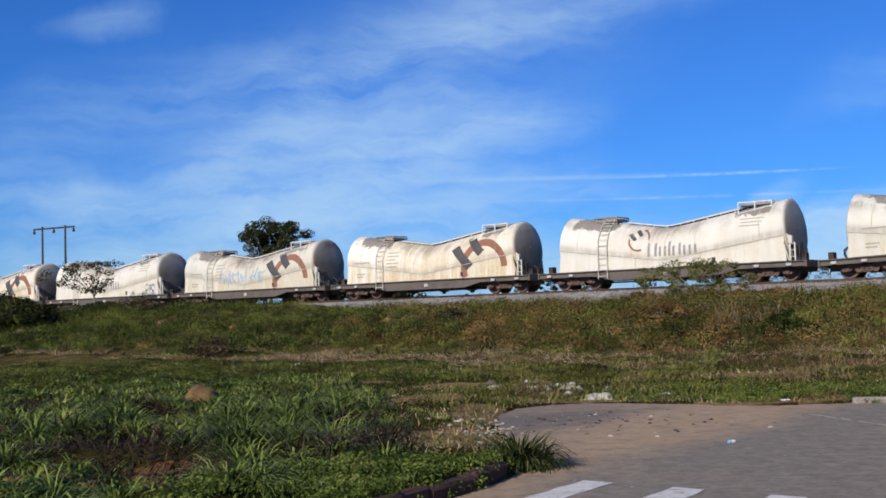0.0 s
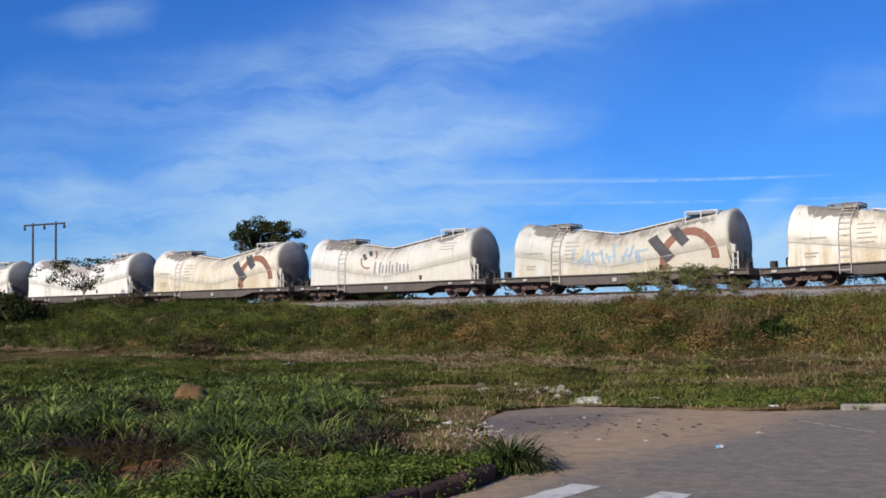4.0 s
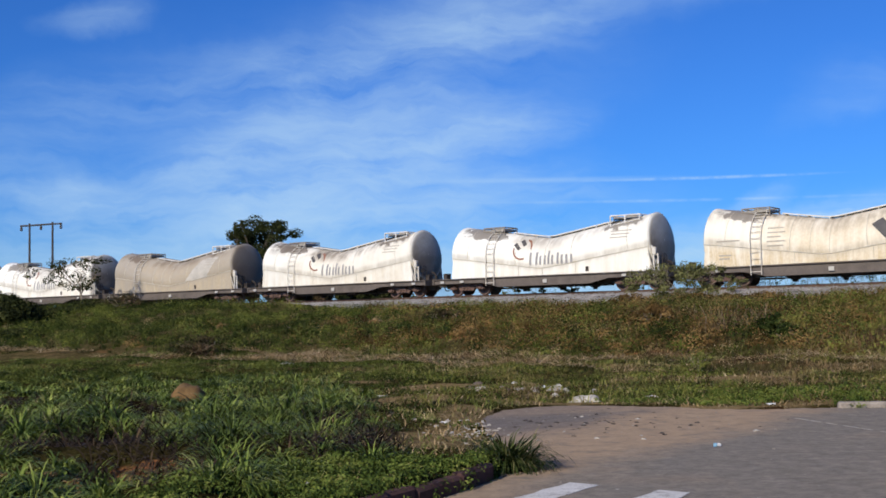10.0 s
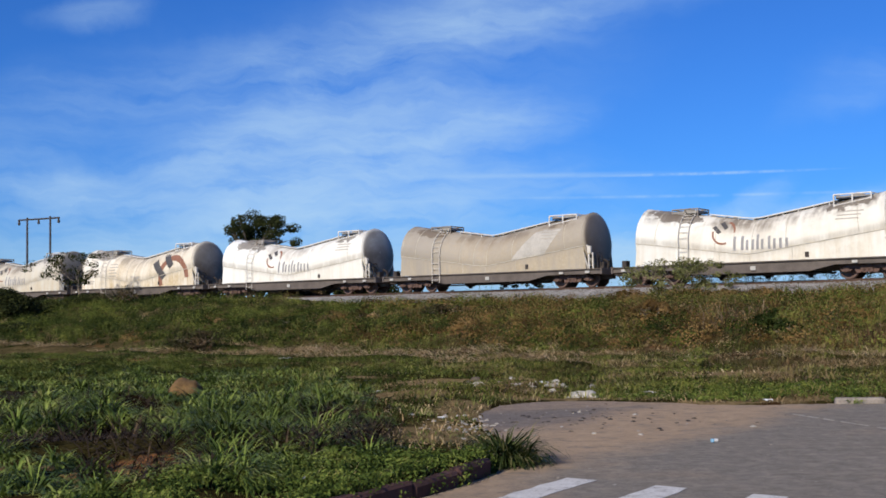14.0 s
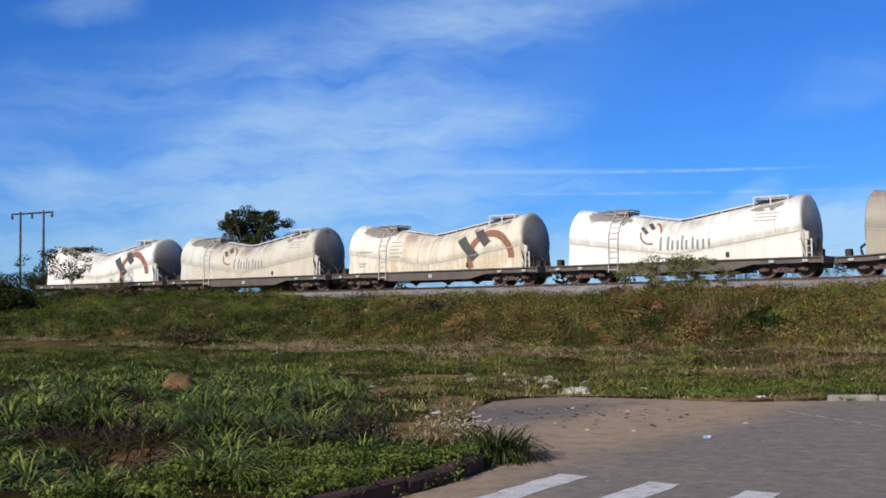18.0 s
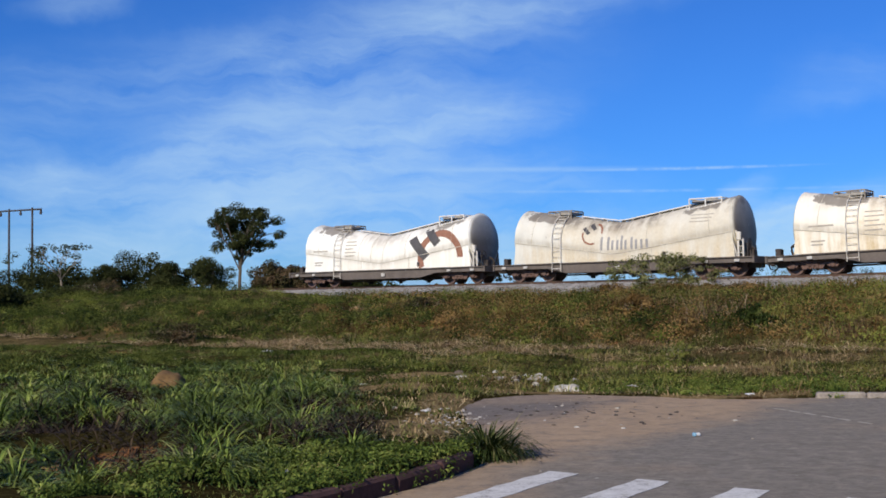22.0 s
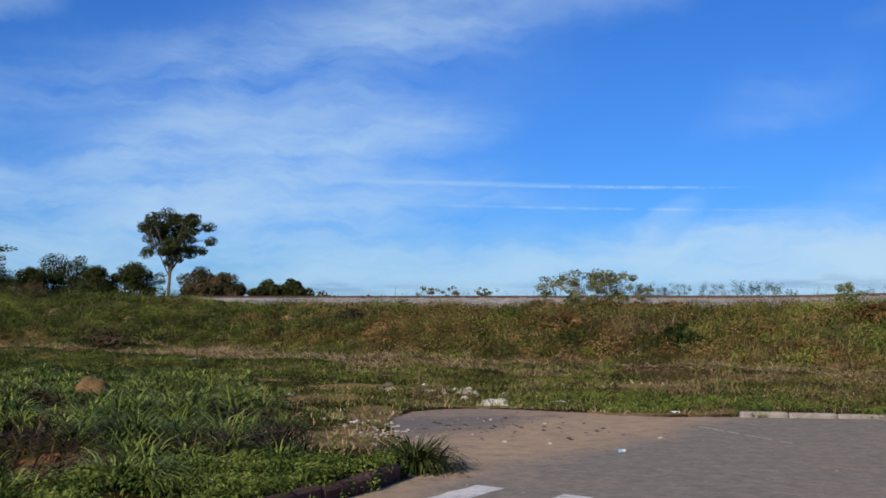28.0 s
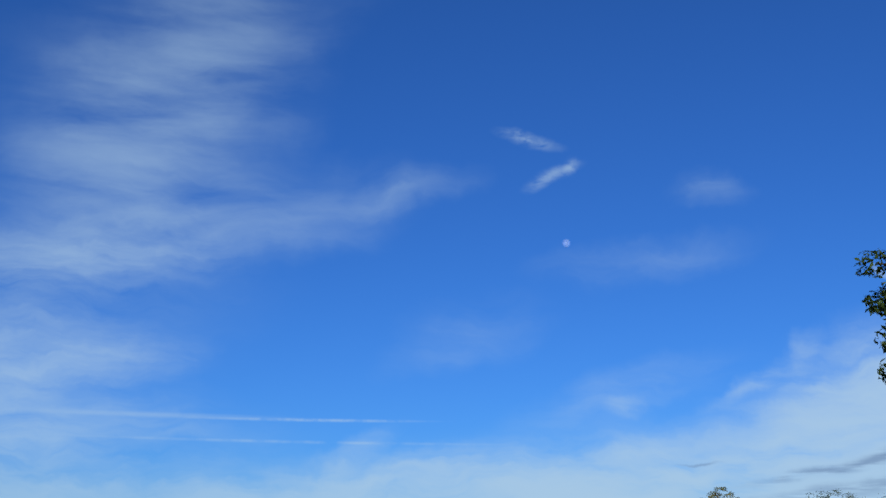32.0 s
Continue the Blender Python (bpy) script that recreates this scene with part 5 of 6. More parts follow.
# ---- plants ----
def blades(name, at, length, width, mat, label, category, bend=0.5, aim=None, kind="stuff", tilt=0.0, simple=False):
    """Grass: every blade two quads and a tip, bent over to one side."""
    n = len(at)
    yaw = RNG.uniform(0, 2 * np.pi, n) if aim is None else aim
    side = np.stack((-np.sin(yaw), np.cos(yaw), np.zeros(n)), -1)
    lean = np.stack((np.cos(yaw), np.sin(yaw), np.zeros(n)), -1)
    b = RNG.uniform(0.35, 1.0, n) * bend
    up = np.array([0, 0, 1.0])
    L, W = length[:, None], width[:, None]
    base = at - up * 0.03

    def on(p, share, tilt):
        return p + L * share * (up * np.cos(tilt)[:, None] + lean * np.sin(tilt)[:, None])
    t0 = tilt + 0.5 * b
    mid = on(base, 0.42, t0)
    hi = on(mid, 0.33, t0 + 0.5 * b)
    tip = on(hi, 0.30, t0 + 1.0 * b)
    if simple:
        v = np.stack((base - side * W * 0.5, base + side * W * 0.5, mid - side * W * 0.4, mid + side * W * 0.4, hi), 1)
        k = (np.arange(n) * 5)[:, None]
        f = np.concatenate((k + [0, 1, 3, 2], k + [2, 3, 4]), 1)
        return tagged(new(name, bulk(name, v.reshape(-1, 3), f.ravel(), np.tile([4, 3], n), mat)), label, category, kind=kind)
    v = np.stack((base - side * W * 0.5, base + side * W * 0.5, mid - side * W * 0.45, mid + side * W * 0.45, hi - side * W * 0.3, hi + side * W * 0.3, tip), 1)
    k = (np.arange(n) * 7)[:, None]
    f = np.concatenate((k + [0, 1, 3, 2], k + [2, 3, 5, 4], k + [4, 5, 6]), 1)
    me = bulk(name, v.reshape(-1, 3), f.ravel(), np.tile([4, 4, 3], n), mat)
    return tagged(new(name, me), label, category, kind=kind)


def polar(n, az0, az1, r0, r1, power=1.0):
    az = np.radians(RNG.uniform(az0, az1, n))
    r = r0 + (r1 - r0) * RNG.uniform(0, 1, n) ** power
    return r * np.sin(az), r * np.cos(az)


def fan(cx, cy, per, spread):
    """Blade feet round tuft centres, and the way each leans: outward."""
    x, y = np.repeat(cx, per), np.repeat(cy, per)
    ang, rr = RNG.uniform(0, 2 * np.pi, len(x)), np.abs(RNG.normal(0, 1, len(x))) * np.repeat(spread, per)
    return x + rr * np.cos(ang), y + rr * np.sin(ang), ang


def feet(x, y):
    return np.stack((x, y, sheet_z(x, y)), -1)


def bare(x, y, grow=1.0):
    hit = np.zeros(len(x), bool)
    for bx, by, a, b, _ in BARE:
        hit |= ((x - bx) / a) ** 2 + ((y - by) / b) ** 2 < grow * (0.6 + 0.8 * value_noise(x * 2.5, y * 2.5, 77))
    return hit


def build_grass():
    # clumps of arching blades on the verge, with dark hollows between them
    gx, gy = np.meshgrid(np.arange(-13.0, 0.6, 0.46), np.arange(9.0, 28.0, 0.56))
    x, y = gx.ravel() + RNG.uniform(-0.4, 0.4, gx.size), gy.ravel() + RNG.uniform(-0.45, 0.45, gx.size)
    keep = ~in_road(x, y) & (road_distance(x, y) > np.interp(x, [-3.4, -2.2], [1.5, 1.0])) & (x < -0.75 - 0.12 * np.clip(y - 12, 0, 20)) & (value_noise(x * 0.8, y * 0.8, 28) > 0.26) & ~bare(x, y, 0.8) & (x * NX + y * NY < 22.5) & (x > -0.56 * y)
    x, y = x[keep], y[keep]
    size = (0.5 + 0.95 * RNG.uniform(0, 1, len(x)) ** 1.6) * (0.65 + 0.6 * value_noise(x * 0.5, y * 0.5, 25)) * np.interp(np.hypot(x, y), [9, 11.5, 17, 23, 28], [0.75, 1.0, 1.0, 0.8, 0.6])
    pale = value_noise(x * 0.7, y * 0.7, 27) > 0.56
    for name, mat, some, label in (("tall_grass", M_LUSH, ~pale, "lush green arching grass clumps on the verge"), ("large_tufts", M_PALETUFT, pale, "large pale green arching grass tufts")):
        per = 230
        px, py, ang = fan(x[some], y[some], per, 0.17 * size[some])
        big, n = np.repeat(size[some], per), len(px)
        out = np.hypot(px - np.repeat(x[some], per), py - np.repeat(y[some], per)) / (0.17 * big)
        blades(name, feet(px, py), RNG.uniform(0.22, 0.56, n) * big * np.clip(1.15 - 0.12 * out, 0.6, 1.15), RNG.uniform(0.013, 0.027, n) * np.clip(np.hypot(px, py) / 15, 0.9, 1.5), mat, label, "grass", 2.5, aim=ang + RNG.normal(0, 0.35, n), tilt=np.clip(0.12 + 0.30 * out + RNG.normal(0, 0.18, n), 0, 1.1))
    # thinner tufts farther out
    x, y = polar(2600, -26, 3, 19, 28, 0.9)
    v = x * NX + y * NY
    keep = ~in_road(x, y) & (road_distance(x, y) > 0.8) & (value_noise(x * 0.9, y * 0.9, 21) > 0.44) & (v < 24.0) & (x < -1.4 - 0.1 * (y - 12)) & ~bare(x, y)
    x, y = x[keep], y[keep]
    px, py, ang = fan(x, y, 30, 0.09 + 0 * x)
    n = len(px)
    blades("field_tufts", feet(px, py), RNG.uniform(0.12, 0.34, n), RNG.uniform(0.014, 0.028, n), M_LUSH, "green grass tufts spreading over the field", "grass", 2.2, aim=ang + RNG.normal(0, 0.35, n), tilt=np.abs(RNG.normal(0.3, 0.3, n)), simple=True)
    # dead blades in the hollows, coloured dark to carry the shade between clumps
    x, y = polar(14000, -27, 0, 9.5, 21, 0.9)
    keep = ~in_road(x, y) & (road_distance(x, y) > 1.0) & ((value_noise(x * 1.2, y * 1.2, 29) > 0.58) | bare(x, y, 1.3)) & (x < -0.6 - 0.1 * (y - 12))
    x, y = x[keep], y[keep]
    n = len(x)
    blades("dead_blades", feet(x, y) + [0, 0, 0.05], RNG.uniform(0.15, 0.45, n), RNG.uniform(0.010, 0.022, n), M_DEADSHADED, "dead brown blades lying in the hollows, coloured with the shade there", "grass", 1.0, tilt=RNG.uniform(0.5, 1.2, n))
    # short sward
    x, y = polar(240000, -26, 50, 8.4, 46, 0.7)
    v = x * NX + y * NY
    keep = ~in_road(x, y) & (v < 30) & (value_noise(x * 0.9, y * 0.9, 22) > 0.06) & (road_distance(x, y) > 0.12) & ~bare(x, y)
    hollow = (x < -0.9 - 0.1 * (y - 12)) & (np.hypot(x, y) < 21) & (road_distance(x, y) > 1.0)
    keep &= ~hollow | (RNG.uniform(0, 1, len(x)) < np.interp(np.hypot(x, y), [13, 21], [0.04, 0.35]))
    x, y = x[keep], y[keep]
    wide = np.clip(np.hypot(x, y) / 18, 0.7, 1.9)
    blades("short_grass", feet(x, y), RNG.uniform(0.08, 0.24, len(x)) * (0.5 + 1.0 * value_noise(x * 0.7, y * 0.7, 26)), RNG.uniform(0.009, 0.018, len(x)) * wide, M_FIELD, "short patchy green and dry grass", "grass", 1.9, simple=True)
    # low leafy weeds in lumps over the field
    x, y = polar(17000, -26, 50, 11, 44, 0.75)
    v = x * NX + y * NY
    keep = ~in_road(x, y) & (v < 29.5) & (road_distance(x, y) > 0.3) & (value_noise(x * 0.6, y * 0.6, 66) > np.interp(v, [12, 15, 24.5, 25.5, 28, 29], [0.75, 0.36, 0.4, 0.5, 0.5, 0.4])) & ~bare(x, y, 1.4)
    keep &= (np.hypot(x, y) > 19) | (x > -1.0) | (RNG.uniform(0, 1, len(x)) < 0.25)
    at = feet(x[keep], y[keep]) + [0, 0, 0.03]
    lush = at[:, 0] + RNG.normal(0, 2.0, len(at)) < 1.0
    for name, mat, some, label in (("field_weeds", M_GREENWEED, lush, "low deep green weeds in the field"), ("dry_field_weeds", M_WEED, ~lush, "low mottled olive weeds in the drier field")):
        vv, ff, ss = leaves(at[some], RNG.uniform(0.10, 0.32, int(some.sum())), 30, 0.055, 0.6)
        tagged(new(name, bulk(name, vv, ff, ss, mat)), label, "weeds", kind="stuff")
    # sparse dry grass over the dusty ground by the road end
    x, y = RNG.uniform(-3.2, 6.5, 36000), RNG.uniform(12.4, 24.5, 36000)
    keep = ~in_road(x, y) & (x > -1.5 - 0.12 * (y - 12)) & (value_noise(x * 1.3, y * 1.3, 34) > 0.25) & (road_distance(x, y) > 0.05)
    x, y = x[keep], y[keep]
    some = RNG.uniform(0, 1, len(x)) < 0.22 + 0.5 * (value_noise(x * 0.8, y * 0.8, 35) > 0.5)
    for name, mat, pick, label in (("verge_grass", M_FIELD, some, "sparse short grass beside the road end"), ("verge_straw", M_STRAW, ~some, "dry straw strewn beside the road end")):
        n = int(pick.sum())
        blades(name, feet(x[pick], y[pick]), RNG.uniform(0.08, 0.26, n), RNG.uniform(0.012, 0.026, n), mat, label, "grass", 1.8, tilt=RNG.uniform(0, 0.9, n), simple=True)
    # dry tussocks on the side away from the verge
    x, y = polar(5200, -10, 50, 19, 46, 0.9)
    v = x * NX + y * NY
    keep = ~in_road(x, y) & (v < 30.5) & (road_distance(x, y) > 0.5) & (value_noise(x * 0.5, y * 0.5, 67) > 0.3) & (x > -4)
    px, py, ang = fan(x[keep], y[keep], 16, 0.10 + 0 * x[keep])
    blades("dry_tussocks", feet(px, py), RNG.uniform(0.12, 0.40, len(px)), RNG.uniform(0.012, 0.024, len(px)), M_BANKGRASS, "dry olive and straw-coloured tussocks in the field", "grass", 1.9, simple=True, aim=ang + RNG.normal(0, 0.5, len(px)))
    # flattened straw in long mats at the foot of the bank
    n = 95000
    s, v = RNG.uniform(-70, 50, n), RNG.uniform(24.6, 29.4, n)
    x, y = UX * s + NX * v, UY * s + NY * v
    keep = (value_noise(s * 0.22, v * 0.9, 31) * 0.65 + value_noise(s * 0.9, v * 2.4, 33) * 0.35 - 0.05 * np.abs(v - 27) > np.interp(s, [-50, -25, -8, 6, 30], [0.62, 0.54, 0.44, 0.46, 0.51])) & ~in_road(x, y)
    x, y = x[keep], y[keep]
    along = math.atan2(UY, UX) + RNG.normal(0, 0.7, len(x)) + np.pi * RNG.integers(0, 2, len(x))
    blades("dry_straw", feet(x, y) + [0, 0, 0.12], RNG.uniform(0.14, 0.40, len(x)) * np.interp(x, [2, 10], [1.3, 0.8]), RNG.uniform(0.010, 0.022, len(x)), M_STRAW, "flattened beige straw along the foot of the bank", "straw", 0.4, aim=along, tilt=RNG.uniform(0.9, 1.35, len(x)))
    # rough tufts on the embankment
    n = 11000
    s, v = RNG.uniform(-120, 62, n), RNG.uniform(28.0, 47.0, n)
    x, y = UX * s + NX * v, UY * s + NY * v
    az = np.degrees(np.arctan2(x, y))
    keep = (az > -27) & (az < 54) & (value_noise(x * 0.5, y * 0.5, 23) > 0.2) & ~bare(x, y, 1.3)
    x, y, v = x[keep], y[keep], v[keep]
    tall = (0.45 + 1.0 * value_noise(x * 0.3, y * 0.3, 24)) * np.interp(v, [28, 31, 41, 44, 47], [0.5, 0.75, 0.7, 0.45, 0.3])
    green = np.degrees(np.arctan2(x, y)) + RNG.normal(0, 2.5, len(x)) < -5.0
    for name, mat, some, label in (("green_bank_grass", M_GREENWEED, green, "deep green grass covering the embankment"), ("bank_grass", M_BANKGRASS, ~green, "rough olive and brown grass covering the embankment")):
        px, py, ang = fan(x[some], y[some], 16, 0.14 + 0 * x[some])
        blades(name, feet(px, py), RNG.uniform(0.3, 0.95, len(px)) * np.repeat(tall[some], 16), RNG.uniform(0.016, 0.036, len(px)), mat, label, "grass", 1.6, simple=True, aim=ang + RNG.normal(0, 0.6, len(px)))
    # weeds on the bank in lumps: green, dark and withered patches
    for name, mat, seed, cut, count, rad, leaf, east, label in (
            ("bank_weeds", M_WEED, 61, 0.42, 5200, 0.65, 0.10, 0.26, "leafy olive-green weeds in lumps on the embankment"),
            ("dark_weeds", M_DULL, 62, 0.46, 4600, 0.65, 0.10, -0.3, "dull dark green low shrubs on the embankment"),
            ("withered_weeds", M_DRYLEAF, 63, 0.54, 4600, 0.6, 0.09, 0.25, "withered red-brown weeds on the embankment"),
            ("pale_weeds", M_STRAW, 64, 0.66, 1400, 0.3, 0.07, 0.05, "pale dry stalks on the embankment")):
        s, v = RNG.uniform(-115, 60, count), RNG.uniform(29, 44.5, count)
        x, y = UX * s + NX * v, UY * s + NY * v
        az = np.degrees(np.arctan2(x, y))
        keep = (az > -27) & (az < 54) & (value_noise(x * 0.28, y * 0.28, seed) + east * np.interp(az, [-20, -6, 8, 15, 26], [-1, 0, 1, 1, 0.1 if mat is M_DRYLEAF else 1]) > cut) & ~bare(x, y, 1.6)
        at = feet(x[keep], y[keep]) + [0, 0, 0.12]
        r = RNG.uniform(0.3, 1.2, len(at)) * rad
        vv, ff, ss = leaves(at, r, 84, leaf * 0.72, 0.75, 0.2)
        tagged(new(name, bulk(name, vv, ff, ss, mat)), label, "weeds", kind="stuff")
    # rounded low shrubs over the bank
    for name, mat, count, west, east, label in (("low_green_shrubs", M_GREENWEED, 170, -26, 12, "low rounded green shrubs on the embankment"), ("low_dull_shrubs", M_DULL, 150, -26, 46, "low rounded dull green shrubs on the embankment"),
                                                ("low_brown_shrubs", M_DRYLEAF, 170, -6, 22, "low rounded brown shrubs on the embankment"), ("low_olive_shrubs", M_WEED, 140, 0, 46, "low rounded olive shrubs on the embankment")):
        az, v = RNG.uniform(west, east, count), RNG.uniform(29.5, 44.0, count)
        r = v / (NX * np.sin(np.radians(az)) + NY * np.cos(np.radians(az)))
        at = feet(r * np.sin(np.radians(az)), r * np.cos(np.radians(az))) + [0, 0, 0.15]
        big = RNG.uniform(0.35, 0.95, count)
        vv, ff, ss = leaves(at, big, 240, 0.085, 0.6, 0.22)
        tagged(new(name, bulk(name, vv, ff, ss, mat)), label, "shrubs", kind="stuff")
    # creepers by the near kerb and by the end of the far kerb
    x, y = polar(8000, -20, 4, 8.8, 15.5)
    keep = ~in_road(x, y) & (road_distance(x, y) < 1.5) & (road_distance(x, y) > 0.02) & (y < 11.8) & ((value_noise(x * 1.1, y * 1.1, 47) > 0.35) | (road_distance(x, y) < 0.3))
    x2, y2 = RNG.normal(5.4, 1.6, 900), RNG.normal(20.3, 0.7, 900)
    keep2 = ~in_road(x2, y2) & (road_distance(x2, y2) > 0.15)
    x3, y3 = RNG.uniform(7, 40, 2600), RNG.uniform(18.9, 22.5, 2600)
    keep3 = ~in_road(x3, y3) & (road_distance(x3, y3) > 0.2) & (value_noise(x3 * 0.6, y3 * 0.6, 41) > 0.5)
    x4 = RNG.uniform(6, 30, 2400)
    y4 = np.interp(x4, [p[0] for p in FAR_KERB], [p[1] for p in FAR_KERB]) + RNG.uniform(-0.10, 0.25, 2400)
    keep4 = value_noise(x4 * 0.8, y4 * 0.2, 49) > 0.33
    x2, y2, keep2 = np.concatenate((x2, x4)), np.concatenate((y2, y4)), np.concatenate((keep2, keep4))
    x, y = np.concatenate((x[keep], x2[keep2], x3[keep3])), np.concatenate((y[keep], y2[keep2], y3[keep3]))
    at = feet(x, y) + [0, 0, 0.05]
    at[:, 2] += 0.03 * (road_distance(x, y) < 0.22)
    vv, ff, ss = leaves(at, RNG.uniform(0.06, 0.15, len(at)), 16, 0.042, 0.6)
    tagged(new("creepers", bulk("creepers", vv, ff, ss, M_LEAFY)), "bright green low creepers along the kerb", "creepers", kind="stuff")
    # thin weeds against the sky beside the rails
    n = 2600
    s, v = RNG.uniform(-45, 45, n), TRACK_AT + RNG.uniform(2.6, 4.5, n)
    x, y = UX * s + NX * v, UY * s + NY * v
    keep = value_noise(s * 0.45, v * 0, 44) > np.where(s > -22, 0.45, 0.72)
    x, y, z = x[keep], y[keep], RAIL_Z - 0.5 + climb(s[keep])
    blades("line_weeds", np.stack((x, y, z), -1), RNG.uniform(0.5, 1.25, len(x)), RNG.uniform(0.012, 0.03, len(x)), M_WEED, "thin weeds standing beside the rails", "weeds", 0.5)
    # leafy clumps among them
    s, v = RNG.uniform(-34, 44, 1500), TRACK_AT + RNG.uniform(2.8, 4.2, 1500)
    keep = value_noise(s * 0.35, v * 0, 46) > np.where(s > -24, 0.48, 0.62)
    s, v = s[keep], v[keep]
    at = np.stack((UX * s + NX * v, UY * s + NY * v, RAIL_Z - 0.2 + climb(s) + RNG.uniform(0, 1.1, len(s)) * value_noise(s * 0.35, v * 0, 46)), -1)
    vv, ff, ss = leaves(at, RNG.uniform(0.10, 0.24, len(at)), 30, 0.07, 1.0)
    tagged(new("line_shrubs", bulk("line_shrubs", vv, ff, ss, M_DULL)), "low dull green weeds behind the rails", "weeds", kind="stuff")
    # near shoulder weeds, in front of the ballast
    n = 420
    s, v = RNG.uniform(-60, 45, n), TRACK_AT - RNG.uniform(3.4, 4.8, n)
    x, y = UX * s + NX * v, UY * s + NY * v
    keep = value_noise(s * 0.3, v * 0, 45) > 0.55
    s2, v2 = RNG.uniform(-16, 44, 900), RNG.uniform(42.8, 46.4, 900)
    keep2 = value_noise(s2 * 0.5, v2 * 0.5, 48) > np.interp(s2, [-16, 0], [0.6, 0.4])
    x, y = np.concatenate((x[keep], (UX * s2 + NX * v2)[keep2])), np.concatenate((y[keep], (UY * s2 + NY * v2)[keep2]))
    keep = np.ones(len(x), bool)
    px, py, ang = fan(x[keep], y[keep], 14, 0.14 + 0 * x[keep])
    blades("shoulder_weeds", feet(px, py), RNG.uniform(0.25, 0.8, len(px)), RNG.uniform(0.014, 0.03, len(px)), M_BANKGRASS, "olive weeds at the foot of the ballast", "weeds", 1.0, aim=ang)


def build_far_woods():
    n = 900
    az = RNG.uniform(-26, 50, n)
    r = RNG.uniform(320, 420, n)
    x, y = r * np.sin(np.radians(az)), r * np.cos(np.radians(az))
    at = feet(x, y)
    lift = np.where((az > -9) & (az < 3), 0.88, 0.6) * (0.75 + 0.4 * value_noise(az * 0.8, az * 0, 71))
    at = np.repeat(at, 3, 0)
    at[:, 2] += np.repeat(lift, 3) * np.tile([4.5, 9.5, 14.5], n)
    vv, ff, ss = leaves(at, RNG.uniform(2.2, 3.2, len(at)), 16, 1.5, 0.8)
    tagged(new("far_woods", bulk("far_woods", vv, ff, ss, M_DARKLEAF)), "dark line of distant woods on the plain", "woods", kind="stuff")


def leaves(centers, radius, count, size, flat=0.8, ragged=0.6):
    """Corners and faces of small folded leaves strewn round clump centres."""
    n = len(centers)
    c = np.repeat(centers, count, 0)
    d = RNG.normal(0, 1, (len(c), 3))
    d /= np.linalg.norm(d, axis=1)[:, None]
    r = RNG.uniform(0.35, 1.0, len(c)) ** 0.6 * np.repeat(radius, count)
    p = c + d * r[:, None] * [1, 1, flat]
    nrm = d + RNG.normal(0, ragged, d.shape) + [0, 0, 0.5 * ragged / 0.6]
    nrm /= np.linalg.norm(nrm, axis=1)[:, None]
    a = np.cross(nrm, RNG.normal(0, 1, d.shape))
    a /= np.linalg.norm(a, axis=1)[:, None]
    b = np.cross(nrm, a)
    L = (RNG.uniform(0.6, 1.3, len(c)) * size)[:, None]
    W = L * 0.45
    v = np.stack((p - a * L * 0.5, p - b * W * 0.5 + nrm * L * 0.08, p + a * L * 0.5, p + b * W * 0.5 + nrm * L * 0.08), 1)
    k = (np.arange(len(c)) * 4)[:, None]
    return v.reshape(-1, 3), (k + [0, 1, 2, 3]).ravel(), np.full(len(c), 4)


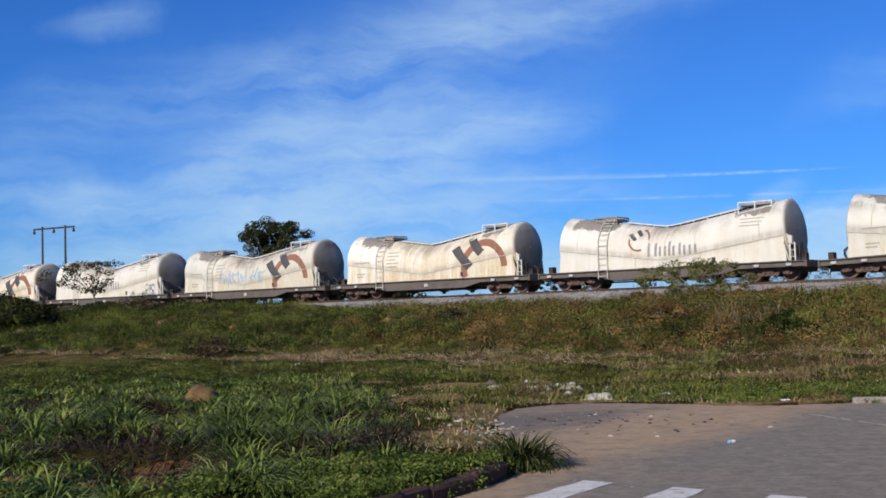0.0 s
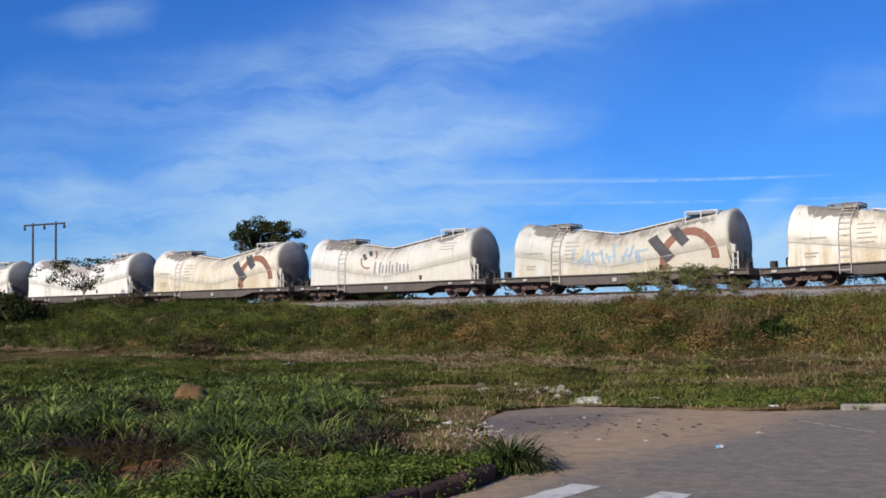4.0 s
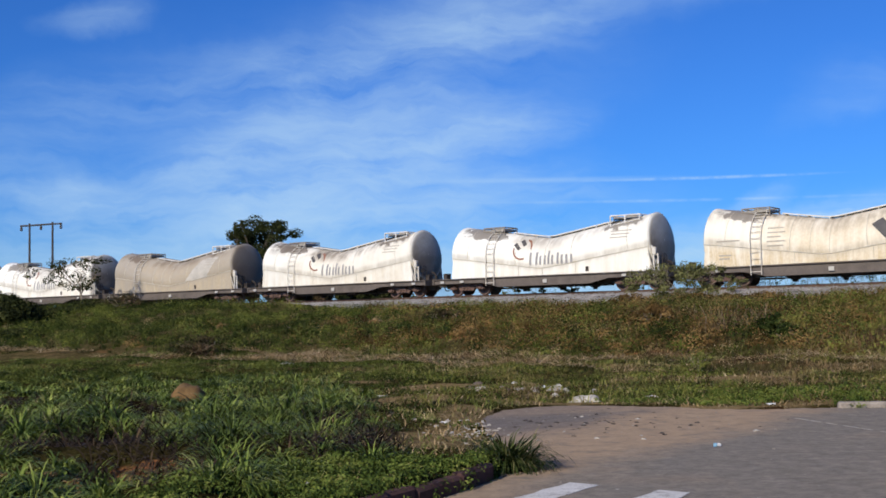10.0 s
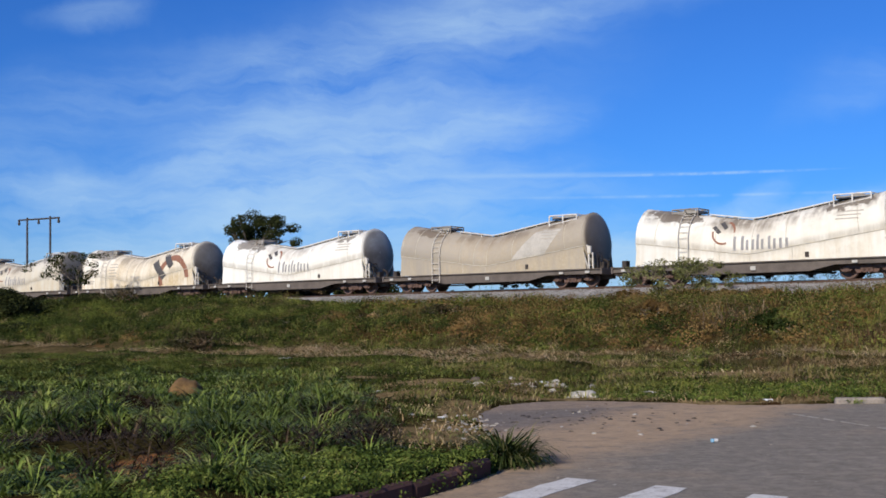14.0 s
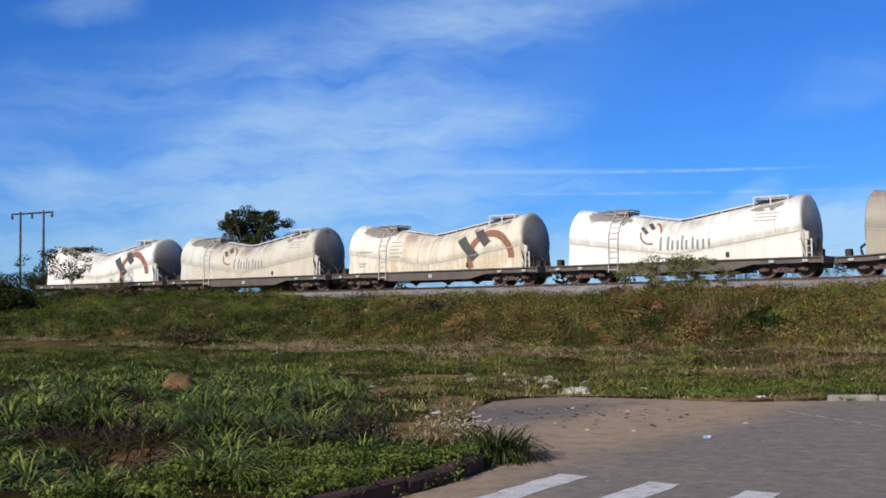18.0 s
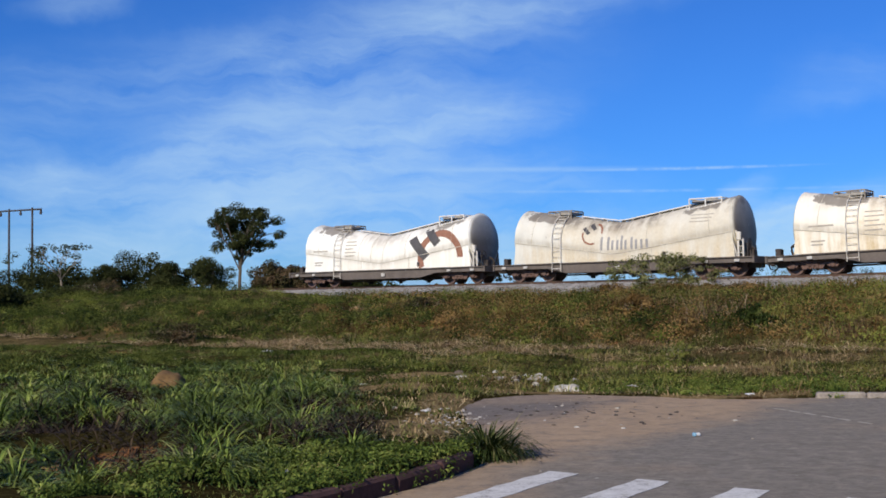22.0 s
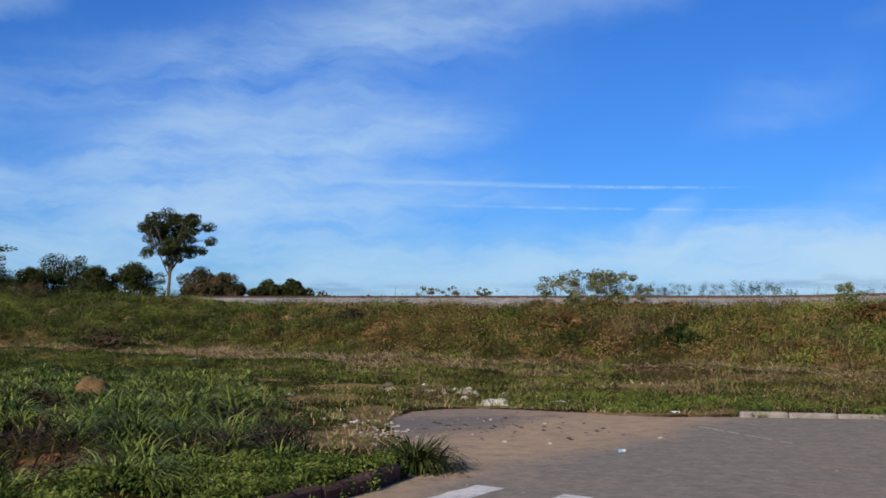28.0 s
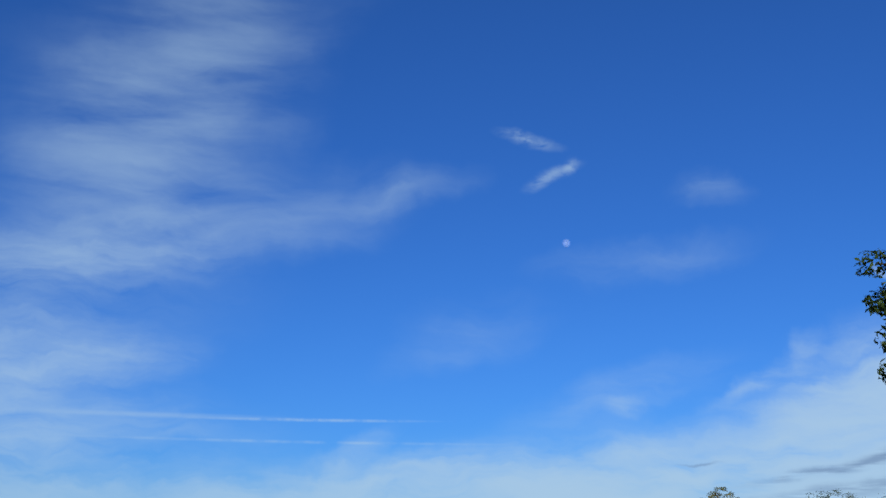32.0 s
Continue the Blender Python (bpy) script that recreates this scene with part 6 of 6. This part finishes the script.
def tree(name, label, base, height, crown_r, crown_low, leaf_mat, seed, leaf=0.16, clumps=70, per=60, trunk_r=0.12, lean=(0, 0), flat=0.75, forks=5, category="tree", bark=None, stretch=(1, 1), clump=(0.16, 0.3)):
    """A tapered trunk that forks into limbs, with leaf clumps about their ends."""
    rnd = random.Random(seed)
    bark = bark or M_BARK
    home = thing(name, label, category, at=Matrix.Translation(base))
    g = Geo()
    top = Vector((lean[0], lean[1], crown_low + (height - crown_low) * 0.25))
    trunk = [Vector((0, 0, -0.3)), Vector((lean[0] * 0.15, lean[1] * 0.2, crown_low * 0.45)), Vector((lean[0] * 0.6, lean[1] * 0.6, crown_low)), top]
    g.tube(trunk, [trunk_r * 1.25, trunk_r, trunk_r * 0.8, trunk_r * 0.4], 8)
    part("trunk", g, bark, home, smooth=True)
    limbs = Geo()
    mid = Vector((lean[0], lean[1], (crown_low + height) / 2))
    half = (height - crown_low) / 2
    ends = []
    for i in range(clumps):
        a, u = rnd.uniform(0, 2 * math.pi), rnd.uniform(-1, 1)
        rr = math.sqrt(max(0, 1 - u * u)) * (0.2 + 0.8 * rnd.random() ** 0.6)
        wob = 0.85 + 0.55 * noise.noise(Vector((math.cos(a) * 1.7 + seed, math.sin(a) * 1.7, u * 1.5)))
        ends.append(mid + Vector((math.cos(a) * rr * crown_r * wob * stretch[0], math.sin(a) * rr * crown_r * wob * stretch[1], u * half * (0.6 + 0.4 * rnd.random() ** 0.5))))
    for i in range(forks):
        a = 2 * math.pi * i / forks + rnd.uniform(-0.4, 0.4)
        start = trunk[1].lerp(trunk[2], rnd.uniform(0.5, 1.0))
        bend = start.lerp(mid + Vector((math.cos(a), math.sin(a), 0)) * crown_r * 0.55, 0.5) + Vector((0, 0, rnd.uniform(0, 0.2) * half))
        tip = mid + Vector((math.cos(a) * crown_r * 0.6 * stretch[0], math.sin(a) * crown_r * 0.6 * stretch[1], rnd.uniform(-0.2, 0.7) * half))
        limbs.tube([start, bend, tip], [trunk_r * 0.5, trunk_r * 0.34, trunk_r * 0.12], 6)
        for e in sorted(ends, key=lambda q: (q - tip).length)[:max(3, clumps // (forks + 3))]:
            limbs.tube([bend.lerp(tip, rnd.uniform(0.2, 0.9)), (bend.lerp(tip, 0.6) + e) / 2 + Vector((0, 0, 0.06 * crown_r)), e], [trunk_r * 0.2, trunk_r * 0.13, trunk_r * 0.05], 4)
    part("branchwork", limbs, bark, home)
    c = np.array([tuple(e) for e in ends])
    v, f, s = leaves(c, np.array([crown_r * rnd.uniform(*clump) for _ in ends]), per, leaf, flat)
    part("crown", bulk("crown", v, f, s, leaf_mat), None, home)
    return home


def spot(az, r, dz=0.0):
    x, y = r * math.sin(radians(az)), r * math.cos(radians(az))
    return (x, y, float(sheet_z(np.array([x]), np.array([y]))[0]) + dz)


def on_line(az, v):
    """Range at which a heading meets the line v metres across from the eye."""
    return v / (NX * math.sin(radians(az)) + NY * math.cos(radians(az)))


def build_trees():
    def reach(az, v, el):
        r = on_line(az, v)
        p = spot(az, r)
        return p, 1.6 + r * math.tan(radians(el)) - p[2], r
    p, h, r = reach(-10.1, 59, 5.1)
    tree("tree", "lone dark green tree with a bare forked trunk beside the line", p, h, 3.3, h * 0.47, M_DARKLEAF, 14, 0.19, 84, 170, 0.12, (0.25, 0.2), 0.7, 8, clump=(0.11, 0.2))
    for az, v, el, rad, seed in ((-16.3, 60, 2.05, 2.0, 21), (-14.8, 63, 2.65, 2.9, 22), (-13.4, 61, 2.1, 2.2, 23), (-11.6, 63, 2.3, 2.2, 24), (-5.3, 62, 1.55, 1.4, 27), (-4.2, 63, 1.65, 1.4, 28), (-19.5, 62, 1.9, 3.2, 29), (-21.8, 62, 2.0, 3.0, 30), (-17.8, 64, 1.9, 2.8, 31), (-24, 62, 2.4, 3.4, 34), (-21.6, 36, 1.1, 2.2, 35), (-23.0, 38, 1.6, 2.4, 36), (-19.3, 40, 0.5, 1.4, 37), (-21.0, 32.5, -0.9, 1.7, 38), (-22.0, 29.5, -1.6, 1.4, 40), (-19.9, 35.5, -0.5, 1.3, 44), (-18.0, 43, 0.9, 1.4, 39)):
        p, h, r = reach(az, v, el)
        tree("bush", "dark green bush beyond the railway", p, h, rad, h * 0.05, M_DARKLEAF, seed, 0.2, 64, 210, 0.1, (0, 0), 0.8, 5, "bush", clump=(0.2, 0.34))
    for az, v, el, rad, seed in ((-8.6, 58, 2.05, 2.0, 25), (-7.4, 58, 1.8, 1.7, 26)):
        p, h, r = reach(az, v, el)
        tree("bush", "half withered brown-green bush beyond the railway", p, h, rad, h * 0.05, M_BROWNBUSH, seed, 0.2, 60, 220, 0.09, (0, 0), 0.8, 5, "bush", clump=(0.2, 0.32))
    p, h, r = reach(-18.3, 45.5, 3.15)
    tree("small_tree", "thin straggling young tree with sparse leaves", p, h, 2.9, h * 0.42, M_DARKLEAF, 33, 0.19, 42, 36, 0.07, (-0.3, 0), 0.5, 7, "tree", M_STEM, clump=(0.1, 0.2))
    p, h, r = reach(10.6, 45.3, 2.3)
    tree("bush", "light green straggly bush at the ballast edge", p, h, 2.0, h * 0.12, M_BUSHLEAF, 41, 0.11, 84, 70, 0.05, (0.1, 0), 0.6, 9, "bush", M_STEM, (1.5, 1.0), clump=(0.10, 0.18))
    p, h, r = reach(13.1, 45.4, 1.7)
    tree("bush", "thin light green bush at the ballast edge", p, h, 0.8, h * 0.4, M_BUSHLEAF, 42, 0.1, 16, 24, 0.03, (0, 0), 0.6, 6, "bush", M_STEM, clump=(0.12, 0.24))
    for az, el, seed in ((2.6, 1.5, 51), (3.7, 1.5, 52), (5.3, 1.5, 53)):
        p, h, r = reach(az, 56, el)
        tree("shrub", "sparse small shrub behind the rails", p, h, 0.8, h * 0.5, M_BUSHLEAF, seed, 0.13, 14, 30, 0.03, (0, 0), 0.5, 4, "shrub", M_STEM, clump=(0.14, 0.26))
    p, h, r = reach(31.8, 55, 3.0)
    tree("small_tree", "small light green sapling behind the rails", p, h, 1.15, h * 0.45, M_PALELEAF, 55, 0.09, 34, 44, 0.04, (0, 0), 0.5, 6, "tree", M_STEM, clump=(0.14, 0.26))
    for az, v, el, rad, seed in ((22.6, 46, 1.75, 0.8, 56), (34.2, 40, 2.2, 0.8, 57), (27.5, 44, 1.6, 0.6, 58)):
        p, h, r = reach(az, v, el)
        tree("shrub", "yellow-green shrub on the embankment edge", p, h, rad, h * 0.1, M_YELLOW, seed, 0.09, 34, 44, 0.03, (0, 0), 0.8, 6, "shrub", M_STEM, clump=(0.14, 0.26))
    for az, el, rad, seed in ((36.6, 2.15, 0.9, 71), (37.5, 2.1, 0.9, 72), (38.8, 2.2, 0.6, 73), (40.8, 2.55, 0.7, 74)):
        p, h, r = reach(az, 46.2, el)
        tree("bush", "low dark bush at the shaded ballast edge", p, h, rad, 0.05, M_DARKLEAF, seed, 0.12, 26, 90, 0.04, (0, 0), 0.8, 4, "bush", M_STEM, clump=(0.2, 0.34))
    # withered heaps on the slope
    for az, v, h, rad, seed in ((-13.0, 27.8, 0.6, 1.2, 81), (-16.5, 42.0, 0.9, 1.7, 82), (11.2, 43.4, 0.4, 1.0, 84), (12.8, 43.4, 0.42, 1.1, 85), (14.4, 43.3, 0.4, 1.0, 92), (9.4, 33.5, 0.8, 0.9, 86), (-1.0, 36.0, 0.5, 1.0, 87), (24.0, 36.0, 0.6, 0.7, 88), (8.2, 42.5, 0.5, 1.2, 89)):
        p = spot(az, on_line(az, v))
        tree("dead_shrub", "withered red-brown shrub on the embankment", p, h, rad, 0.05, M_BROWNBUSH if az < 0 else M_DRYLEAF, seed, 0.10, 34, 60, 0.03, (0, 0), 0.7, 9, "shrub", M_STEM, clump=(0.14, 0.3))
    for az, v, h, rad, seed in ((14.9, 31.2, 0.7, 0.6, 93), (15.6, 30.6, 0.5, 0.5, 94), (-3.0, 31.5, 0.4, 0.8, 98), (-8.0, 33.0, 0.45, 1.0, 99)):
        p = spot(az, on_line(az, v))
        tree("shrub", "dull dark green shrub on the embankment", p, h, rad, 0.05, M_DULL, seed, 0.09, 34, 70, 0.03, (0, 0), 0.8, 5, "shrub", M_STEM, clump=(0.16, 0.3))
    p = spot(11.4, on_line(11.4, 24.8))
    tree("shrub", "small yellow-green weed by the road end", p, 0.55, 0.35, 0.05, M_YELLOW, 90, 0.07, 16, 34, 0.02, (0, 0), 0.7, 4, "shrub", M_STEM, clump=(0.2, 0.4))
    # dead stalks standing in the slope
    for az, v, spread, count in ((13.7, 33.0, 0.7, 90), (13.0, 34.5, 0.6, 60), (10.8, 35.0, 0.7, 50), (8.6, 33.0, 0.6, 40), (17.6, 31.5, 0.6, 40), (26.5, 33.5, 0.8, 50), (24.2, 40.0, 0.6, 40)):
        x, y, z = spot(az, on_line(az, v))
        px, py = x + RNG.normal(0, spread, count), y + RNG.normal(0, spread * 0.6, count)
        blades("dead_stalks", feet(px, py), RNG.uniform(0.3, 0.9, count), RNG.uniform(0.014, 0.028, count), M_DEADSTALK, "withered grey-brown stalks standing on the embankment", "weeds", 1.3)
    # the large tree and the thicket under it
    p, h, r = reach(46.9, 37, 15.7)
    home = tree("tree", "large leafy dark green tree in front of the railway", p, h, 7.0, h * 0.24, M_TREELEAF, 61, 0.2, 250, 190, 0.3, (0.2, 0), 0.6, 12, clump=(0.06, 0.13))
    twig = [Vector(q) - Vector(p) for q in ((23.4, 25.6, 6.9), (22.42, 25.12, 6.32), (22.13, 25.52, 5.47), (21.88, 25.77, 5.21), (21.67, 25.92, 5.37), (21.76, 25.82, 5.56))]
    part("drooping_twig", Geo().tube(twig, [0.03, 0.022, 0.016, 0.013, 0.011, 0.008], 5), M_BARK, home, "bare twig curling down under the crown")
    for az, v, el, rad, seed in ((44.9, 43, 4.6, 1.2, 59), (46.2, 42, 6.2, 1.8, 60), (44.2, 46, 3.2, 0.9, 66), (46.8, 38, 4.2, 1.5, 62), (49.0, 36, 6.5, 2.4, 63), (45.2, 40, 3.0, 0.8, 64), (51.5, 35, 7.0, 3.0, 65)):
        p, h, r = reach(az, v, el)
        tree("bush", "dark thicket under the large tree", p, h, rad, 0.1, M_DARKLEAF, seed, 0.2, 60, 120, 0.1, (0, 0), 0.8, 5, "bush", clump=(0.18, 0.3))
    # tall trees beside the road that shade the end of the bank
    for x, y, h, rad, seed in ((8.6, 0.6, 23.0, 5.0, 67), (16.0, 3.0, 20.5, 5.5, 68), (24.5, 5.5, 18.5, 6.0, 69)):
        p = (x, y, 0.05)
        tree("tree", "tall roadside tree casting shade over the bank", p, h, rad, h * 0.6, M_TREELEAF, seed, 0.5, 180, 110, 0.25, (0, 0), 0.75, 8, clump=(0.14, 0.26))


def uneven(radius, seed, flat=0.7, rough=0.25, sides=14, rings=8):
    """A lumpy stone or clod that sits on the ground."""
    g, v = Geo(), []
    for i in range(rings + 1):
        t = math.pi * 0.5 * i / rings * 1.15
        for k in range(sides):
            a = 2 * math.pi * k / sides
            d = Vector((math.cos(a) * math.sin(t), math.sin(a) * math.sin(t), math.cos(t)))
            r = radius * (1 + rough * noise.noise(d * 1.6 + Vector((seed, 0, 0))) + rough * 0.4 * noise.noise(d * 5 + Vector((0, seed, 0))))
            v.append((d.x * r, d.y * r, d.z * r * flat))
    return g.put(v, [(i * sides + k, i * sides + (k + 1) % sides, (i + 1) * sides + (k + 1) % sides, (i + 1) * sides + k) for i in range(rings) for k in range(sides)])


def scrap(size, seed):
    """A crumpled sheet of plastic or paper."""
    rnd = random.Random(seed)
    g, n, v = Geo(), 6, []
    for top in (0, 1):
        rnd2 = random.Random(seed + 1)
        for i in range(n):
            for j in range(n):
                v.append(((i / (n - 1) - 0.5) * size * 1.5 + rnd2.uniform(-0.1, 0.1) * size, (j / (n - 1) - 0.5) * size + rnd2.uniform(-0.1, 0.1) * size, rnd2.uniform(0.0, 0.28) * size + 0.006 * top))
    f = [(i * n + j, (i + 1) * n + j, (i + 1) * n + j + 1, i * n + j + 1) for i in range(n - 1) for j in range(n - 1)]
    return g.put(v, f + [tuple(k + n * n for k in q[::-1]) for q in f])


def ground_at(x, y, dz=0.0):
    road = bool(in_road(np.array([x]), np.array([y]))[0])
    return (x, y, 0.0 + dz if road else float(sheet_z(np.array([x]), np.array([y]))[0]) + dz)


def build_clutter():
    random.seed(9)
    p = ground_at(-5.02, 20.9, -0.03)
    tagged(part("earth_mound", uneven(0.33, 21, 0.95, 0.22, 20, 10), M_EARTH, at=p, smooth=True), "rounded red-brown earth mound in the grass", "mound")
    for az, v, r in ((-0.6, 39.0, 0.32), (-4.4, 36.0, 0.34), (4.6, 40.0, 0.3), (29.5, 39.0, 0.3), (5.4, 39.4, 0.26), (-11.8, 34, 0.3), (33.0, 38.0, 0.34)):
        d = on_line(az, v)
        x, y = d * math.sin(radians(az)), d * math.cos(radians(az))
        tagged(part("earth_clod", uneven(r, az, 0.6, 0.4), M_EARTH, at=ground_at(x, y, 0.0), smooth=True), "bare orange-red earth showing on the bank", "earth", "earth clods on the bank")
    # broken slab and rubble at the road end
    slab = uneven(0.3, 5, 0.42, 0.4, 9, 5)
    slab.v = [(x * 1.05, y * 0.6, z) for x, y, z in slab.v]
    tagged(part("concrete_slab", slab, M_CONCRETE, at=pose(*ground_at(2.2, 21.2, -0.01), 6, -4, -12)), "broken pale concrete lump beside the road end", "slab")
    for i in range(46):
        x, y = random.gauss(0.7, 1.1), random.gauss(23.0, 0.5)
        r = random.uniform(0.035, 0.11)
        tagged(part("rubble_stone", uneven(r, i, 0.8, 0.45, 8, 4), (M_CONCRETE, M_RUBBLE, M_SLEEPER)[i % 3], at=pose(*ground_at(x, y, 0.0), 0, 0, random.uniform(0, 360))), "broken rubble stone among weeds on the verge", "rubble", "rubble on the verge")
    for i in range(110):
        x, y = random.gauss(-0.05, 0.38), random.gauss(15.7, 0.9)
        r = random.uniform(0.01, 0.045)
        tagged(part("rubble_stone", uneven(r, i + 80, 0.7, 0.45, 7, 3), M_RUBBLE, at=pose(*ground_at(x, y, -0.004), 0, 0, random.uniform(0, 360))), "small pale rubble stone by the grass tuft", "rubble", "rubble by the tuft")
    for i, (x, y, s) in enumerate(((-1.6, 22.6, 0.2), (-5.3, 34.5, 0.3), (7.47, 15.6, 0.11), (3.4, 21.2, 0.14), (-1.45, 10.2, 0.08), (-4.4, 29.0, 0.14), (5.0, 19.1, 0.1), (-0.3, 16.9, 0.09), (0.2, 15.9, 0.07), (1.6, 23.9, 0.22), (-3.3, 30.0, 0.16), (9.2, 19.3, 0.2))):
        tagged(part("litter_scrap", scrap(s, i * 3), M_LITTER, at=pose(*ground_at(x, y, 0.012), 0, 0, random.uniform(0, 360))), "crumpled white plastic scrap lying on the ground", "litter", "litter")
    bottle = thing("carton", "small crushed white and blue drink carton on the asphalt", "carton", at=pose(2.97, 13.75, 0.0, 0, 0, 20))
    part("box", Geo().box((-0.055, -0.025, 0.002), (0.035, 0.025, 0.042), bevel=0.012), M_LITTER, bottle)
    part("band", Geo().box((-0.058, -0.027, 0.0), (-0.02, 0.027, 0.044), bevel=0.01), M_BLUE, bottle, "blue band")
    for i in range(130):
        x, y = random.uniform(0.8, 12), random.uniform(10.5, 18.3)
        if i < 75:
            x, y = random.gauss(2.0, 0.9), random.gauss(17.2, 1.1)
        dark = i % 3 == 0
        if bool(in_road(np.array([x]), np.array([y]))[0]):
            tagged(part("pebble", uneven(random.uniform(0.014, 0.04) if dark and i < 75 else random.uniform(0.007, 0.022), i, 0.5, 0.45, 7, 3), M_SLEEPER if dark else M_KERB, at=(x, y, 0.0)), "small stone lying on the road", "pebble", "pebbles on the road")
    for i in range(56):
        x, y = random.gauss(1.9, 0.8), random.gauss(16.9, 0.9)
        if bool(in_road(np.array([x]), np.array([y]))[0]):
            tagged(part("asphalt_crumb", uneven(random.uniform(0.012, 0.045), i + 300, 0.5, 0.5, 7, 3), M_GEAR if i % 4 else M_RUBBLE, at=(x, y, 0.0)), "dark crumb of broken asphalt on the road", "asphalt crumb", "asphalt crumbs on the road")
    for x, y, a, b in ((5.96, 10.77, 0.14, 0.09), (5.57, 9.96, 0.2, 0.12), (6.14, 11.42, 0.07, 0.05)):
        g = Geo().lathe([(0.0, 1.0), (0.004, 0.9)], 14, "Z")
        ob = part("tar_patch", g, M_GEAR, at=pose(x, y, 0.001, 0, 0, 10) @ Matrix.Diagonal((a, b, 1, 1)))
        tagged(ob, "dark tar patch on the asphalt", "tar patch", "tar patches", "structure")
    # the stiff tuft on the kerb's end
    n = 900
    ang = RNG.uniform(0, 6.283, n)
    rr = np.abs(RNG.normal(0, 0.13, n))
    at = np.stack((0.42 + rr * np.cos(ang), 12.15 + rr * np.sin(ang), np.full(n, 0.02)), -1)
    blades("grass_tuft", at, RNG.uniform(0.25, 0.66, n), RNG.uniform(0.012, 0.026, n), M_TUFT, "stiff dark green grass tuft on the kerb end", "grass tuft", 1.9, aim=ang + RNG.normal(0, 0.3, n), kind="thing", tilt=RNG.uniform(0.0, 0.55, n))
    # red clay clods in the verge
    for i in range(40):
        x, y = random.gauss(-3.4, 0.7), random.gauss(10.7, 0.25)
        tagged(part("clay_clod", uneven(random.uniform(0.03, 0.08), i, 0.7, 0.4, 8, 4), M_EARTH, at=ground_at(x, y, -0.01)), "red-brown clay clod in the verge", "clod", "clay clods")
    # the moon, high over the line
    m, n = material("moon_rock")
    c = coords(n)
    tone = n.ramp(n.noise(c, 0.12, 3), [(0.35, (0.05, 0.055, 0.06)), (0.65, (0.12, 0.12, 0.12))])
    d = n.add("ShaderNodeBsdfDiffuse", {0: tone}).outputs[0]
    t = n.add("ShaderNodeBsdfTransparent").outputs[0]
    n.add("ShaderNodeOutputMaterial", {0: n.add("ShaderNodeAddShader", {0: d, 1: t}).outputs[0]})
    az, el, far = radians(24.95), radians(15.0), 3500.0
    ball = Geo().lathe([(11.9 * math.sin(a), max(0.05, 11.9 * math.cos(a))) for a in np.linspace(-math.pi / 2, math.pi / 2, 17)], 24, "Z")
    ob = part("moon", ball, m, at=(far * math.sin(az) * math.cos(el), far * math.cos(az) * math.cos(el), 1.6 + far * math.sin(el)), smooth=True)
    tagged(ob, "pale gibbous daytime moon in the blue sky", "moon", kind="structure")


def build_dragonfly():
    """A dark dragonfly that darts up across the line."""
    home = thing("dragonfly", "small dark dragonfly in flight over the verge", "insect")
    part("body", Geo().lathe([(-0.035, 0.002), (-0.03, 0.004), (0.0, 0.005), (0.012, 0.011), (0.022, 0.010), (0.026, 0.006), (0.032, 0.008), (0.037, 0.003)], 10, "X"), M_GEAR, home, smooth=True)
    for side in (-1, 1):
        for x0, sweep in ((0.018, 0.008), (0.008, -0.008)):
            v = [(x0 + dx + sweep * f, side * (0.008 + 0.045 * f), 0.008 + 0.006 * f + dz) for dz in (0.0008, -0.0008) for f, w in ((0, 0.004), (0.45, 0.007), (0.85, 0.006), (1, 0.001)) for dx in (-w, w)]
            q = [(0, 1, 3, 2), (2, 3, 5, 4), (4, 5, 7, 6)]
            rim = [0, 1, 3, 5, 7, 6, 4, 2]
            f = q + [tuple(i + 8 for i in c[::-1]) for c in q] + [(a, b, b + 8, a + 8) for a, b in zip(rim, rim[1:] + rim[:1])]
            part("wing", Geo().put(v, f), M_GEAR, home)
    return home


def build_poles():
    a, b = spot(-20.68, on_line(-20.68, 64)), spot(-19.66, on_line(-19.66, 64.6))
    home = thing("power_pole", "twin dark wooden power poles with a shared crossbeam", "power pole", at=Matrix.Translation(a))
    d = Vector(b) - Vector(a)
    top = 1.6 + on_line(-20.68, 64) * math.tan(radians(4.6)) - a[2]
    d.z = 0
    for q in (Vector((0, 0, 0)), d):
        part("pole", Geo().tube([q + Vector((0, 0, -1)), q + Vector((0, 0, top * 0.5)), q + Vector((0, 0, top + 0.2))], [0.13, 0.115, 0.095], 8), M_POLE, home, smooth=True)
    u = d.normalized()
    ends = [-u * 1.15, d + u * 1.15]
    m = look(ends[0], ends[1])
    part("crossbeam", Geo().tube([ends[0] + Vector((0, 0, top)), ends[1] + Vector((0, 0, top))], 0.085, 4), M_POLE, home)
    for q in (ends[0] + u * 0.1, d * 0.5, ends[1] - u * 0.1):
        part("insulator", Geo().lathe([(-0.5, 0.05), (-0.45, 0.13), (-0.3, 0.13), (-0.15, 0.1), (0, 0.05)], 8, "Z", (q.x, q.y, top)), M_POLE, home)


build_crosswalk()
build_old_line()
kerb_run("near_kerb", NEAR_KERB[1:], 0.8, (M_REDKERB,), "dark reddish kerb bending round the grass corner", 0.155, 0.002, inset=0.07)
kerb_run("far_kerb", FAR_KERB, 0.8, (M_KERB, M_KERB, M_KERBDARK), "stained broken concrete kerb along the far side of the road", 0.09, gap=0.006, missing=(9, 14, 22), inset=-0.05)
build_poles()
build_trees()
build_far_woods()
build_grass()
build_clutter()
DRAGONFLY = build_dragonfly()

# ---- what moves ----
motions()
